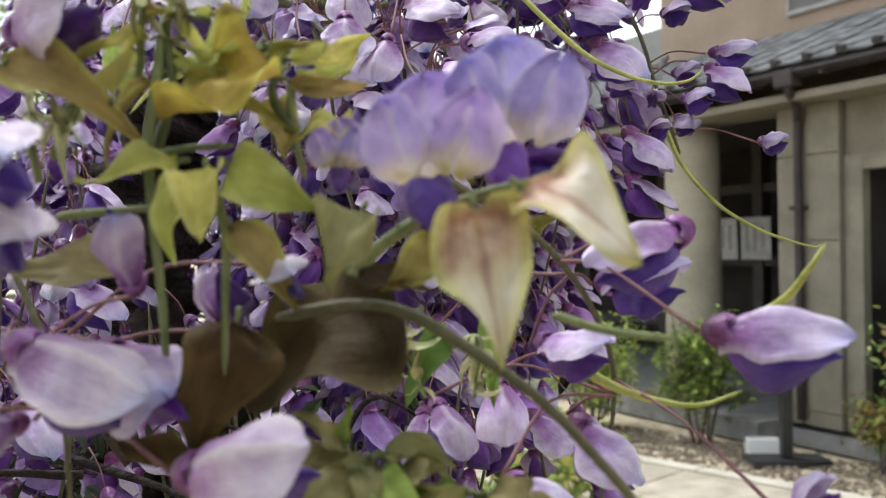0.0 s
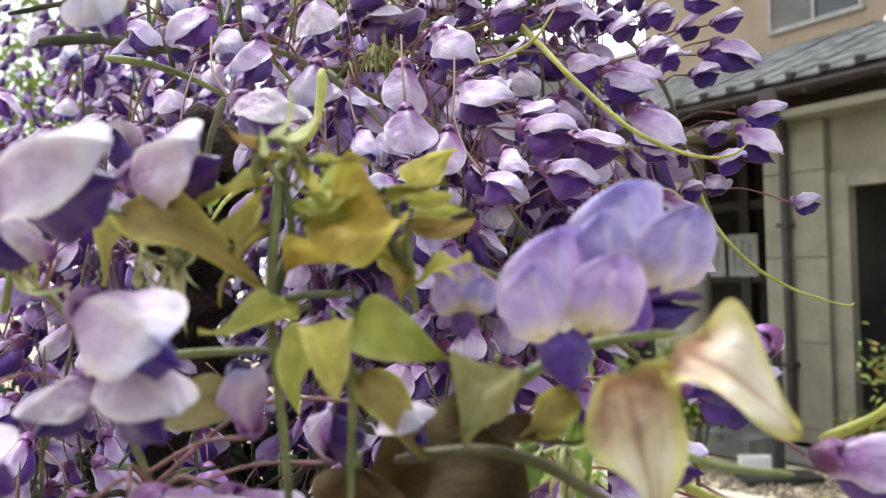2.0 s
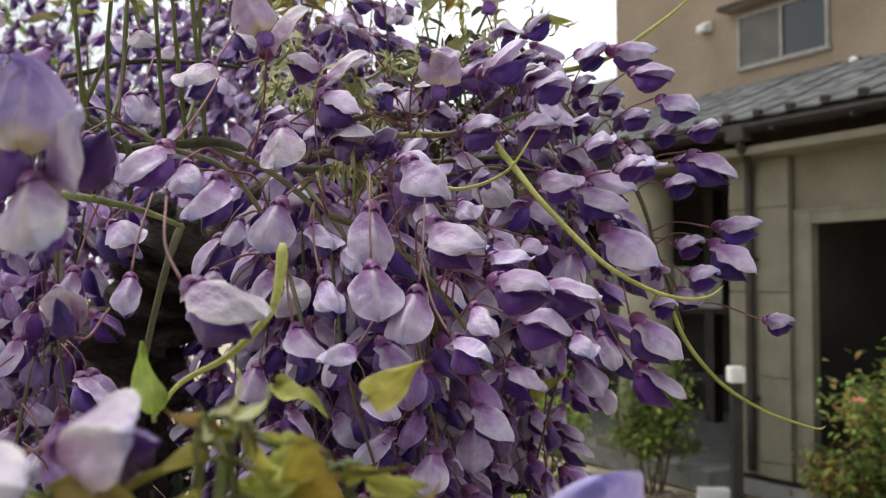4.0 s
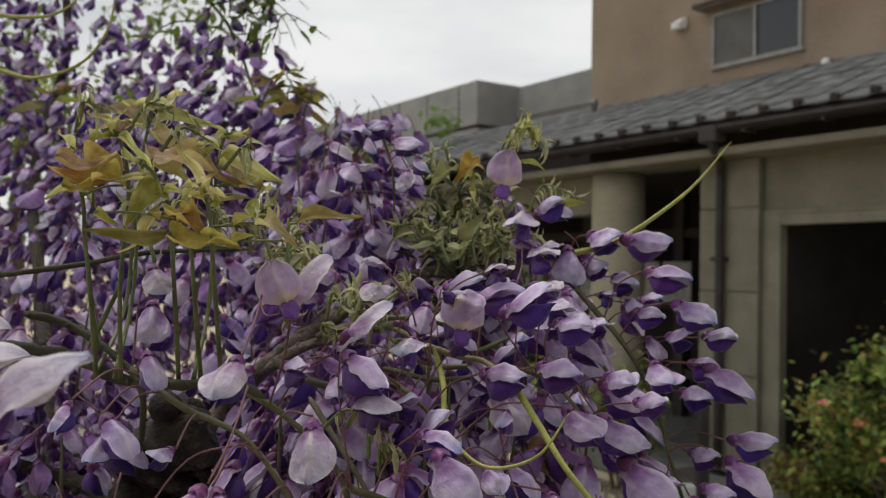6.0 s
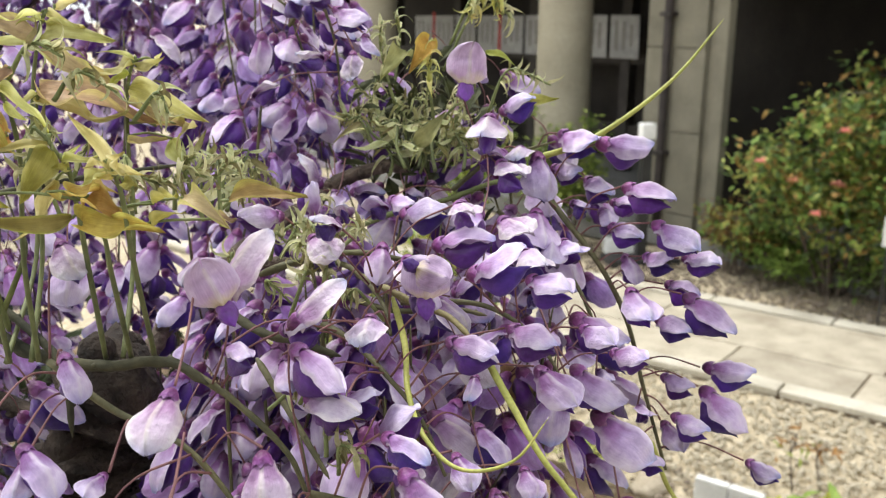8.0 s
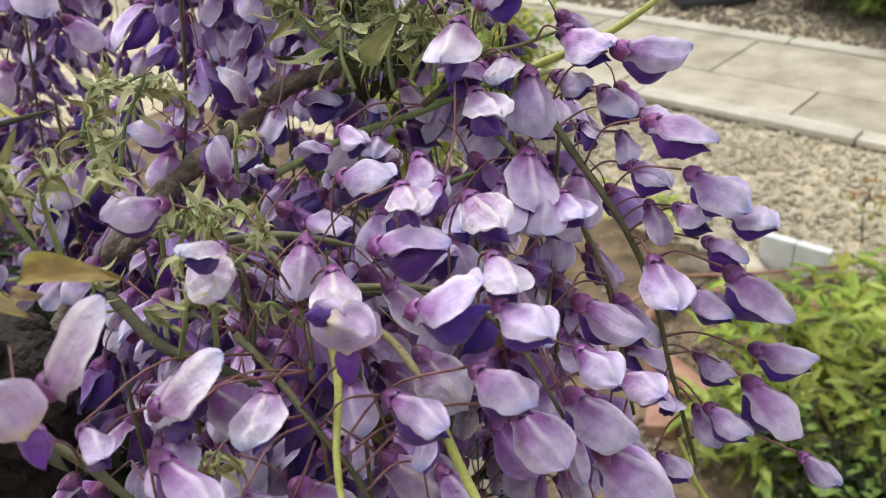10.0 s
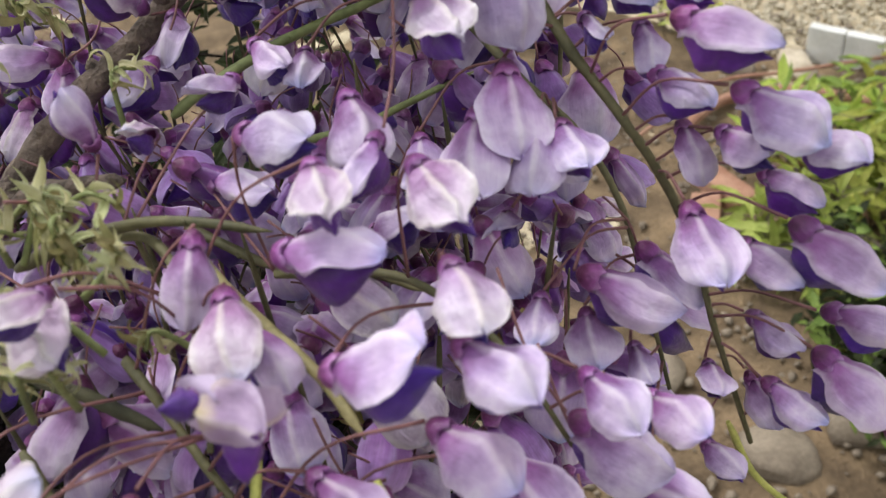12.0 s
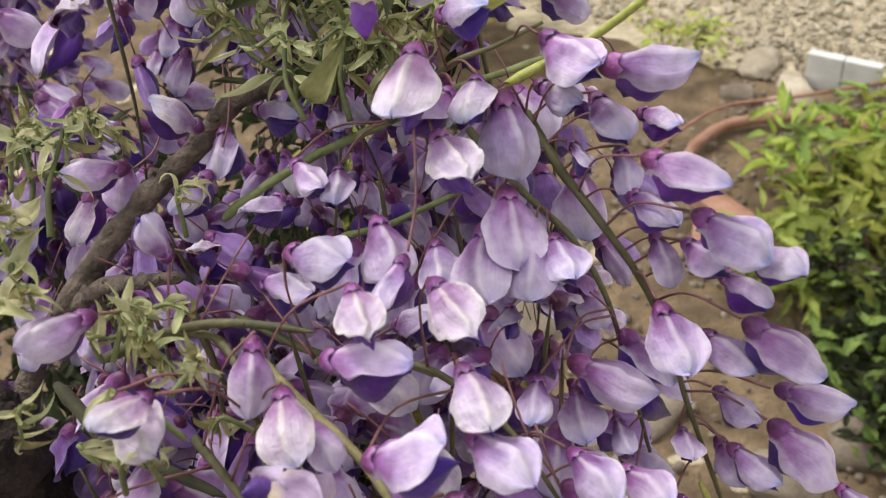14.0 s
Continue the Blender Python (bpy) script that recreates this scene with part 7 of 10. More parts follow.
feathery((0.0078, 0.3975, 1.5967), (0.0245, 0.3944, 1.6128), 12, 520, droop=0.0)
feathery((-0.0043, 0.4098, 1.5972), (0.0086, 0.4073, 1.6135), 12, 540, droop=0.0)
feathery((0.0151, 0.4015, 1.5963), (0.0299, 0.3938, 1.5909), 10, 560, droop=0.0)
feathery((0.0217, 0.4024, 1.6053), (0.0167, 0.3962, 1.5926), 10, 580, droop=0.0)
feathery((-0.0053, 0.4282, 1.6091), (-0.0172, 0.4243, 1.6022), 10, 600, droop=0.0)
feathery((-0.0577, 0.3069, 1.5867), (-0.0527, 0.3061, 1.6048), 12, 620, droop=0.0)
feathery((-0.0625, 0.3080, 1.5881), (-0.0638, 0.3080, 1.6060), 12, 640, droop=0.0)
feathery((-0.0705, 0.3099, 1.5910), (-0.0590, 0.3059, 1.5999), 12, 660, droop=0.0)
feathery((-0.0955, 0.3056, 1.6011), (-0.0871, 0.3017, 1.6081), 12, 680, droop=0.0)
feathery((-0.0809, 0.3064, 1.5916), (-0.0710, 0.3024, 1.5988), 12, 700, droop=0.0)
feathery((-0.0400, 0.3084, 1.5589), (-0.0351, 0.3067, 1.5733), 9, 720, droop=0.0)
feathery((-0.0317, 0.3075, 1.5609), (-0.0286, 0.3061, 1.5751), 9, 740, droop=0.0)
feathery((-0.0265, 0.3131, 1.5662), (-0.0367, 0.3133, 1.5785), 10, 760, droop=0.0)
feathery((-0.0997, 0.3085, 1.5878), (-0.1050, 0.3094, 1.6067), 10, 780, droop=0.0)
feathery((-0.1094, 0.3080, 1.6022), (-0.0992, 0.3045, 1.6121), 10, 800, droop=0.0)
feathery((-0.0310, 0.2703, 1.5336), (-0.0253, 0.2670, 1.5413), 12, 820, droop=0.0)
feathery((-0.0280, 0.2688, 1.5293), (-0.0224, 0.2653, 1.5357), 12, 840, droop=0.0)
feathery((-0.0119, 0.3184, 1.5535), (-0.0227, 0.3176, 1.5612), 8, 860, droop=0.0)
feathery((-0.0498, 0.3439, 1.5703), (-0.0352, 0.3385, 1.5779), 9, 880, droop=0.0)
feathery((-0.0416, 0.3434, 1.5703), (-0.0251, 0.3380, 1.5759), 9, 900, droop=0.0)
feathery((-0.0464, 0.2956, 1.5363), (-0.0305, 0.2903, 1.5396), 10, 920, droop=0.0)
feathery((-0.0377, 0.2949, 1.5380), (-0.0271, 0.2899, 1.5430), 10, 940, droop=0.0)
feathery((-0.0741, 0.3985, 1.5755), (-0.0688, 0.4078, 1.5928), 12, 960, droop=0.0)
feathery((-0.0652, 0.3986, 1.5754), (-0.0563, 0.4057, 1.5899), 12, 980, droop=0.0)
feathery((-0.0777, 0.3939, 1.5779), (-0.0736, 0.3985, 1.5895), 10, 1000, droop=0.0)
feathery((-0.0548, 0.4042, 1.5818), (-0.0449, 0.3994, 1.5820), 10, 1020, droop=0.0)
feathery((-0.0072, 0.4084, 1.5932), (-0.0159, 0.4120, 1.6041), 12, 1040, droop=0.0)
feathery((-0.0041, 0.4090, 1.5939), (-0.0057, 0.4128, 1.6048), 12, 1060, droop=0.0)
feathery((0.0050, 0.4036, 1.5949), (0.0175, 0.4032, 1.6003), 12, 1080, droop=0.0)
feathery((0.0155, 0.4007, 1.5912), (0.0270, 0.4023, 1.5989), 12, 1100, droop=0.0)
feathery((-0.0336, 0.3360, 1.5773), (-0.0327, 0.3272, 1.5729), 10, 1120, droop=0.0)
feathery((-0.0265, 0.3157, 1.5761), (-0.0190, 0.3163, 1.5829), 14, 1140, droop=-0.004)
feathery((-0.0462, 0.3355, 1.5692), (-0.0414, 0.3353, 1.5750), 8, 1160, droop=0.0)
feathery((-0.0611, 0.3507, 1.5880), (-0.0575, 0.3534, 1.5973), 10, 1180, droop=0.0)
feathery((-0.0604, 0.3358, 1.5856), (-0.0516, 0.3328, 1.5880), 10, 1200, droop=0.0)
feathery((-0.0330, 0.3744, 1.5686), (-0.0271, 0.3785, 1.5797), 9, 1220, droop=0.0)
feathery((-0.0568, 0.3238, 1.5711), (-0.0583, 0.3164, 1.5684), 10, 1240, droop=0.0)
feathery((-0.0461, 0.3177, 1.5634), (-0.0397, 0.3117, 1.5623), 8, 1260, droop=0.0)
feathery((0.0081, 0.4059, 1.5898), (0.0079, 0.4106, 1.6017), 10, 1280, droop=0.0)
feathery((0.0335, 0.4044, 1.5951), (0.0439, 0.4033, 1.5996), 10, 1300, droop=0.0)
feathery((-0.0084, 0.4122, 1.5947), (-0.0202, 0.4152, 1.6050), 14, 1320, droop=0.0)
feathery((-0.0034, 0.4145, 1.5973), (-0.0097, 0.4169, 1.6067), 12, 1340, droop=0.0)
feathery((0.0132, 0.4064, 1.5934), (0.0070, 0.4097, 1.6038), 14, 1360, droop=0.0)
feathery((0.0194, 0.4058, 1.5956), (0.0257, 0.4087, 1.6052), 14, 1380, droop=0.0)
feathery((0.0253, 0.4043, 1.5967), (0.0191, 0.3977, 1.5952), 12, 1400, droop=-0.003)
feathery((0.0285, 0.4058, 1.5984), (0.0362, 0.3996, 1.5969), 12, 1420, droop=0.0)
feathery((-0.0358, 0.3326, 1.5764), (-0.0259, 0.3231, 1.5708), 14, 1440, droop=0.0)
feathery((-0.0430, 0.3338, 1.5702), (-0.0331, 0.3360, 1.5788), 12, 1460, droop=0.0)
feathery((-0.0651, 0.4043, 1.5822), (-0.0556, 0.4028, 1.5864), 12, 1480, droop=0.0)
feathery((-0.0753, 0.3974, 1.5820), (-0.0634, 0.3993, 1.5902), 14, 1500, droop=0.0)
feathery((-0.0398, 0.1198, 1.4802), (-0.0333, 0.1157, 1.4895), 10, 1520, droop=0.0)
feathery((-0.0553, 0.1251, 1.4680), (-0.0491, 0.1210, 1.4741), 9, 1540, droop=0.0)
feathery((-0.0535, 0.1251, 1.4713), (-0.0507, 0.1210, 1.4741), 8, 1560, droop=0.0)
feathery((-0.0776, 0.1304, 1.4698), (-0.0732, 0.1263, 1.4745), 9, 1580, droop=0.0)
feathery((-0.0063, 0.1496, 1.4457), (-0.0030, 0.1456, 1.4342), 10, 1600, droop=0.0)
feathery((0.0006, 0.1595, 1.4406), (0.0051, 0.1555, 1.4325), 10, 1620, droop=0.0)
feathery((-0.1114, 0.3128, 1.6053), (-0.1028, 0.3079, 1.6134), 10, 1640, droop=0.0)
feathery((-0.1208, 0.3133, 1.6053), (-0.1249, 0.3092, 1.6115), 10, 1660, droop=0.0)
feathery((-0.1224, 0.2990, 1.6271), (-0.1125, 0.2939, 1.6328), 12, 1680, droop=0.0)
feathery((-0.1068, 0.2979, 1.6272), (-0.0919, 0.2924, 1.6329), 12, 1700, droop=0.0)
feathery((-0.0963, 0.2974, 1.6220), (-0.0798, 0.2921, 1.6244), 12, 1720, droop=0.0)
feathery((-0.0771, 0.2964, 1.6169), (-0.0678, 0.2915, 1.6193), 10, 1740, droop=0.0)
feathery((-0.0966, 0.2930, 1.6137), (-0.1038, 0.2904, 1.6009), 10, 1760, droop=0.0)
feathery((-0.0795, 0.2921, 1.6087), (-0.0768, 0.2889, 1.5943), 10, 1780, droop=0.0)
young_leaf((0.0077, 0.3943, 1.5884), (0.0058, 0.4026, 1.5984), 3, 0.012, 506, (LEAF_SHOOT, LEAF_SHOOT, LEAF_OLIVE), (0.08, 0.13), (1.2, 2.8))
young_leaf((-0.0032, 0.3988, 1.5847), (-0.0035, 0.4080, 1.5958), 3, 0.011, 507, (LEAF_SHOOT, LEAF_SHOOT, LEAF_OLIVE), (0.08, 0.13), (1.2, 2.8))
young_leaf((-0.0680, 0.3756, 1.5790), (-0.0658, 0.3884, 1.5944), 4, 0.013, 508, (LEAF_SHOOT, LEAF_SHOOT, LEAF_OLIVE), (0.08, 0.13), (1.2, 2.8))
young_leaf((-0.0623, 0.3463, 1.5826), (-0.0634, 0.3556, 1.5939), 4, 0.013, 509, (LEAF_SHOOT, LEAF_SHOOT, LEAF_OLIVE), (0.08, 0.13), (1.2, 2.8))
young_leaf((-0.0373, 0.1179, 1.4702), (-0.0352, 0.1177, 1.4885), 4, 0.012, 510, (LEAF_YELLOW, LEAF_YELLOW, LEAF_BRONZE))
young_leaf((-0.0197, 0.1196, 1.4740), (-0.0206, 0.1196, 1.4845), 4, 0.011, 511, (LEAF_YELLOW, LEAF_YELLOW, LEAF_BRONZE))
young_leaf((0.0013, 0.3823, 1.5898), (-0.0004, 0.3958, 1.6060), 3, 0.015, 512, (LEAF_SHOOT, LEAF_SHOOT, LEAF_OLIVE), (0.08, 0.13), (1.2, 2.8))
young_leaf((0.0119, 0.3796, 1.5893), (0.0143, 0.3933, 1.6058), 3, 0.014, 513, (LEAF_SHOOT, LEAF_SHOOT, LEAF_OLIVE), (0.08, 0.13), (1.2, 2.8))
young_leaf((0.0227, 0.3824, 1.5892), (0.0215, 0.3928, 1.6017), 3, 0.013, 514, (LEAF_SHOOT, LEAF_SHOOT, LEAF_OLIVE), (0.08, 0.13), (1.2, 2.8))
young_leaf((-0.0029, 0.3954, 1.5962), (-0.0129, 0.4038, 1.6067), 3, 0.014, 515, (LEAF_SHOOT, LEAF_SHOOT, LEAF_OLIVE), (0.08, 0.13), (1.2, 2.8))
young_leaf((-0.0619, 0.3710, 1.5779), (-0.0549, 0.3865, 1.5965), 3, 0.014, 516, (LEAF_SHOOT, LEAF_SHOOT, LEAF_OLIVE), (0.08, 0.13), (1.2, 2.8))
young_leaf((-0.0049, 0.1181, 1.4054), (-0.0100, 0.1183, 1.4306), 6, 0.016, 517, (LEAF_GREEN, LEAF_OLIVE, LEAF_OLIVE), (0.2, 0.28), (0.8, 2.0))
young_leaf((0.0021, 0.1160, 1.4060), (0.0017, 0.1162, 1.4267), 4, 0.015, 518, (LEAF_GREEN, LEAF_OLIVE, LEAF_OLIVE), (0.2, 0.28), (0.8, 2.0))
young_leaf((-0.0952, 0.6415, 1.6840), (-0.0883, 0.6416, 1.7113), 4, 0.022, 530, (LEAF_OLIVE, LEAF_YELLOW, LEAF_BRONZE), label="young olive wisteria leaf among the far racemes")
young_leaf((-0.0778, 0.6398, 1.6807), (-0.0728, 0.6401, 1.7079), 4, 0.022, 531, (LEAF_OLIVE, LEAF_YELLOW, LEAF_BRONZE), label="young olive wisteria leaf among the far racemes")
young_leaf((-0.1069, 0.6428, 1.6914), (-0.1000, 0.6428, 1.7167), 4, 0.022, 532, (LEAF_OLIVE, LEAF_YELLOW, LEAF_BRONZE), label="young olive wisteria leaf among the far racemes")
young_leaf((-0.0822, 0.6407, 1.6999), (-0.0905, 0.6421, 1.7208), 4, 0.022, 533, (LEAF_OLIVE, LEAF_YELLOW, LEAF_BRONZE), label="young olive wisteria leaf among the far racemes")
young_leaf((-0.2569, 0.6563, 1.6905), (-0.2496, 0.6561, 1.7061), 4, 0.022, 534, (LEAF_OLIVE, LEAF_YELLOW, LEAF_BRONZE), label="young olive wisteria leaf among the far racemes")
# ---- racemes filling the spray behind, and the mass further off ----
raceme("pale wisteria blossoms beside the feathery shoots", [(-0.040, 0.440, 1.640), (-0.030, 0.434, 1.652), (-0.022, 0.428, 1.634), (-0.020, 0.428, 1.600)], [
    ((-0.0223, 0.4220, 1.6464), (-0.0094, 0.4150, 1.6397), "f"),
    ((-0.0226, 0.4280, 1.6528), (-0.0327, 0.4210, 1.6492), "h"),
    ((-0.0158, 0.4070, 1.6307), (-0.0169, 0.4000, 1.6200), "w"),
    ((-0.0260, 0.4010, 1.6288), (-0.0369, 0.3940, 1.6285), "w"),
    ((-0.0545, 0.4070, 1.6137), (-0.0443, 0.4000, 1.6193), "w"),
    ((-0.0114, 0.4130, 1.6369), (-0.0082, 0.4060, 1.6281), "f"),
    ((-0.0194, 0.4230, 1.6056), (-0.0124, 0.4160, 1.5957), "k"),
    ((-0.0169, 0.4230, 1.6021), (-0.0218, 0.4160, 1.5907), "h"),
], 0.0009)
wild_raceme([(-0.158, 0.725, 1.880), (-0.155, 0.724, 1.840), (-0.150, 0.722, 1.800), (-0.148, 0.720, 1.755)], 17, 962, True, .016, (0.8, 1.0), "violet wisteria raceme hanging against the sky")
wild_raceme([(-0.110, 0.735, 1.870), (-0.114, 0.734, 1.835), (-0.118, 0.732, 1.795), (-0.120, 0.730, 1.750)], 15, 963, True, .016, (0.8, 1.0), "violet wisteria raceme hanging against the sky")
wild_raceme([(-0.046, 0.452, 1.652), (-0.040, 0.449, 1.645), (-0.032, 0.447, 1.618), (-0.028, 0.446, 1.585)], 15, 961, False, .014, (0.8, 1.0), "lilac wisteria raceme beside the feathery shoots")
wild_raceme([(-0.030, 0.496, 1.544), (-0.031, 0.491, 1.507), (-0.032, 0.487, 1.473), (-0.033, 0.486, 1.439)], 22, 900, False, .017, (0.8, 1.05), "lilac wisteria raceme inside the flowering spray")
wild_raceme([(-0.015, 0.472, 1.532), (-0.024, 0.468, 1.489), (-0.045, 0.468, 1.443), (-0.054, 0.468, 1.397)], 16, 901, False, .017, (0.8, 1.05), "lilac wisteria raceme inside the flowering spray")
wild_raceme([(0.002, 0.480, 1.523), (0.003, 0.477, 1.487), (0.005, 0.480, 1.454), (0.006, 0.482, 1.422)], 19, 902, False, .017, (0.8, 1.05), "lilac wisteria raceme inside the flowering spray")
wild_raceme([(-0.061, 0.437, 1.527), (-0.057, 0.433, 1.485), (-0.049, 0.431, 1.442), (-0.045, 0.431, 1.398)], 17, 903, False, .017, (0.8, 1.05), "lilac wisteria raceme inside the flowering spray")
wild_raceme([(0.009, 0.438, 1.518), (0.004, 0.430, 1.478), (-0.007, 0.419, 1.437), (-0.011, 0.414, 1.397)], 23, 904, False, .017, (0.8, 1.05), "lilac wisteria raceme inside the flowering spray")
wild_raceme([(0.025, 0.446, 1.518), (0.027, 0.445, 1.479), (0.031, 0.453, 1.440), (0.032, 0.456, 1.402)], 21, 905, False, .017, (0.8, 1.05), "lilac wisteria raceme inside the flowering spray")
wild_raceme([(-0.032, 0.404, 1.522), (-0.039, 0.397, 1.480), (-0.056, 0.392, 1.437), (-0.063, 0.389, 1.395)], 21, 906, False, .017, (0.8, 1.05), "lilac wisteria raceme inside the flowering spray")
wild_raceme([(-0.063, 0.407, 1.526), (-0.064, 0.398, 1.488), (-0.067, 0.386, 1.452), (-0.069, 0.382, 1.415)], 17, 907, False, .017, (0.8, 1.05), "lilac wisteria raceme inside the flowering spray")
wild_raceme([(-0.066, 0.364, 1.536), (-0.059, 0.365, 1.500), (-0.042, 0.375, 1.467), (-0.035, 0.380, 1.434)], 19, 908, False, .017, (0.8, 1.05), "lilac wisteria raceme inside the flowering spray")
wild_raceme([(-0.050, 0.375, 1.523), (-0.050, 0.366, 1.484), (-0.050, 0.352, 1.445), (-0.050, 0.346, 1.406)], 23, 909, False, .017, (0.8, 1.05), "lilac wisteria raceme inside the flowering spray")
wild_raceme([(0.005, 0.382, 1.511), (-0.002, 0.379, 1.474), (-0.019, 0.381, 1.440), (-0.026, 0.383, 1.406)], 20, 910, False, .017, (0.8, 1.05), "lilac wisteria raceme inside the flowering spray")
wild_raceme([(-0.147, 0.567, 1.527), (-0.140, 0.560, 1.491), (-0.123, 0.551, 1.459), (-0.116, 0.548, 1.427)], 16, 911, False, .017, (0.8, 1.05), "lilac wisteria raceme inside the flowering spray")
wild_raceme([(-0.107, 0.490, 1.521), (-0.107, 0.480, 1.484), (-0.105, 0.466, 1.451), (-0.104, 0.460, 1.417)], 19, 912, False, .017, (0.8, 1.05), "lilac wisteria raceme inside the flowering spray")
wild_raceme([(0.024, 0.479, 1.539), (0.031, 0.474, 1.500), (0.049, 0.472, 1.462), (0.056, 0.471, 1.424)], 21, 913, False, .017, (0.8, 1.05), "lilac wisteria raceme inside the flowering spray")
wild_raceme([(-0.024, 0.440, 1.529), (-0.031, 0.437, 1.492), (-0.048, 0.439, 1.457), (-0.055, 0.440, 1.422)], 20, 914, False, .017, (0.8, 1.05), "lilac wisteria raceme inside the flowering spray")
wild_raceme([(-0.002, 0.440, 1.529), (0.006, 0.431, 1.488), (0.025, 0.418, 1.448), (0.033, 0.413, 1.407)], 20, 915, False, .017, (0.8, 1.05), "lilac wisteria raceme inside the flowering spray")
wild_raceme([(-0.054, 0.485, 1.532), (-0.061, 0.478, 1.488), (-0.076, 0.472, 1.440), (-0.082, 0.469, 1.392)], 23, 916, False, .017, (0.8, 1.05), "lilac wisteria raceme inside the flowering spray")
wild_raceme([(0.045, 0.467, 1.542), (0.038, 0.466, 1.499), (0.022, 0.471, 1.452), (0.016, 0.474, 1.404)], 17, 917, False, .017, (0.8, 1.05), "lilac wisteria raceme inside the flowering spray")
wild_raceme([(-0.094, 0.455, 1.514), (-0.092, 0.445, 1.475), (-0.088, 0.432, 1.437), (-0.086, 0.427, 1.399)], 21, 918, False, .017, (0.8, 1.05), "lilac wisteria raceme inside the flowering spray")
wild_raceme([(-0.125, 0.480, 1.510), (-0.124, 0.479, 1.473), (-0.120, 0.487, 1.440), (-0.118, 0.490, 1.406)], 18, 919, False, .017, (0.8, 1.05), "lilac wisteria raceme inside the flowering spray")
wild_raceme([(-0.016, 0.363, 1.525), (-0.010, 0.360, 1.485), (0.006, 0.362, 1.446), (0.012, 0.363, 1.406)], 19, 920, False, .017, (0.8, 1.05), "lilac wisteria raceme inside the flowering spray")
wild_raceme([(0.017, 0.409, 1.509), (0.026, 0.406, 1.473), (0.046, 0.408, 1.441), (0.055, 0.409, 1.408)], 22, 921, False, .017, (0.8, 1.05), "lilac wisteria raceme inside the flowering spray")
wild_raceme([(-0.159, 0.442, 1.568), (-0.163, 0.438, 1.527), (-0.170, 0.436, 1.484), (-0.173, 0.435, 1.442)], 21, 922, False, .017, (0.8, 1.05), "lilac wisteria raceme inside the flowering spray")
wild_raceme([(-0.175, 0.479, 1.535), (-0.182, 0.478, 1.496), (-0.198, 0.486, 1.457), (-0.206, 0.490, 1.418)], 24, 923, False, .017, (0.8, 1.05), "lilac wisteria raceme inside the flowering spray")
wild_raceme([(-0.065, 0.383, 1.554), (-0.060, 0.379, 1.508), (-0.047, 0.379, 1.456), (-0.041, 0.379, 1.404)], 19, 924, False, .017, (0.8, 1.05), "lilac wisteria raceme inside the flowering spray")
wild_raceme([(-0.089, 0.470, 1.553), (-0.085, 0.465, 1.512), (-0.075, 0.463, 1.469), (-0.071, 0.462, 1.426)], 26, 925, False, .017, (0.8, 1.05), "lilac wisteria raceme inside the flowering spray")
wild_raceme([(-0.119, 0.497, 1.561), (-0.121, 0.491, 1.513), (-0.125, 0.488, 1.458), (-0.127, 0.486, 1.403)], 20, 926, False, .017, (0.8, 1.05), "lilac wisteria raceme inside the flowering spray")
wild_raceme([(-0.051, 0.346, 1.534), (-0.048, 0.338, 1.487), (-0.041, 0.328, 1.432), (-0.038, 0.324, 1.378)], 19, 927, False, .017, (0.8, 1.05), "lilac wisteria raceme inside the flowering spray")
wild_raceme([(-0.029, 0.345, 1.548), (-0.037, 0.347, 1.507), (-0.055, 0.360, 1.465), (-0.064, 0.366, 1.424)], 25, 928, False, .017, (0.8, 1.05), "lilac wisteria raceme inside the flowering spray")
wild_raceme([(-0.009, 0.345, 1.562), (-0.010, 0.344, 1.515), (-0.012, 0.349, 1.462), (-0.013, 0.352, 1.409)], 20, 930, False, .017, (0.8, 1.05), "lilac wisteria raceme inside the flowering spray")
wild_raceme([(-0.206, 0.488, 1.554), (-0.199, 0.480, 1.508), (-0.182, 0.471, 1.456), (-0.175, 0.467, 1.404)], 24, 931, False, .017, (0.8, 1.05), "lilac wisteria raceme inside the flowering spray")
wild_raceme([(-0.070, 0.446, 1.554), (-0.063, 0.442, 1.514), (-0.047, 0.442, 1.474), (-0.040, 0.442, 1.434)], 18, 932, False, .017, (0.8, 1.05), "lilac wisteria raceme inside the flowering spray")
wild_raceme([(-0.036, 0.368, 1.554), (-0.035, 0.361, 1.509), (-0.034, 0.351, 1.459), (-0.034, 0.347, 1.408)], 18, 933, False, .017, (0.8, 1.05), "lilac wisteria raceme inside the flowering spray")
wild_raceme([(-0.034, 0.358, 1.568), (-0.029, 0.351, 1.529), (-0.017, 0.343, 1.490), (-0.012, 0.340, 1.452)], 17, 934, False, .017, (0.8, 1.05), "lilac wisteria raceme inside the flowering spray")
wild_raceme([(-0.003, 0.327, 1.549), (-0.004, 0.324, 1.506), (-0.006, 0.326, 1.460), (-0.007, 0.326, 1.415)], 17, 935, False, .017, (0.8, 1.05), "lilac wisteria raceme inside the flowering spray")
wild_raceme([(0.032, 0.374, 1.565), (0.032, 0.376, 1.520), (0.031, 0.388, 1.472), (0.031, 0.394, 1.423)], 23, 936, False, .017, (0.8, 1.05), "lilac wisteria raceme inside the flowering spray")
wild_raceme([(0.051, 0.354, 1.545), (0.042, 0.356, 1.497), (0.022, 0.370, 1.442), (0.014, 0.376, 1.386)], 20, 937, False, .017, (0.8, 1.05), "lilac wisteria raceme inside the flowering spray")
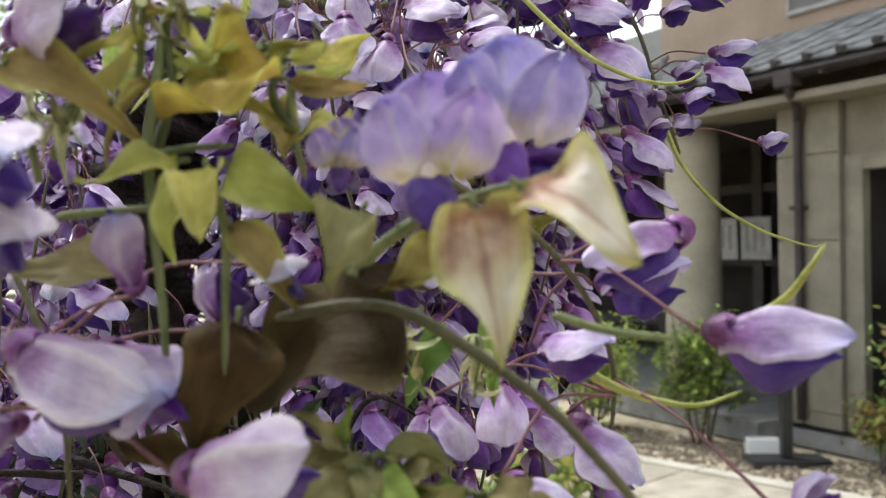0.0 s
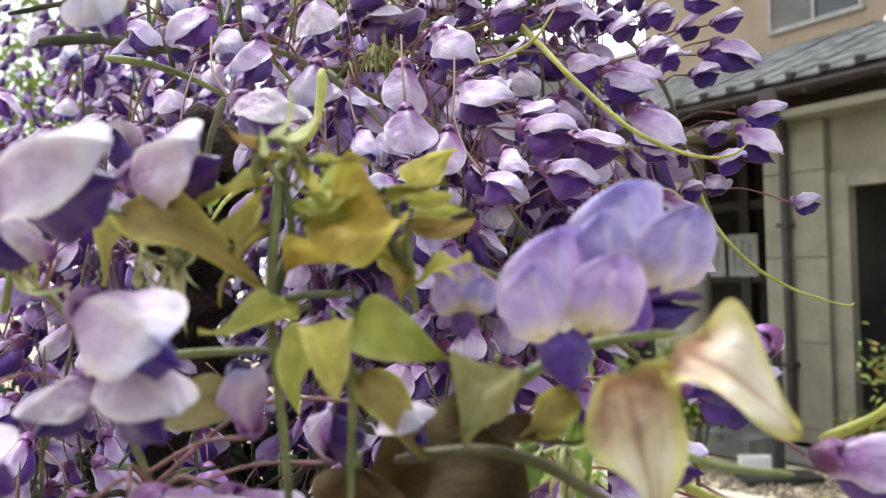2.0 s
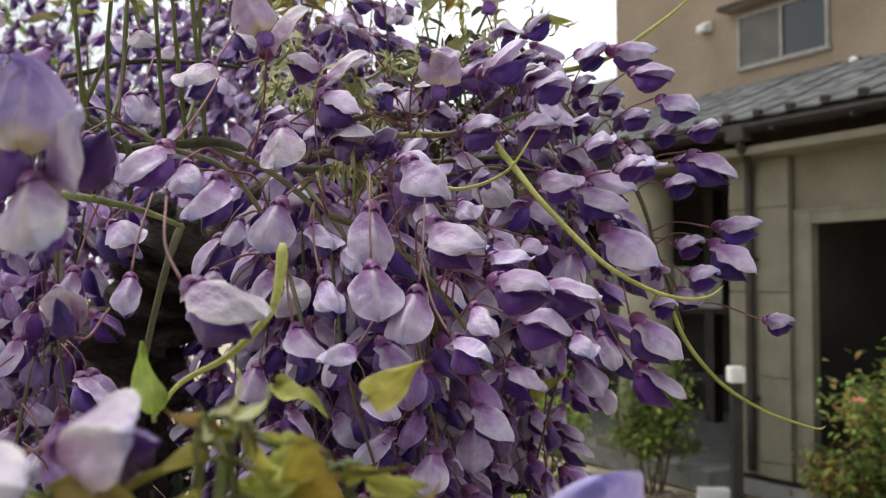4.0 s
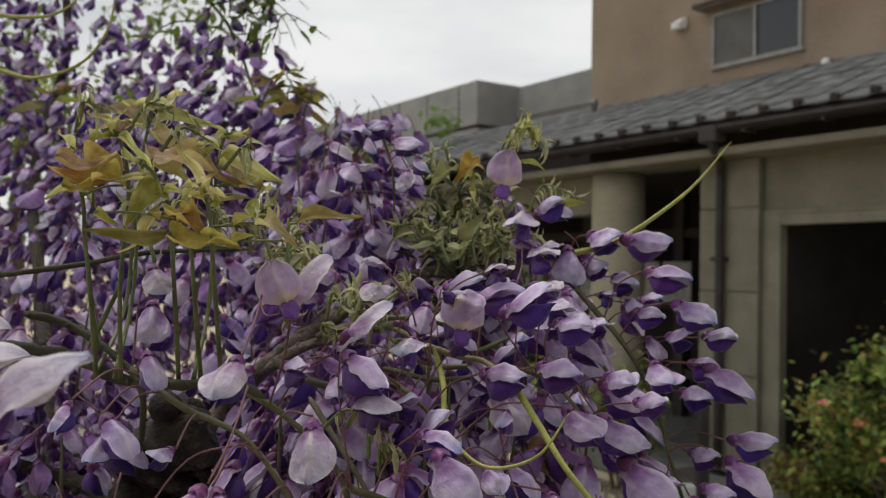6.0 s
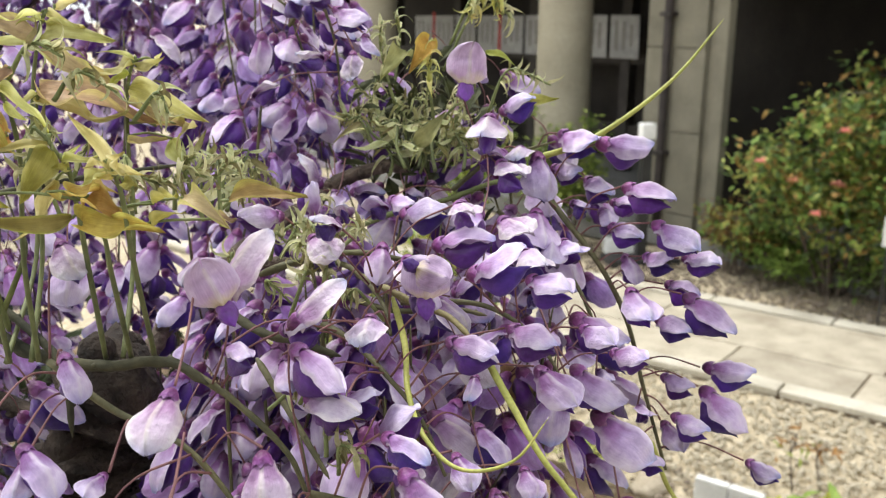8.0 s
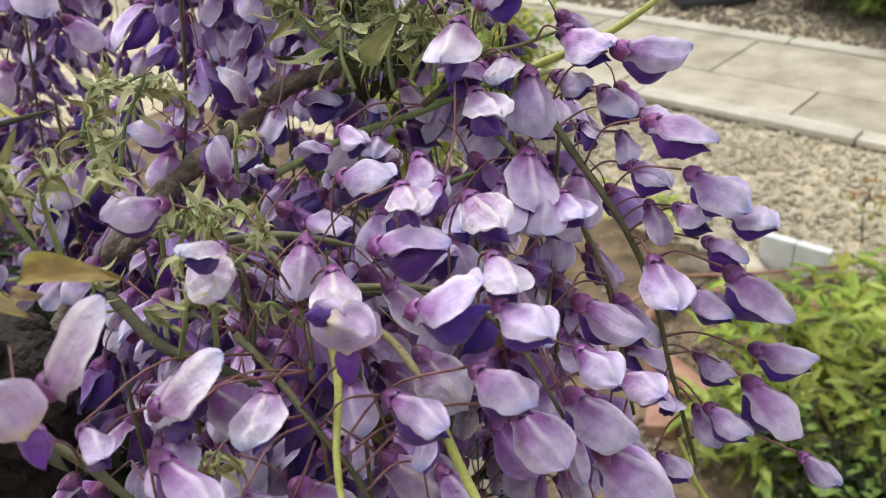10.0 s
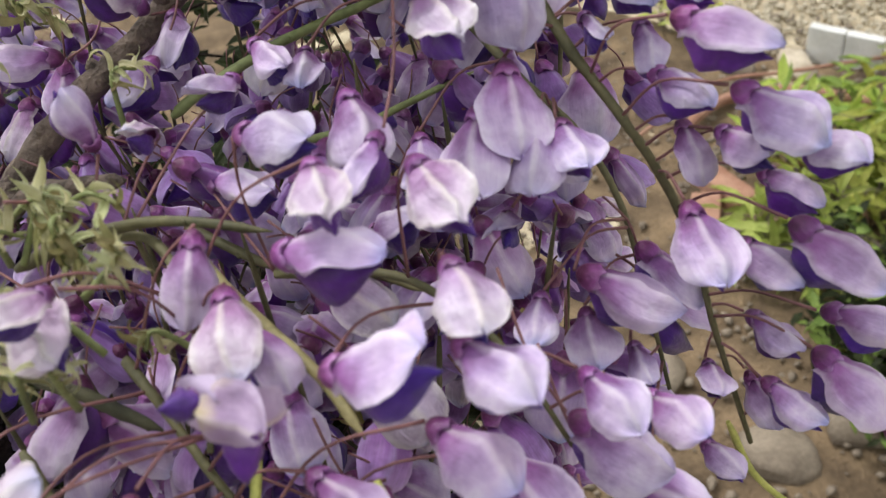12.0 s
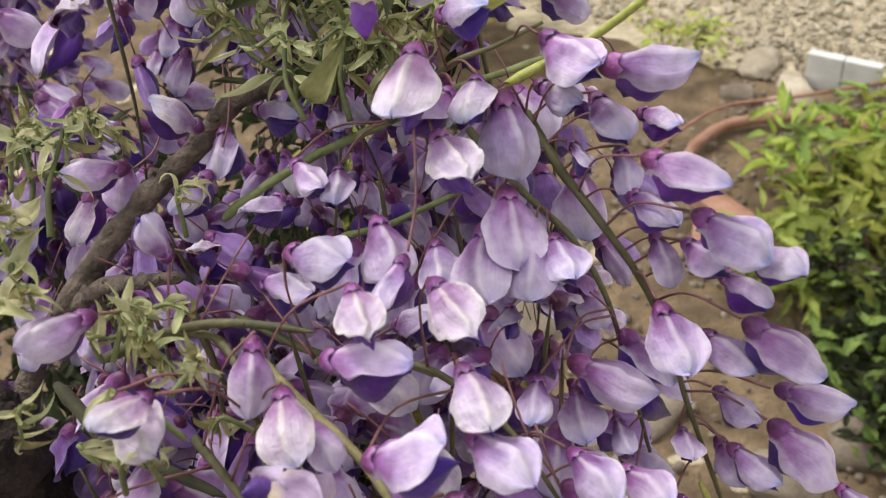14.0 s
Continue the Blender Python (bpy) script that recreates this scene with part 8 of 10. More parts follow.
wild_raceme([(-0.061, 0.331, 1.542), (-0.061, 0.328, 1.494), (-0.060, 0.329, 1.438), (-0.059, 0.329, 1.382)], 16, 938, False, .017, (0.8, 1.05), "lilac wisteria raceme inside the flowering spray")
wild_raceme([(-0.136, 0.337, 1.530), (-0.133, 0.332, 1.486), (-0.124, 0.331, 1.439), (-0.121, 0.330, 1.391)], 21, 939, False, .017, (0.8, 1.05), "lilac wisteria raceme inside the flowering spray")
wild_raceme([(0.024, 0.347, 1.529), (0.016, 0.344, 1.486), (-0.003, 0.347, 1.440), (-0.011, 0.348, 1.395)], 23, 940, False, .017, (0.8, 1.05), "lilac wisteria raceme inside the flowering spray")
wild_raceme([(0.053, 0.355, 1.528), (0.048, 0.355, 1.482), (0.037, 0.364, 1.429), (0.032, 0.368, 1.377)], 20, 941, False, .017, (0.8, 1.05), "lilac wisteria raceme inside the flowering spray")
wild_raceme([(-0.038, 0.301, 1.525), (-0.031, 0.291, 1.480), (-0.015, 0.278, 1.430), (-0.008, 0.273, 1.380)], 20, 942, False, .017, (0.8, 1.05), "lilac wisteria raceme inside the flowering spray")
wild_raceme([(-0.013, 0.309, 1.533), (-0.010, 0.304, 1.493), (-0.002, 0.301, 1.453), (0.001, 0.300, 1.414)], 17, 943, False, .017, (0.8, 1.05), "lilac wisteria raceme inside the flowering spray")
wild_raceme([(-0.112, 0.479, 1.638), (-0.114, 0.475, 1.594), (-0.120, 0.474, 1.545), (-0.123, 0.474, 1.496)], 16, 944, False, .017, (0.8, 1.05), "lilac wisteria raceme inside the flowering spray")
wild_raceme([(-0.073, 0.516, 1.661), (-0.068, 0.510, 1.614), (-0.057, 0.505, 1.561)], 11, 945, False, .017, (0.8, 1.05), "lilac wisteria raceme inside the flowering spray")
wild_raceme([(-0.036, 0.514, 1.645), (-0.028, 0.511, 1.597), (-0.009, 0.514, 1.540), (-0.001, 0.515, 1.483)], 23, 946, False, .017, (0.8, 1.05), "lilac wisteria raceme inside the flowering spray")
wild_raceme([(-0.012, 0.474, 1.618), (-0.006, 0.466, 1.575), (0.008, 0.455, 1.530), (0.014, 0.450, 1.485)], 17, 947, False, .017, (0.8, 1.05), "lilac wisteria raceme inside the flowering spray")
wild_raceme([(0.036, 0.441, 1.624), (0.041, 0.433, 1.583), (0.053, 0.425, 1.540), (0.058, 0.421, 1.497)], 16, 948, False, .017, (0.8, 1.05), "lilac wisteria raceme inside the flowering spray")
wild_raceme([(-0.052, 0.447, 1.613), (-0.059, 0.448, 1.565), (-0.075, 0.461, 1.508), (-0.082, 0.466, 1.450)], 18, 949, False, .017, (0.8, 1.05), "lilac wisteria raceme inside the flowering spray")
wild_raceme([(-0.174, 0.474, 1.633), (-0.169, 0.469, 1.589), (-0.159, 0.468, 1.541), (-0.155, 0.468, 1.492)], 18, 950, False, .017, (0.8, 1.05), "lilac wisteria raceme inside the flowering spray")
wild_raceme([(-0.184, 0.446, 1.602), (-0.182, 0.439, 1.560), (-0.176, 0.431, 1.517), (-0.174, 0.428, 1.473)], 20, 951, False, .017, (0.8, 1.05), "lilac wisteria raceme inside the flowering spray")
wild_raceme([(0.009, 0.434, 1.604), (0.004, 0.424, 1.562), (-0.008, 0.412, 1.518), (-0.013, 0.407, 1.475)], 18, 953, False, .017, (0.8, 1.05), "lilac wisteria raceme inside the flowering spray")
wild_raceme([(0.045, 0.412, 1.601), (0.050, 0.413, 1.554), (0.063, 0.427, 1.501), (0.068, 0.432, 1.448)], 23, 954, False, .017, (0.8, 1.05), "lilac wisteria raceme inside the flowering spray")
wild_raceme([(0.015, 0.385, 1.570), (0.012, 0.385, 1.527), (0.006, 0.395, 1.481), (0.003, 0.399, 1.435)], 17, 955, False, .017, (0.8, 1.05), "lilac wisteria raceme inside the flowering spray")
wild_raceme([(0.065, 0.412, 1.579), (0.061, 0.407, 1.534), (0.052, 0.406, 1.484), (0.048, 0.406, 1.434)], 20, 956, False, .017, (0.8, 1.05), "lilac wisteria raceme inside the flowering spray")
wild_raceme([(-0.059, 0.564, 1.676), (-0.060, 0.556, 1.632), (-0.062, 0.548, 1.586)], 12, 957, False, .017, (0.8, 1.05), "lilac wisteria raceme inside the flowering spray")
wild_raceme([(-0.033, 0.612, 1.694), (-0.038, 0.608, 1.653), (-0.052, 0.609, 1.611), (-0.058, 0.610, 1.569)], 21, 958, False, .017, (0.8, 1.05), "lilac wisteria raceme inside the flowering spray")
wild_raceme([(0.017, 0.472, 1.629), (0.020, 0.464, 1.584), (0.027, 0.453, 1.533), (0.029, 0.449, 1.483)], 18, 959, False, .017, (0.8, 1.05), "lilac wisteria raceme inside the flowering spray")
wild_raceme([(-0.129, 0.265, 1.455), (-0.130, 0.263, 1.408), (-0.132, 0.266, 1.355), (-0.133, 0.267, 1.302)], 23, 960, False, .017, (0.8, 1.05), "lilac wisteria raceme low in the shaded spray")
wild_raceme([(-0.093, 0.286, 1.443), (-0.088, 0.279, 1.398), (-0.078, 0.271, 1.349), (-0.074, 0.267, 1.301)], 18, 961, False, .017, (0.8, 1.05), "lilac wisteria raceme low in the shaded spray")
wild_raceme([(-0.010, 0.296, 1.448), (-0.019, 0.293, 1.405), (-0.039, 0.294, 1.357), (-0.048, 0.295, 1.310)], 22, 962, False, .017, (0.8, 1.05), "lilac wisteria raceme low in the shaded spray")
wild_raceme([(0.018, 0.296, 1.444), (0.015, 0.296, 1.400), (0.007, 0.305, 1.352), (0.004, 0.309, 1.303)], 16, 963, False, .017, (0.8, 1.05), "lilac wisteria raceme low in the shaded spray")
wild_raceme([(-0.064, 0.275, 1.420), (-0.060, 0.269, 1.376), (-0.051, 0.263, 1.327), (-0.047, 0.260, 1.279)], 16, 964, False, .017, (0.8, 1.05), "lilac wisteria raceme low in the shaded spray")
wild_raceme([(-0.097, 0.243, 1.425), (-0.106, 0.244, 1.385), (-0.127, 0.256, 1.346), (-0.136, 0.261, 1.307)], 17, 965, False, .017, (0.8, 1.05), "lilac wisteria raceme low in the shaded spray")
wild_raceme([(-0.124, 0.287, 1.485), (-0.130, 0.278, 1.438), (-0.144, 0.267, 1.384), (-0.150, 0.262, 1.330)], 23, 966, False, .017, (0.8, 1.05), "lilac wisteria raceme low in the shaded spray")
wild_raceme([(-0.029, 0.275, 1.433), (-0.026, 0.270, 1.386), (-0.020, 0.267, 1.330), (-0.017, 0.265, 1.275)], 20, 967, False, .017, (0.8, 1.05), "lilac wisteria raceme low in the shaded spray")
wild_raceme([(0.005, 0.264, 1.421), (-0.002, 0.262, 1.378), (-0.017, 0.267, 1.333), (-0.024, 0.270, 1.288)], 18, 968, False, .017, (0.8, 1.05), "lilac wisteria raceme low in the shaded spray")
wild_raceme([(-0.122, 0.233, 1.428), (-0.125, 0.228, 1.387), (-0.133, 0.224, 1.345), (-0.136, 0.223, 1.303)], 20, 969, False, .017, (0.8, 1.05), "lilac wisteria raceme low in the shaded spray")
wild_raceme([(-0.209, 0.416, 1.534), (-0.203, 0.413, 1.495), (-0.187, 0.415, 1.456), (-0.181, 0.416, 1.418)], 21, 970, False, .017, (0.8, 1.05), "lilac wisteria raceme low in the shaded spray")
wild_raceme([(-0.197, 0.416, 1.508), (-0.206, 0.412, 1.460), (-0.226, 0.411, 1.405), (-0.234, 0.411, 1.350)], 21, 971, False, .017, (0.8, 1.05), "lilac wisteria raceme low in the shaded spray")
wild_raceme([(-0.207, 0.416, 1.443), (-0.199, 0.416, 1.401), (-0.182, 0.423, 1.357), (-0.175, 0.426, 1.314)], 17, 972, False, .017, (0.8, 1.05), "lilac wisteria raceme low in the shaded spray")
wild_raceme([(-0.202, 0.466, 1.467), (-0.203, 0.464, 1.426), (-0.205, 0.469, 1.383), (-0.206, 0.472, 1.340)], 18, 973, False, .017, (0.8, 1.05), "lilac wisteria raceme low in the shaded spray")
wild_raceme([(-0.194, 0.356, 1.482), (-0.190, 0.350, 1.437), (-0.179, 0.346, 1.387), (-0.175, 0.344, 1.337)], 20, 974, False, .017, (0.8, 1.05), "lilac wisteria raceme low in the shaded spray")
wild_raceme([(-0.179, 0.416, 1.411), (-0.171, 0.407, 1.370), (-0.153, 0.393, 1.328), (-0.145, 0.388, 1.286)], 22, 975, False, .017, (0.8, 1.05), "lilac wisteria raceme low in the shaded spray")
wild_raceme([(-0.151, 0.456, 1.392), (-0.148, 0.447, 1.351), (-0.141, 0.436, 1.310), (-0.138, 0.431, 1.269)], 17, 976, False, .017, (0.8, 1.05), "lilac wisteria raceme low in the shaded spray")
wild_raceme([(-0.104, 0.435, 1.405), (-0.103, 0.436, 1.364), (-0.102, 0.447, 1.321), (-0.101, 0.452, 1.279)], 17, 977, False, .017, (0.8, 1.05), "lilac wisteria raceme low in the shaded spray")
wild_raceme([(-0.069, 0.395, 1.389), (-0.066, 0.390, 1.341), (-0.058, 0.388, 1.287), (-0.055, 0.387, 1.232)], 23, 978, False, .017, (0.8, 1.05), "lilac wisteria raceme low in the shaded spray")
wild_raceme([(-0.234, 0.446, 1.567), (-0.226, 0.445, 1.523), (-0.207, 0.451, 1.475), (-0.200, 0.453, 1.427)], 16, 979, False, .017, (0.8, 1.05), "lilac wisteria raceme low in the shaded spray")
wild_raceme([(-0.202, 0.356, 1.437), (-0.197, 0.351, 1.393), (-0.184, 0.348, 1.346), (-0.178, 0.347, 1.299)], 21, 980, False, .017, (0.8, 1.05), "lilac wisteria raceme low in the shaded spray")
wild_raceme([(-0.034, 0.374, 1.390), (-0.025, 0.371, 1.342), (-0.006, 0.373, 1.286), (0.002, 0.373, 1.230)], 23, 981, False, .017, (0.8, 1.05), "lilac wisteria raceme low in the shaded spray")
wild_raceme([(-0.006, 0.354, 1.403), (-0.013, 0.348, 1.355), (-0.031, 0.344, 1.299), (-0.038, 0.342, 1.244)], 22, 982, False, .017, (0.8, 1.05), "lilac wisteria raceme low in the shaded spray")
wild_raceme([(0.032, 0.333, 1.402), (0.040, 0.326, 1.357), (0.060, 0.317, 1.309), (0.068, 0.313, 1.260)], 23, 983, False, .017, (0.8, 1.05), "lilac wisteria raceme low in the shaded spray")
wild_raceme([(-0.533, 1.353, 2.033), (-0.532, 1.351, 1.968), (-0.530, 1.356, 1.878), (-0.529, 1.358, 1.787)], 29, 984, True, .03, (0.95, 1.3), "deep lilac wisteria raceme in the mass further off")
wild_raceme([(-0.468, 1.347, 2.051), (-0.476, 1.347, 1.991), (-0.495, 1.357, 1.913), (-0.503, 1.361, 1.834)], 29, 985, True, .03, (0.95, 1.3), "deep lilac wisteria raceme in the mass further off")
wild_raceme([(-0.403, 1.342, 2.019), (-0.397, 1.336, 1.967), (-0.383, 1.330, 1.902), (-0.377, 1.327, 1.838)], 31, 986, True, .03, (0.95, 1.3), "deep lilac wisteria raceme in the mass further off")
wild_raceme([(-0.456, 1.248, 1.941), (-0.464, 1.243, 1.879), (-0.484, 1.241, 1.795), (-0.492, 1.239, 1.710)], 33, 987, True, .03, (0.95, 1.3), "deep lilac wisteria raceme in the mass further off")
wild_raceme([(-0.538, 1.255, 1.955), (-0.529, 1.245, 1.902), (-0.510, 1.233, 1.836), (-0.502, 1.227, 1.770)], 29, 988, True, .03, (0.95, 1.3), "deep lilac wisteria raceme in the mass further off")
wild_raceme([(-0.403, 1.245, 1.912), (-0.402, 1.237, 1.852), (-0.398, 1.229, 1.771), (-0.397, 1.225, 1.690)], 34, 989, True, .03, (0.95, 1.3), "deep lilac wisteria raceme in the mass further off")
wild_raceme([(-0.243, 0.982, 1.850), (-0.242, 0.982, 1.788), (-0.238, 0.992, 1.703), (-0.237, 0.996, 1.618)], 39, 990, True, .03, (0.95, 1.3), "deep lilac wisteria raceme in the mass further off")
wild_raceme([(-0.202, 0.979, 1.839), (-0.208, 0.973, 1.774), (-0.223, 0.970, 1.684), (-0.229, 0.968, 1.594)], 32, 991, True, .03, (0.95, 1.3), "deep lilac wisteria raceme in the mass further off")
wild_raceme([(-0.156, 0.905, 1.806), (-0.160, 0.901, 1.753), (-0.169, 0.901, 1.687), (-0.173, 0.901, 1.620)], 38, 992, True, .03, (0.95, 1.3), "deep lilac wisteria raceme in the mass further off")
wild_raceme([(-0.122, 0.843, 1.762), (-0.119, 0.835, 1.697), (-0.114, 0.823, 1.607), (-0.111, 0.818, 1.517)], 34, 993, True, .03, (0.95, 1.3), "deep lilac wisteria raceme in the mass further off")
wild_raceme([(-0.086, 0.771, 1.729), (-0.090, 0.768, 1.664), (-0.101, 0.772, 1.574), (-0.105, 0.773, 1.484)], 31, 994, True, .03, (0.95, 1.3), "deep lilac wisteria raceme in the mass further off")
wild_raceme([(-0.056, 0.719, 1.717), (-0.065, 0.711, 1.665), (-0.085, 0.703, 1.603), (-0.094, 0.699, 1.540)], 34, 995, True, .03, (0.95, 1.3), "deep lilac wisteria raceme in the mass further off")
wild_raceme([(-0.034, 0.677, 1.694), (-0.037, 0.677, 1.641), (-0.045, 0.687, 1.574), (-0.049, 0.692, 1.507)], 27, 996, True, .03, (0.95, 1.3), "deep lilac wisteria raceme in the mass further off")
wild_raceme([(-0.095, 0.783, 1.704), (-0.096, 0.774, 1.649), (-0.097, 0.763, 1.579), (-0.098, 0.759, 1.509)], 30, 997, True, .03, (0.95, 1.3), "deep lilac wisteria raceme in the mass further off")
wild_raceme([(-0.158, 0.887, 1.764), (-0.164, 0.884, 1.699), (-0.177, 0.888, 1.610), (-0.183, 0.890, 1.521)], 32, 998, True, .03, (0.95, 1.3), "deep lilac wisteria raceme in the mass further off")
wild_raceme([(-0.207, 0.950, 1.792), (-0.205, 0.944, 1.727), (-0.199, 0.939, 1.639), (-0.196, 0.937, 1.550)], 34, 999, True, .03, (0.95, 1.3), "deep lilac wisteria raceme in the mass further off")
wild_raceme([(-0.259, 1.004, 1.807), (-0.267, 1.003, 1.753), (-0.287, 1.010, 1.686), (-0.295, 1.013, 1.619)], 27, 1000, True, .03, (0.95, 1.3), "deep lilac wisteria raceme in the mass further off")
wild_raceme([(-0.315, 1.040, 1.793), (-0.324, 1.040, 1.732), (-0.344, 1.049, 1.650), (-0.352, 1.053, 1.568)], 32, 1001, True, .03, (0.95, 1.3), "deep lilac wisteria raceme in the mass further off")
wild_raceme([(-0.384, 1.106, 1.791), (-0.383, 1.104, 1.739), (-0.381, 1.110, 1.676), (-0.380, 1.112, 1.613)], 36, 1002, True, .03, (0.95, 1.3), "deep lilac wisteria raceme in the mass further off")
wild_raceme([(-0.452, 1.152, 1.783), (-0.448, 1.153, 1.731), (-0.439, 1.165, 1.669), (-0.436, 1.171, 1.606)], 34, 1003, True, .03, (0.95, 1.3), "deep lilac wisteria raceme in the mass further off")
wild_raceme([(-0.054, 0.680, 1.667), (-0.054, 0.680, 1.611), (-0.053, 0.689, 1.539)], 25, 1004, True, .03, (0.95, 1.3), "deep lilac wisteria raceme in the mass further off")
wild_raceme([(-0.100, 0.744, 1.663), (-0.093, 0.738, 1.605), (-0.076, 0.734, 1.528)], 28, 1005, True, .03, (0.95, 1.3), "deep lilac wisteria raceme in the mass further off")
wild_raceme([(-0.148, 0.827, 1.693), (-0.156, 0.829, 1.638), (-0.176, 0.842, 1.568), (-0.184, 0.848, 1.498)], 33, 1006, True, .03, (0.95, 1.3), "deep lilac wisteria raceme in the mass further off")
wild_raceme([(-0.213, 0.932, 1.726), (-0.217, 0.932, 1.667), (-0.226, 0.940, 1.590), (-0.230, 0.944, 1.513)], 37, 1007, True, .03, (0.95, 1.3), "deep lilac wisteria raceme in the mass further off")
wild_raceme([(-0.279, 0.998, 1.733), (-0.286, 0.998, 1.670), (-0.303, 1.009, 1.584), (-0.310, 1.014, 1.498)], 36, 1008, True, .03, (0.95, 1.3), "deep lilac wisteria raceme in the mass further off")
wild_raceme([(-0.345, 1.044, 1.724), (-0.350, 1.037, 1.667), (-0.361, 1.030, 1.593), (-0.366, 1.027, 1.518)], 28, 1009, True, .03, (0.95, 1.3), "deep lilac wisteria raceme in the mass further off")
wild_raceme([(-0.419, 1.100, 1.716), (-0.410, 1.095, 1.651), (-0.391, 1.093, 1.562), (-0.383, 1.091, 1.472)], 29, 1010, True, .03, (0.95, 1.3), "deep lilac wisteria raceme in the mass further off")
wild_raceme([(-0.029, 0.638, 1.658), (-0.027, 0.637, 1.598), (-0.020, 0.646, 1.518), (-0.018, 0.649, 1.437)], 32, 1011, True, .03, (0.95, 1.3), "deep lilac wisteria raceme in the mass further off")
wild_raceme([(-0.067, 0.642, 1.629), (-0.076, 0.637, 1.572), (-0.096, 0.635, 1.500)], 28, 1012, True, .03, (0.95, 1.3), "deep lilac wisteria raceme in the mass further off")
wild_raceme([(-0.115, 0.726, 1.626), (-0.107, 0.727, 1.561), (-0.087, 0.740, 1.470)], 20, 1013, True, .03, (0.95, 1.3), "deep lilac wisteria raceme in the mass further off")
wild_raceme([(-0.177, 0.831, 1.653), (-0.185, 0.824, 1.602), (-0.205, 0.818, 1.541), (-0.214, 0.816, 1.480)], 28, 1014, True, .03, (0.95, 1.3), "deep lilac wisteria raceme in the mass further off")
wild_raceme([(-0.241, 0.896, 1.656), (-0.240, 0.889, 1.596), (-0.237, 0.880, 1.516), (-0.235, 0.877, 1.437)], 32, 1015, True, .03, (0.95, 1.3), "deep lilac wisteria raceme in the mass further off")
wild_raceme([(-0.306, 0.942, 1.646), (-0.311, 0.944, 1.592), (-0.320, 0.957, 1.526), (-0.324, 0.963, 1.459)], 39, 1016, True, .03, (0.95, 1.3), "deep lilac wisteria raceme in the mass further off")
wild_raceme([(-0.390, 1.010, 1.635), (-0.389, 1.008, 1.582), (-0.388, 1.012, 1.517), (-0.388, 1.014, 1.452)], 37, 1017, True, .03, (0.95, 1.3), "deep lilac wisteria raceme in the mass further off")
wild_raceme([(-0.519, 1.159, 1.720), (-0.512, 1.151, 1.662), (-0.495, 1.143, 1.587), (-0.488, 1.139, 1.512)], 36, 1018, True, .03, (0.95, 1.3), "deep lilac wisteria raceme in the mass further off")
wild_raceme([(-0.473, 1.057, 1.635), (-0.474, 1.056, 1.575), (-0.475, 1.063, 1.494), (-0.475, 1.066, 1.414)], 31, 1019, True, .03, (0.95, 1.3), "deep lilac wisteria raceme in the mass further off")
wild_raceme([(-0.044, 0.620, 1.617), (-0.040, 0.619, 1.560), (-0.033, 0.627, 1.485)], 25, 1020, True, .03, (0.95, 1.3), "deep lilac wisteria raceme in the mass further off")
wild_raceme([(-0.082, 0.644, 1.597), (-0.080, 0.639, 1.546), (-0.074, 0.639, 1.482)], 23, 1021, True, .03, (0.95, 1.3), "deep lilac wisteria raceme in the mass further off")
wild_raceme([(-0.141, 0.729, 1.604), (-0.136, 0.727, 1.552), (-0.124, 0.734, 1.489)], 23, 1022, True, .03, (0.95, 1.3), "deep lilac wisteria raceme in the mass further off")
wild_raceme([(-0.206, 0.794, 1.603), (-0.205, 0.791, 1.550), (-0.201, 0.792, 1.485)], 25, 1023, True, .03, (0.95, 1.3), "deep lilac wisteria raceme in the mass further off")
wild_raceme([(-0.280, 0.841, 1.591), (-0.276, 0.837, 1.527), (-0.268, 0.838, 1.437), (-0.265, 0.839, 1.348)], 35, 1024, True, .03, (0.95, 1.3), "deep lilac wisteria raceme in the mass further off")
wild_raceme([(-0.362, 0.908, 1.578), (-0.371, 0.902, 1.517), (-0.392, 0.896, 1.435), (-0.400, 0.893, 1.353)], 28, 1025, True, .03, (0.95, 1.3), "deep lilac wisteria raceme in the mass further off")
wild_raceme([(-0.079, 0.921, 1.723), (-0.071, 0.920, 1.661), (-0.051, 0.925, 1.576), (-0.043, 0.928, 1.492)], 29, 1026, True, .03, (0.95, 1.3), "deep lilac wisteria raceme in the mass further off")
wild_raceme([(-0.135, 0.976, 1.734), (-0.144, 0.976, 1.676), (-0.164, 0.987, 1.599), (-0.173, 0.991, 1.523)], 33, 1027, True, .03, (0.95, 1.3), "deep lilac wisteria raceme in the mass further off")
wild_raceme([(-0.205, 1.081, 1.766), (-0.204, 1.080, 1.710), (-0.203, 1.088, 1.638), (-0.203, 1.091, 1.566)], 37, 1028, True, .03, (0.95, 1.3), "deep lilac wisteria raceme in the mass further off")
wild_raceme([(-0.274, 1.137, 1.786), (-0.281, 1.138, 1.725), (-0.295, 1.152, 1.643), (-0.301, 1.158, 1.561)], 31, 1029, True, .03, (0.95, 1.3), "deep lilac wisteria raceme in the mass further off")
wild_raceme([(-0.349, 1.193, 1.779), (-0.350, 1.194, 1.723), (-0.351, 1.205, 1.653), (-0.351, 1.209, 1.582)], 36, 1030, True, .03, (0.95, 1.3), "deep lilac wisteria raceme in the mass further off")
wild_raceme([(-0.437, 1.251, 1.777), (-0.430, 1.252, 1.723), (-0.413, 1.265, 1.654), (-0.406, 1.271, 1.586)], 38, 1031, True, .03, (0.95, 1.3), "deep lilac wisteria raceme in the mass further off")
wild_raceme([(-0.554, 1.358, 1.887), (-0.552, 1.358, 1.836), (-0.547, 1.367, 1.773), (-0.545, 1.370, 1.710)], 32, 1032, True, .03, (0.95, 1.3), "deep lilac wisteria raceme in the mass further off")
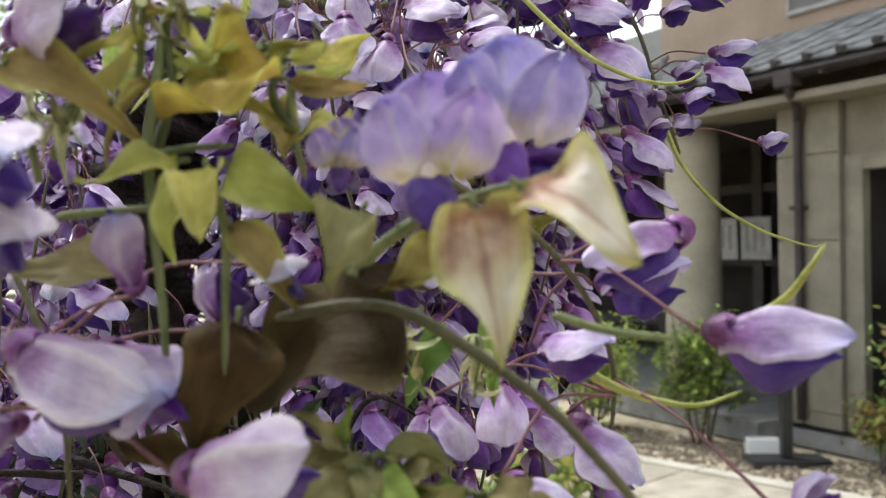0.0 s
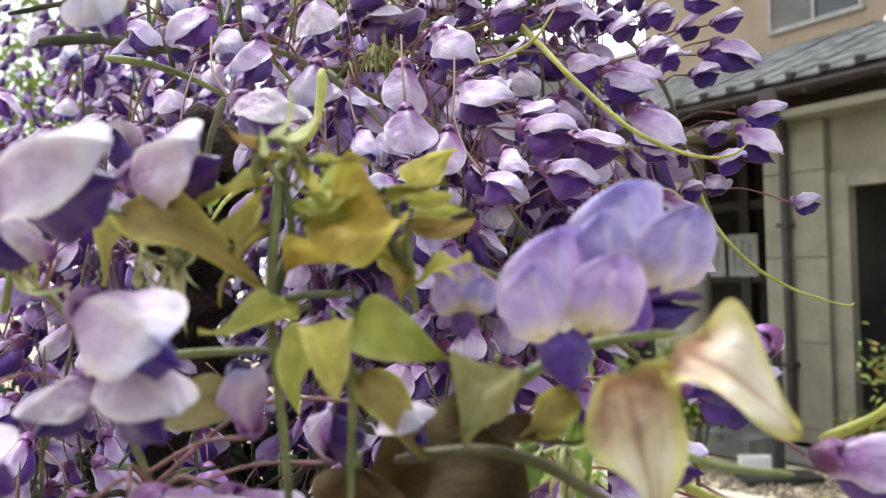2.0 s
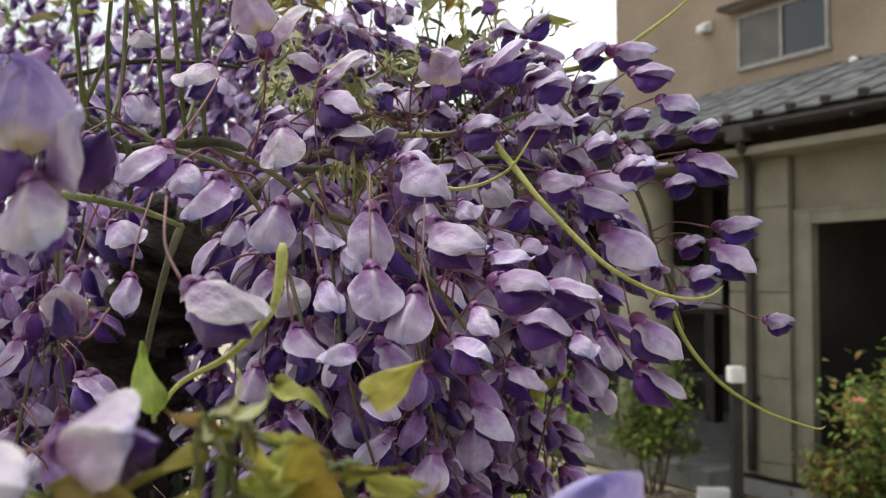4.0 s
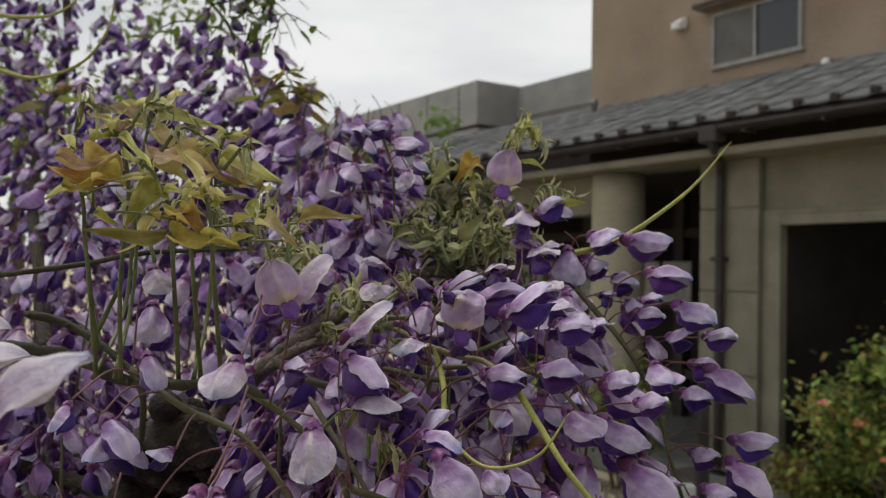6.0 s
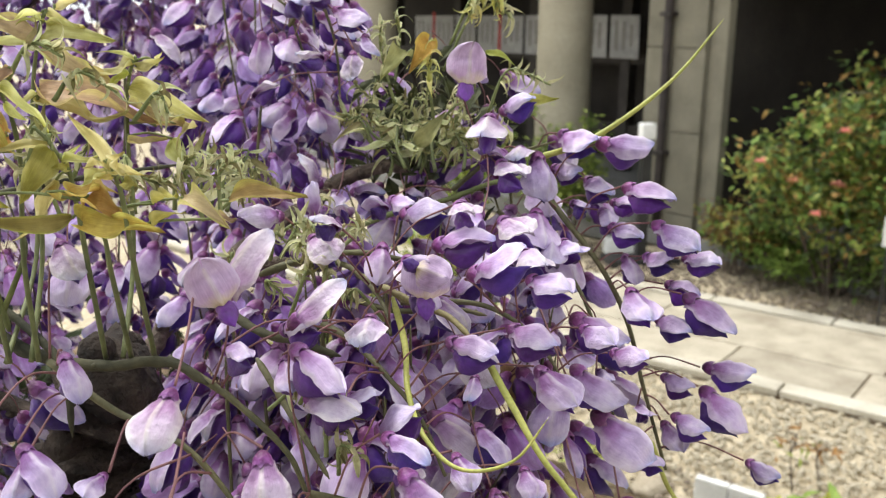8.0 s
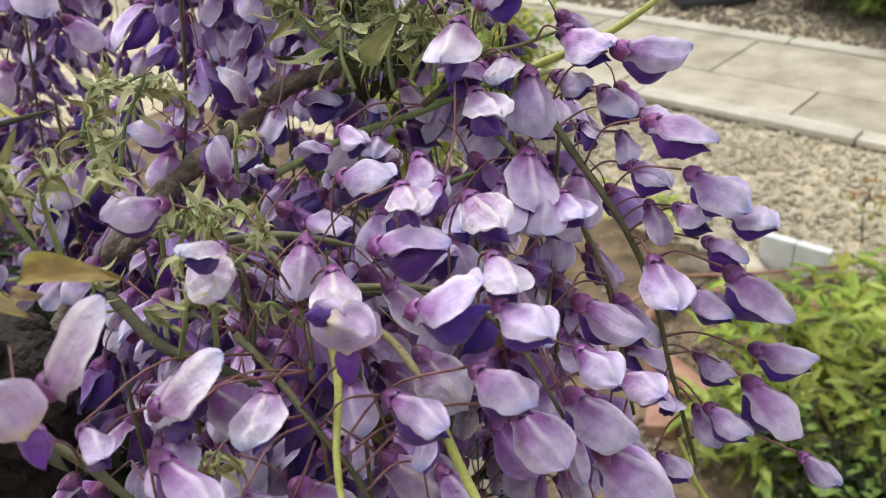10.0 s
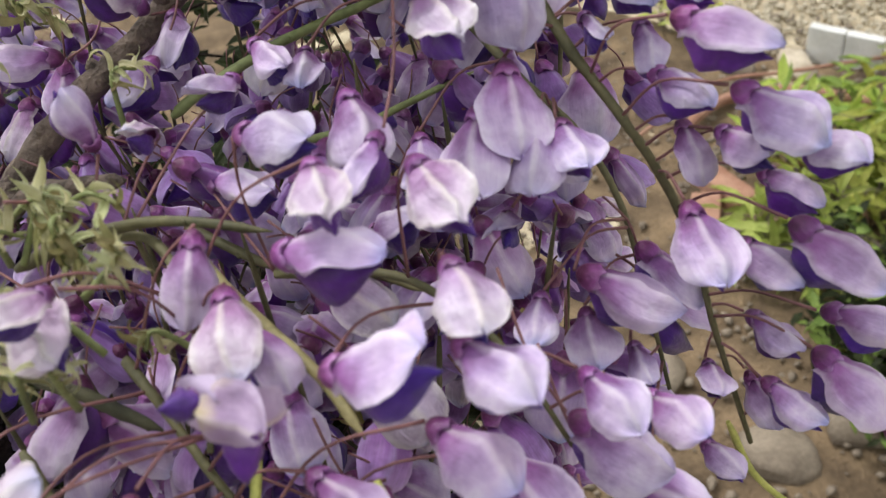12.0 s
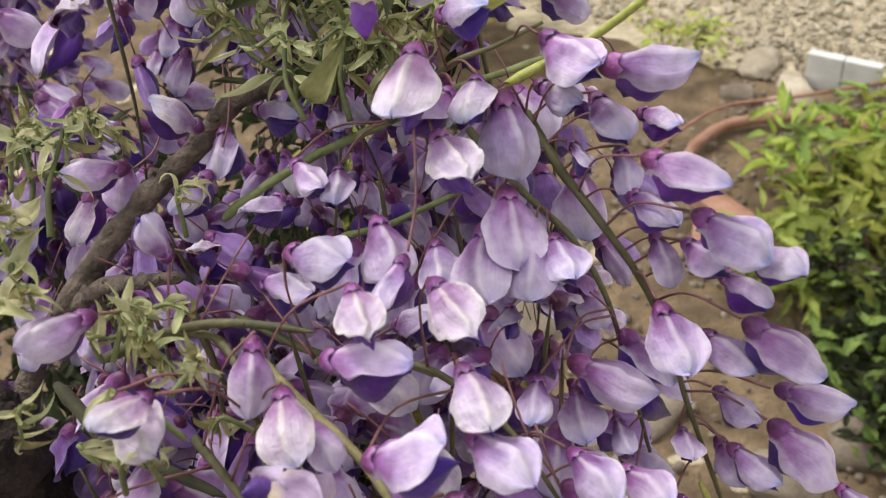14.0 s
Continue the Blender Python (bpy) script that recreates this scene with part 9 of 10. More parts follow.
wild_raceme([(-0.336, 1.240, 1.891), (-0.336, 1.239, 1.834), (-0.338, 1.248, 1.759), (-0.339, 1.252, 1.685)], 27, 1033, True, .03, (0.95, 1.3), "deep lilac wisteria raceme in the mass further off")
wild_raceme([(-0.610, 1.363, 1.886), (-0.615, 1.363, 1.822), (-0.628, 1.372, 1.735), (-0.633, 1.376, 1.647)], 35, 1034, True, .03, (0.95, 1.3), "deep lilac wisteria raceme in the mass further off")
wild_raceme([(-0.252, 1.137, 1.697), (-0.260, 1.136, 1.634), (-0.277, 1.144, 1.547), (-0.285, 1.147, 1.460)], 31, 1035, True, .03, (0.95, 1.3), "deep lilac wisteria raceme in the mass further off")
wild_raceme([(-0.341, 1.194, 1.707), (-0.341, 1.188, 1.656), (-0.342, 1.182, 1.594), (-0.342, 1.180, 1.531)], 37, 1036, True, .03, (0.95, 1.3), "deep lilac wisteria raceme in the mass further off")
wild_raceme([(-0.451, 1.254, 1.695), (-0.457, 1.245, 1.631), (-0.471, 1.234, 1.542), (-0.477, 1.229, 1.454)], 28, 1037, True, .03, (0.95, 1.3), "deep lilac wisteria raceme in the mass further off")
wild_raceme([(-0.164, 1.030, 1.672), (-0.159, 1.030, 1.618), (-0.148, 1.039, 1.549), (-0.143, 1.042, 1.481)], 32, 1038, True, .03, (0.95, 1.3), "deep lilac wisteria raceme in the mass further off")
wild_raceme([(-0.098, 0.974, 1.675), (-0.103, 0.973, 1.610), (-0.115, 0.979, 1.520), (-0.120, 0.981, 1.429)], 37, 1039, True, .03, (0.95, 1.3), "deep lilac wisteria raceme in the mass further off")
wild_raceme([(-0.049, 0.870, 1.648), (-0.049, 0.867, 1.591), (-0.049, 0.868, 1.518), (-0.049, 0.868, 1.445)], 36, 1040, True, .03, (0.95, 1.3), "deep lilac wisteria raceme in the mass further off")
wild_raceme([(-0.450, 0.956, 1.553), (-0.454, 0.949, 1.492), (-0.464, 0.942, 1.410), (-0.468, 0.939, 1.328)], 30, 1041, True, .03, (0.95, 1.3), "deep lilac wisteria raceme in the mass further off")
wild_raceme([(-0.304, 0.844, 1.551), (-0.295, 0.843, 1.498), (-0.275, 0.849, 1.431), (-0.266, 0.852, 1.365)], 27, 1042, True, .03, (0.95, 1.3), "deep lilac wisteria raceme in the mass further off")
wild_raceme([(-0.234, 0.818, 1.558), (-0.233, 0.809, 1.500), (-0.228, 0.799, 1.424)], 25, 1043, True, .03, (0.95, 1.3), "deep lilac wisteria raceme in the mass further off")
wild_raceme([(-0.134, 0.354, 1.387), (-0.128, 0.348, 1.342), (-0.116, 0.345, 1.294), (-0.110, 0.344, 1.245)], 20, 1044, False, .017, (0.8, 1.05), "lilac wisteria raceme low in the shaded spray")
wild_raceme([(-0.105, 0.353, 1.377), (-0.112, 0.347, 1.330), (-0.127, 0.343, 1.276), (-0.134, 0.341, 1.223)], 16, 1045, False, .017, (0.8, 1.05), "lilac wisteria raceme low in the shaded spray")
wild_raceme([(-0.077, 0.373, 1.374), (-0.069, 0.364, 1.334), (-0.051, 0.352, 1.294), (-0.043, 0.347, 1.254)], 17, 1046, False, .017, (0.8, 1.05), "lilac wisteria raceme low in the shaded spray")
wild_raceme([(-0.149, 0.334, 1.384), (-0.150, 0.328, 1.342), (-0.151, 0.325, 1.300), (-0.152, 0.323, 1.257)], 17, 1047, False, .017, (0.8, 1.05), "lilac wisteria raceme low in the shaded spray")
wild_raceme([(-0.047, 0.352, 1.376), (-0.040, 0.354, 1.331), (-0.023, 0.366, 1.281), (-0.016, 0.371, 1.230)], 16, 1048, False, .017, (0.8, 1.05), "lilac wisteria raceme low in the shaded spray")
wild_raceme([(-0.159, 0.314, 1.393), (-0.158, 0.306, 1.353), (-0.154, 0.296, 1.314), (-0.153, 0.292, 1.274)], 20, 1049, False, .017, (0.8, 1.05), "lilac wisteria raceme low in the shaded spray")
wild_raceme([(-0.374, 1.102, 1.498), (-0.378, 1.094, 1.435), (-0.388, 1.085, 1.349), (-0.392, 1.081, 1.264)], 21, 1050, True, .03, (0.95, 1.3), "deep lilac wisteria raceme in the mass further off")
wild_raceme([(-0.312, 1.089, 1.482), (-0.317, 1.081, 1.418), (-0.328, 1.071, 1.330), (-0.333, 1.067, 1.242)], 26, 1051, True, .03, (0.95, 1.3), "deep lilac wisteria raceme in the mass further off")
wild_raceme([(-0.312, 0.978, 1.450), (-0.313, 0.971, 1.394), (-0.314, 0.965, 1.322), (-0.314, 0.962, 1.250)], 28, 1055, True, .03, (0.95, 1.3), "deep lilac wisteria raceme in the mass further off")
wild_raceme([(-0.306, 0.867, 1.419), (-0.315, 0.862, 1.369), (-0.336, 0.859, 1.308), (-0.345, 0.858, 1.247)], 24, 1060, True, .03, (0.95, 1.3), "deep lilac wisteria raceme in the mass further off")
wild_raceme([(-0.244, 0.807, 1.427), (-0.237, 0.806, 1.376), (-0.223, 0.812, 1.313), (-0.216, 0.814, 1.251)], 27, 1061, True, .03, (0.95, 1.3), "deep lilac wisteria raceme in the mass further off")
wild_raceme([(-0.384, 0.995, 1.475), (-0.390, 0.995, 1.414), (-0.403, 1.003, 1.334), (-0.409, 1.007, 1.254)], 25, 1062, True, .03, (0.95, 1.3), "deep lilac wisteria raceme in the mass further off")
wild_raceme([(-0.346, 0.877, 1.437), (-0.347, 0.879, 1.384), (-0.350, 0.892, 1.316), (-0.351, 0.898, 1.249)], 28, 1063, True, .03, (0.95, 1.3), "deep lilac wisteria raceme in the mass further off")
wild_raceme([(-0.273, 0.754, 1.399), (-0.267, 0.746, 1.339), (-0.253, 0.737, 1.261), (-0.247, 0.733, 1.183)], 22, 1065, True, .03, (0.95, 1.3), "deep lilac wisteria raceme in the mass further off")
wild_raceme([(-0.262, 0.650, 1.406), (-0.264, 0.649, 1.348), (-0.270, 0.657, 1.270), (-0.273, 0.661, 1.193)], 22, 1066, True, .03, (0.95, 1.3), "deep lilac wisteria raceme in the mass further off")

def leaf_fill(label, lo, hi, leaves, twigs, seed, size=(0.012, 0.026), reach=1.0, mat=LEAF_DARK):
    """Leaves on thin bare twigs; the default near-black colour paints the vine's inner shade."""
    r = random.Random(seed)
    ob = thing("leaf_fill", label, "foliage")
    ob["kind"] = "stuff"
    bm = bmesh.new()
    spots = []
    for _ in range(twigs):
        p = Vector([r.uniform(a, b) for a, b in zip(lo, hi)])
        q = p + Vector((r.uniform(-0.08, 0.08), r.uniform(-0.06, 0.06), r.uniform(-0.09, 0.03))) * reach
        line = spline([p, p.lerp(q, 0.5) + Vector((r.uniform(-0.02, 0.02), r.uniform(-0.02, 0.02), 0.015)), q], 5)
        tube(bm, line, lambda t: 0.0013 * reach * (1 - 0.6 * t), 5, 0.3)
        spots += line
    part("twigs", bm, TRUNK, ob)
    vs, fs = [], []
    for _ in range(leaves):
        c = r.choice(spots) + Vector((r.gauss(0, 0.008), r.gauss(0, 0.008), r.gauss(0, 0.008)))
        n = r.uniform(*size)
        q = aim(c, c + Vector((r.uniform(-1, 1), r.uniform(-1, 0.6), r.uniform(-1, 0.3))), Vector((r.uniform(-0.5, 0.5), r.uniform(-0.8, 0.2), 1)))
        b = len(vs)
        vs += [q @ (Vector(v) * n) for v in ((0, 0, 0), (0.35, 0.2, 0.05), (0.7, 0.14, 0.03), (1, 0, -0.1), (0.7, -0.14, 0.03), (0.35, -0.2, 0.05))]
        fs += [[b, b + 1, b + 2, b + 3], [b, b + 3, b + 4, b + 5]]
    me = bpy.data.meshes.new("leaves")
    me.from_pydata(vs, [], fs)
    spots = ((0, 0.5), (0.35, 1), (0.7, 0.86), (1, 0.5), (0.7, 0.14), (0.35, 0))
    me.uv_layers.new(name="UVMap").data.foreach_set("uv", [c for f in fs for i in f for c in spots[i % 6]])
    me.materials.append(mat)
    part("leaves", me, None, ob)


leaf_fill("leaves and twigs coloured dark as the shaded heart of the vine", (-0.20, 0.40, 1.26), (0.0, 0.52, 1.42), 1700, 90, 71)
leaf_fill("leaves and twigs coloured dark as shade under the far racemes", (-0.36, 0.58, 1.22), (-0.04, 0.80, 1.41), 2200, 110, 72)
leaf_fill("leaves and twigs coloured dark as shade low in the vine", (-0.17, 0.28, 1.26), (-0.03, 0.36, 1.385), 1000, 70, 73, (0.008, 0.017))
leaf_fill("leaves and twigs coloured dark as shade behind the lowest blossoms", (-0.15, 0.20, 1.30), (-0.02, 0.27, 1.41), 420, 60, 74, (0.006, 0.012))
leaf_fill("dark green leaves under the feathery shoots", (-0.012, 0.422, 1.580), (0.030, 0.445, 1.612), 150, 16, 75, (0.008, 0.016), 0.3)
leaf_fill("olive leaves on drooping twigs above the far racemes", (-0.170, 0.70, 1.75), (-0.108, 0.76, 1.87), 300, 34, 76, (0.008, 0.018), 0.6, LEAF_GREEN)

# ---- garden: shrubs, lamp, edging, bedding plants ----
rng = random.Random(77)


def shrub(name, label, x, y, height, width, leaves, mats, seed, leaf_size=0.05, bloom=0, category="shrub", lean=0.0, stems=7, narrow=0.42, depth=None):
    """A shrub: branching stems from the ground and a crown of many single leaves in clumps with gaps."""
    r = random.Random(seed)
    ob = thing(name, label, category)
    ob.location = (x, y, 0)
    depth = depth or width
    bm = bmesh.new()
    ends = []
    for k in range(stems):
        a = 2 * math.pi * k / stems + r.uniform(-0.4, 0.4)
        p0 = Vector((0.06 * math.cos(a), 0.06 * math.sin(a), -0.03))
        h = height * r.uniform(0.55, 0.95)
        top = Vector((0.42 * width * math.cos(a) * r.uniform(0.4, 1), 0.42 * depth * math.sin(a) * r.uniform(0.4, 1), h))
        mid = p0.lerp(top, 0.5) + Vector((r.uniform(-0.06, 0.06), r.uniform(-0.06, 0.06), 0.05))
        line = spline([p0, mid, top], 6)
        tube(bm, line, lambda t: min(0.014, 0.02 * height) * (1 - 0.75 * t), 6, 0.2)
        for j in range(9):
            c = line[r.randrange(4, len(line))]
            e = c + Vector((r.uniform(-0.24, 0.24) * width, r.uniform(-0.24, 0.24) * depth, r.uniform(-0.08, 0.2) * height))
            e.z = min(max(e.z, 0.12), height * 1.03)
            tube(bm, spline([c, c.lerp(e, 0.5) + Vector((0, 0, 0.02)), e], 4), lambda t: min(0.005, 0.012 * height) * (1 - 0.6 * t), 5)
            ends.append(e)
    part("branchwork", bm, BARK, ob)
    n_leaf = leaves // len(ends) + 1
    per = {m: ([], []) for m in mats}
    for e in ends:
        for _ in range(n_leaf):
            c = e + Vector((r.gauss(0, 0.05), r.gauss(0, 0.05), r.gauss(0, 0.045))) * (width / 1.0 + 0.3)
            if c.z < 0.04:
                continue
            m = r.choice(mats)
            vs, fs = per[m]
            n = leaf_size * r.uniform(0.6, 1.3)
            way = Vector((r.uniform(-1, 1), r.uniform(-1, 1), r.uniform(-0.7, 0.6)))
            q = aim(c, c + way, Vector((r.uniform(-0.5, 0.5), r.uniform(-0.5, 0.5), 1)))
            b = len(vs)
            for px, py, pz in ((0, 0, 0), (0.35, narrow / 2, 0.08), (0.7, narrow * 0.36, 0.05), (1, 0, -0.1), (0.7, -narrow * 0.36, 0.05), (0.35, -narrow / 2, 0.08), (0.5, 0, -0.02)):
                vs.append(q @ (Vector((px, py, pz)) * n))
            fs += [[b, b + 1, b + 6], [b + 1, b + 2, b + 6], [b + 2, b + 3, b + 6], [b + 3, b + 4, b + 6], [b + 4, b + 5, b + 6], [b + 5, b, b + 6]]
    for k, m in enumerate(mats):
        me = bpy.data.meshes.new("crown")
        me.from_pydata(per[m][0], [], per[m][1])
        spots = ((0, 0.5), (0.35, 1), (0.7, 0.86), (1, 0.5), (0.7, 0.14), (0.35, 0), (0.5, 0.5))
        me.uv_layers.new(name="UVMap").data.foreach_set("uv", [c for f in per[m][1] for i in f for c in spots[i % 7]])
        me.materials.append(m)
        me.shade_smooth()
        part("crown", me, None, ob, "leaves")
    for k in range(bloom):
        e = r.choice(ends)
        e = Vector((e.x * 1.1 - 0.05, e.y * 0.4 - 0.30 * depth, e.z + 0.04))
        bm = bmesh.new()
        for j in range(9):
            b2 = leaflet(0.04, 0.02, 0.3, 0.6, 0, seed + j)
            b2.transform(Matrix.Translation(e) @ Matrix.Rotation(2.4 * j, 4, "Z") @ Matrix.Rotation(-0.2 - 0.12 * j, 4, "Y"))
            tmp = bpy.data.meshes.new("petal")
            b2.to_mesh(tmp)
            b2.free()
            bm.from_mesh(tmp)
            bpy.data.meshes.remove(tmp)
        part("bloom", bm, PINK, ob, "coral pink bloom", smooth=True)
    return ob


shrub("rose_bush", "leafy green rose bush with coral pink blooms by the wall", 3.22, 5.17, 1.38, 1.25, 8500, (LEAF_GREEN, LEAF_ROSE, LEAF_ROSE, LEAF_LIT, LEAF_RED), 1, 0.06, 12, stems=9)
shrub("rose_bush", "dense green bush with coral blooms beside the doorway", 3.75, 4.75, 1.3, 1.1, 7000, (LEAF_GREEN, LEAF_ROSE, LEAF_BRIGHT), 2, 0.052, 7)
shrub("low_shrub", "low shrub with reddish and yellow green leaves", 2.82, 5.72, 0.5, 0.55, 1500, (LEAF_RED, LEAF_RED, LEAF_YELLOW, LEAF_GREEN), 3, 0.042)
shrub("low_shrub", "low dark green shrub at the foot of the bush", 3.08, 5.42, 0.22, 0.5, 900, (LEAF_GREEN,), 4, 0.05)
shrub("low_shrub", "dark leafy undergrowth at the foot of the rose bush", 3.42, 4.98, 0.34, 0.7, 1500, (LEAF_DARK, LEAF_GREEN), 14, 0.05)
shrub("low_shrub", "dark leafy undergrowth beside the reddish shrub", 3.0, 5.5, 0.36, 0.55, 1200, (LEAF_DARK, LEAF_GREEN), 15, 0.05)
shrub("garden_shrub", "green shrub with small pale blooms before the columns", 1.9, 6.75, 0.98, 0.7, 2600, (LEAF_GREEN, LEAF_GREEN, LEAF_BRIGHT), 5, 0.055)
shrub("garden_shrub", "dark green shrub before the corridor", 1.2, 7.4, 0.85, 0.8, 2200, (LEAF_GREEN, LEAF_BRIGHT), 6, 0.06)
shrub("yellow_shrub", "bright yellow green shrub behind the vine", 0.55, 4.4, 0.62, 0.7, 1800, (LEAF_YELLOW, LEAF_BRIGHT), 7, 0.06)
shrub("yellow_shrub", "yellow green garden plant behind the vine", 0.12, 3.6, 0.6, 0.6, 1500, (LEAF_YELLOW, LEAF_BRIGHT), 17, 0.06)
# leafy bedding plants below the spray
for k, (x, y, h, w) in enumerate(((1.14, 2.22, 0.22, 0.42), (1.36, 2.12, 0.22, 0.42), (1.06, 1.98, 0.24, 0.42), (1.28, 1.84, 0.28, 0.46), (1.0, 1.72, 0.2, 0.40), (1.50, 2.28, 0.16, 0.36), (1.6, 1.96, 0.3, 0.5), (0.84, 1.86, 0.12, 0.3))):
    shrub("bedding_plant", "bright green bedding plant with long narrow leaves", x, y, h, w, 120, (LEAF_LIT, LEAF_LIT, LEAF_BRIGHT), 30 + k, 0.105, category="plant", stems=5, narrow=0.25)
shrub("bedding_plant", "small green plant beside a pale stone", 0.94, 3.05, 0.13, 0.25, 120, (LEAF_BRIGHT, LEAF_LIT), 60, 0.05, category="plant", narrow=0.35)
shrub("bedding_plant", "small green plant on bare earth", -0.3, 2.5, 0.2, 0.35, 260, (LEAF_BRIGHT, LEAF_LIT), 61, 0.06, category="plant", narrow=0.35)
shrub("bedding_plant", "sparse seedling with a reddish stem on the gravel", 1.74, 2.84, 0.2, 0.16, 34, (LEAF_BRIGHT, LEAF_RED), 62, 0.045, category="plant", narrow=0.3, stems=2)

# added shrubs whose dark leaves stand in for deep shade beside the bed
shrub("low_shrub", "low shrub added in dark green for the shade below the spray", 1.02, 1.5, 0.2, 0.5, 1400, (LEAF_DARK, LEAF_DARK, LEAF_GREEN), 63, 0.05, stems=8)
shrub("low_shrub", "low shrub added in dark green for the shade of the bed", 1.35, 1.62, 0.24, 0.5, 1400, (LEAF_DARK, LEAF_DARK, LEAF_GREEN), 64, 0.05, stems=8)

shrub("low_shrub", "low shrub added in dark green as shade under the hanging racemes", 0.98, 1.3, 0.16, 0.42, 1100, (LEAF_DARK, LEAF_DARK, LEAF_GREEN), 65, 0.045, stems=8)
shrub("low_shrub", "low shrub added in dark green as shade under the hanging racemes", 1.22, 1.32, 0.2, 0.5, 1300, (LEAF_DARK, LEAF_DARK, LEAF_GREEN), 66, 0.045, stems=8)

# garden lamp: black post with a white cap
post = thing("garden_lamp", "black garden lamp post with a white square cap", "lamp", m=Matrix.Translation((2.28, 6.08, 0)))
part("post", block((-0.035, -0.035, 0.03), (0.035, 0.035, 0.87), 0.006), BLACK, post)
part("foot", block((-0.26, -0.12, -0.02), (0.26, 0.12, 0.03), 0.01), BLACK, post)
part("cap", block((-0.05, -0.05, 0.87), (0.05, 0.05, 0.98), 0.015), WHITE, post)
stone = thing("marker_block", "white concrete block beside the lamp", "block", m=pose(2.22, 6.36, 0, 0, 0, -8))
part("block", block((-0.11, -0.06, -0.01), (0.11, 0.06, 0.10), 0.01), WHITE, stone)
tag_ob = thing("plant_label", "white plant label standing in front of the bush", "label", m=pose(3.13, 4.55, 0, 0, 0, -40))
part("plate", block((-0.03, -0.004, 0.45), (0.03, 0.004, 0.62), 0.003), WHITE, tag_ob)
part("stake", block((-0.006, -0.003, -0.02), (0.006, 0.003, 0.45)), BLACK, tag_ob)

# white concrete edging, two cells
edging = thing("edging_block", "pale concrete edging block of two cells", "edging", m=pose(1.263, 2.778, 0, 0, 0, -45))
for x in (0.0, 0.12):
    part("cell", block((x, 0.0, -0.03), (x + 0.116, 0.035, 0.11), 0.004), CEMENT, edging)
# terracotta border: a curved rim and single bricks
rim = thing("terracotta_rim", "curved worn terracotta rim half sunk in the earth", "edging")
bm = bmesh.new()
tube(bm, spline([(0.74, 2.40, 0.0), (0.800, 2.487, 0.03), (0.937, 2.565, 0.035), (1.127, 2.546, 0.035), (1.265, 2.457, 0.035), (1.347, 2.38, 0.03), (1.40, 2.25, 0.0)], 8), 0.018, 10, 0.2)
part("rim", bm, TERRA, rim)
for k, (x, y, a) in enumerate(((0.79, 2.18, 115), (1.24, 2.22, -60), (1.0, 1.98, -20), (1.12, 2.3, 15), (0.7, 2.05, 70))):
    b = thing("border_brick", "worn terracotta brick lying in the flower bed", "brick", "bricks in the bed", pose(x, y, 0.005, rng.uniform(-8, 8), rng.uniform(-6, 6), a))
    part("brick", block((-0.1, -0.04, -0.03), (0.1, 0.04, 0.028), 0.008), TERRA, b)


def boulder(x, y, sx, sy, sz, seed, mat, label):
    ob = thing("garden_stone", label, "stone", "stones on the ground", pose(x, y, 0, 0, 0, seed * 47))
    bm = bmesh.new()
    bmesh.ops.create_icosphere(bm, subdivisions=3, radius=1.0)
    for v in bm.verts:
        d = 1 + 0.25 * noise.noise(v.co * 1.6 + Vector((seed, 0, 0))) + 0.08 * noise.noise(v.co * 5)
        v.co = Vector((v.co.x * sx, v.co.y * sy, v.co.z * sz)) * d
    part("stone", bm, mat, ob, smooth=True)


boulder(1.174, 2.944, 0.11, 0.06, 0.03, 1, ROCK, "flat pale stone on the gravel")
boulder(1.22, 2.74, 0.1, 0.05, 0.035, 2, ROCK, "tan stone beside the terracotta rim")
boulder(1.04, 2.78, 0.07, 0.045, 0.03, 3, DIRT_STONE, "dull brown stone on the earth")
boulder(0.9, 1.36, 0.16, 0.1, 0.07, 4, DIRT_STONE, "large dull brown stone under the spray")
boulder(0.42, 1.55, 0.1, 0.07, 0.04, 5, DIRT_STONE, "dull brown stone under the spray")
boulder(0.2, 1.9, 0.12, 0.08, 0.04, 6, DIRT_STONE, "dull stone half sunk in the earth")
boulder(0.62, 1.3, 0.08, 0.07, 0.04, 7, DIRT_STONE, "dull stone half sunk in the earth")
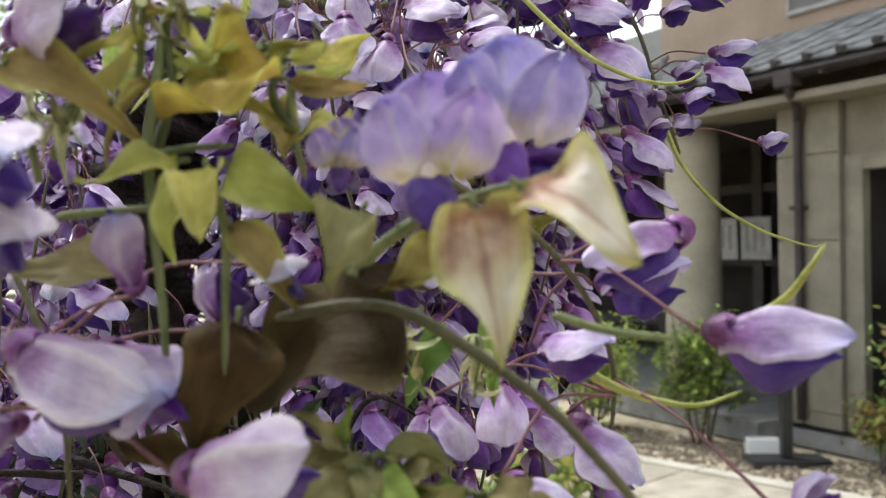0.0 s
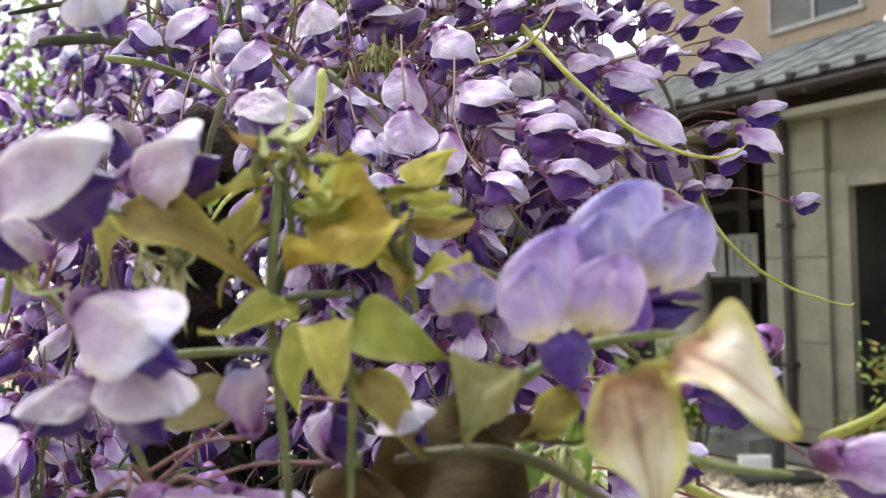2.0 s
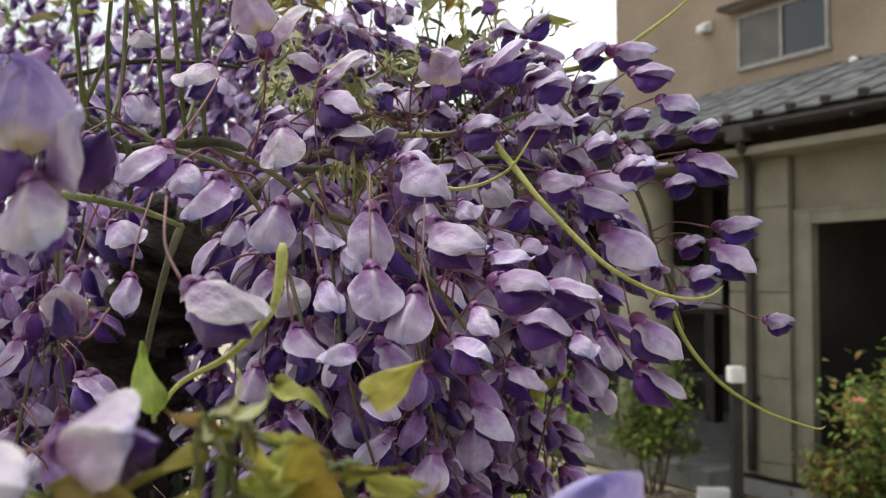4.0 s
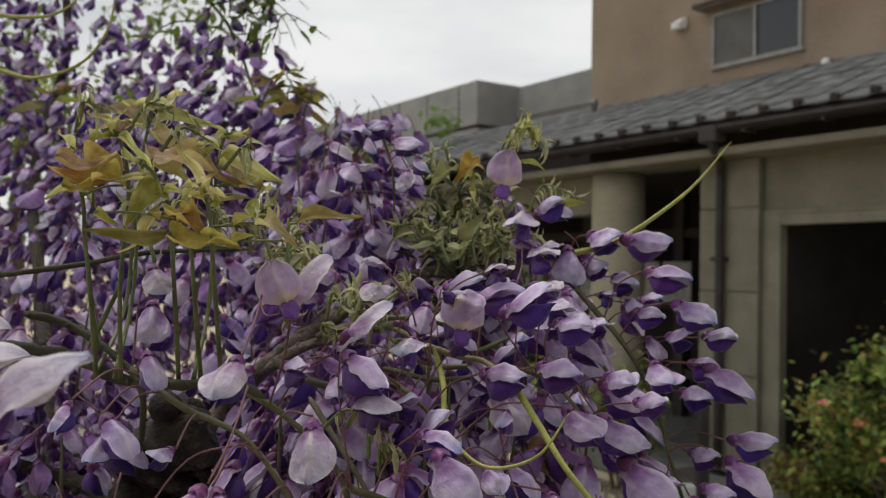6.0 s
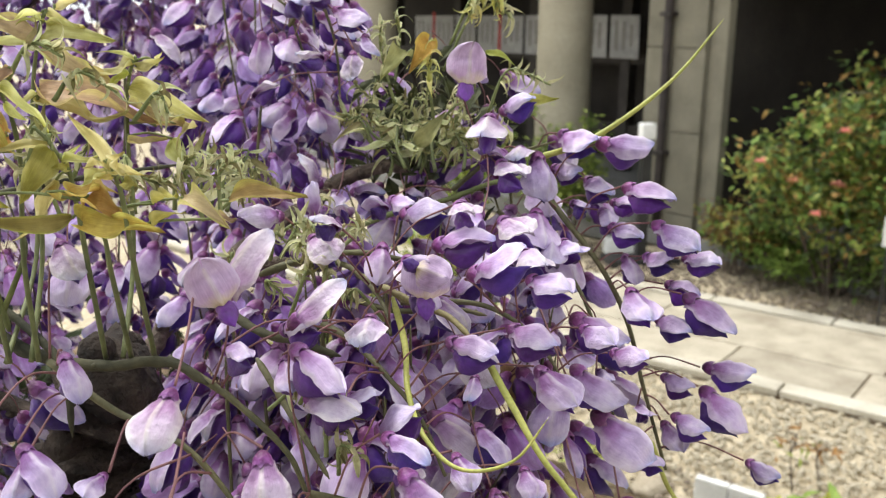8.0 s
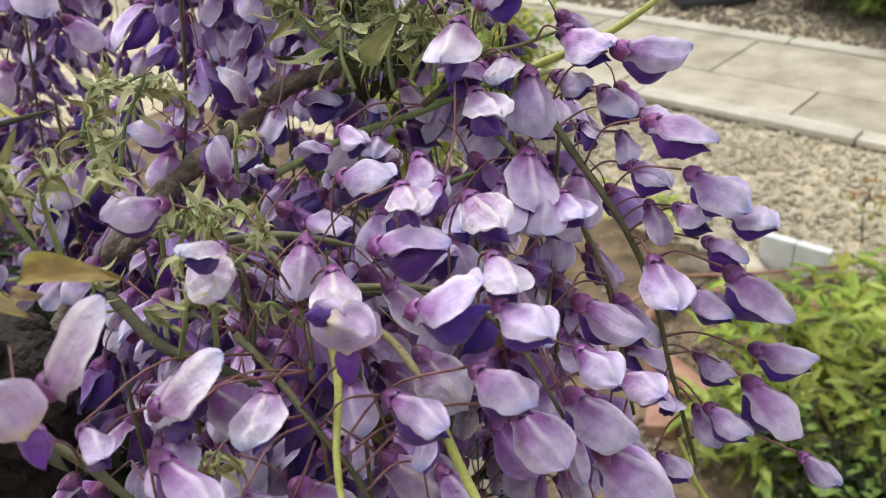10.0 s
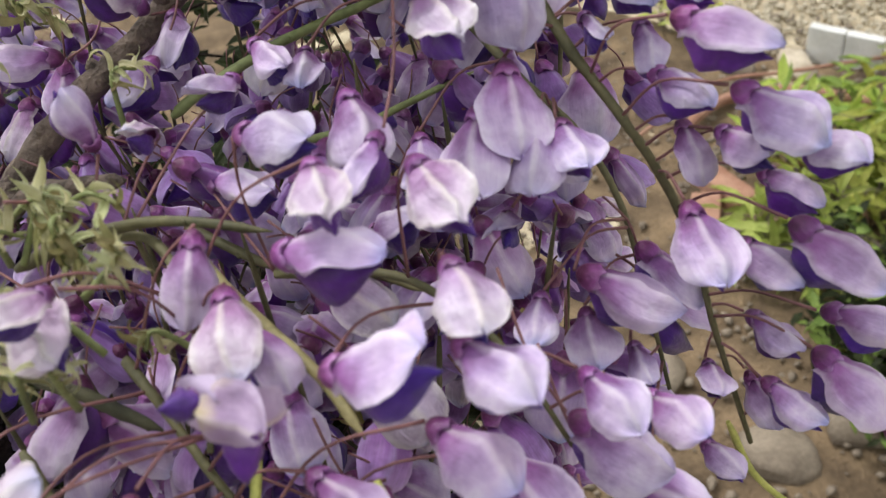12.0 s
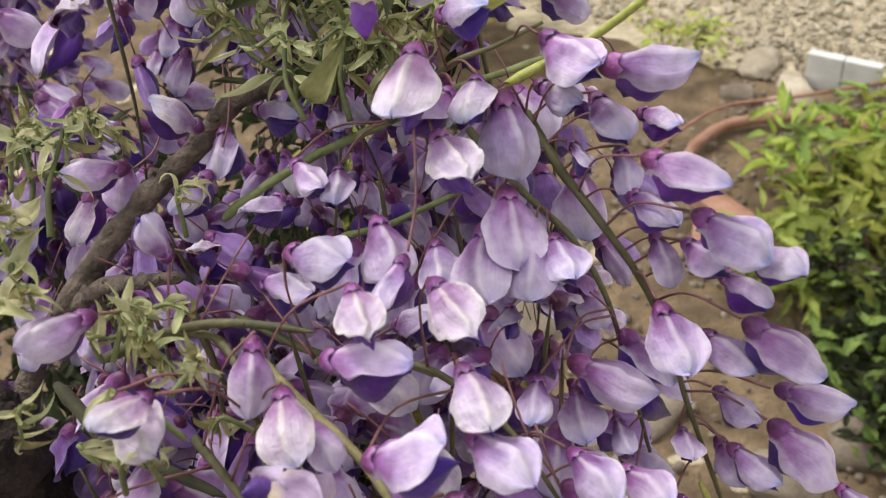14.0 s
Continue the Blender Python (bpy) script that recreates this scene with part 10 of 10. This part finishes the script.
# a dry twig across the bed
twig = thing("dry_twig", "thin dry twig lying on the earth", "twig")
bm = bmesh.new()
tube(bm, spline([(0.6, 2.45, 0.02), (0.9, 2.62, 0.06), (1.15, 2.6, 0.07), (1.5, 2.62, 0.05)], 6), 0.006, 6, 0.3)
part("stem", bm, TERRA, twig)


def tree(label, x, y, trunk_h, crown_r, seed, leaves, mats, size=0.14):
    r = random.Random(seed)
    ob = thing("tree", label, "tree")
    ob.location = (x, y, 0)
    bm = bmesh.new()
    tube(bm, spline([(0, 0, -0.05), (0.05, 0, trunk_h * 0.5), (0, 0.05, trunk_h), (0.1, 0, trunk_h + crown_r)], 6), lambda t: 0.12 * (1 - 0.8 * t), 8, 0.2)
    part("trunk", bm, BARK, ob)
    vs, fs = [], []
    clumps = [Vector((r.gauss(0, 0.5), r.gauss(0, 0.5), r.gauss(0, 0.4))) * crown_r for _ in range(40)]
    for c in clumps:
        for _ in range(leaves // 40):
            p = c + Vector((r.gauss(0, 0.16), r.gauss(0, 0.16), r.gauss(0, 0.13))) * crown_r + Vector((0, 0, trunk_h + 0.5 * crown_r))
            q = aim(p, p + Vector((r.uniform(-1, 1), r.uniform(-1, 1), r.uniform(-1, 0.4))), Vector((0.1, 0.2, 1)))
            b, n = len(vs), size * r.uniform(0.6, 1.3)
            vs += [q @ (Vector(v) * n) for v in ((0, 0, 0), (0.5, 0.25, 0.06), (1, 0, 0), (0.5, -0.25, 0.06))]
            fs += [[b, b + 1, b + 2], [b, b + 2, b + 3]]
    me = bpy.data.meshes.new("crown")
    me.from_pydata(vs, [], fs)
    spots = ((0, 0.5), (0.5, 1), (1, 0.5), (0.5, 0))
    me.uv_layers.new(name="UVMap").data.foreach_set("uv", [c for f in fs for i in f for c in spots[i % 4]])
    me.materials.append(mats)
    part("crown", me, None, ob, "leaves")


tree("small green tree behind the corridor roof", 0.75, 11.4, 2.25, 0.7, 8, 2600, LEAF_GREEN)
tree("green tree far behind the vine", -3.6, 9.5, 2.4, 1.6, 9, 4200, LEAF_GREEN)
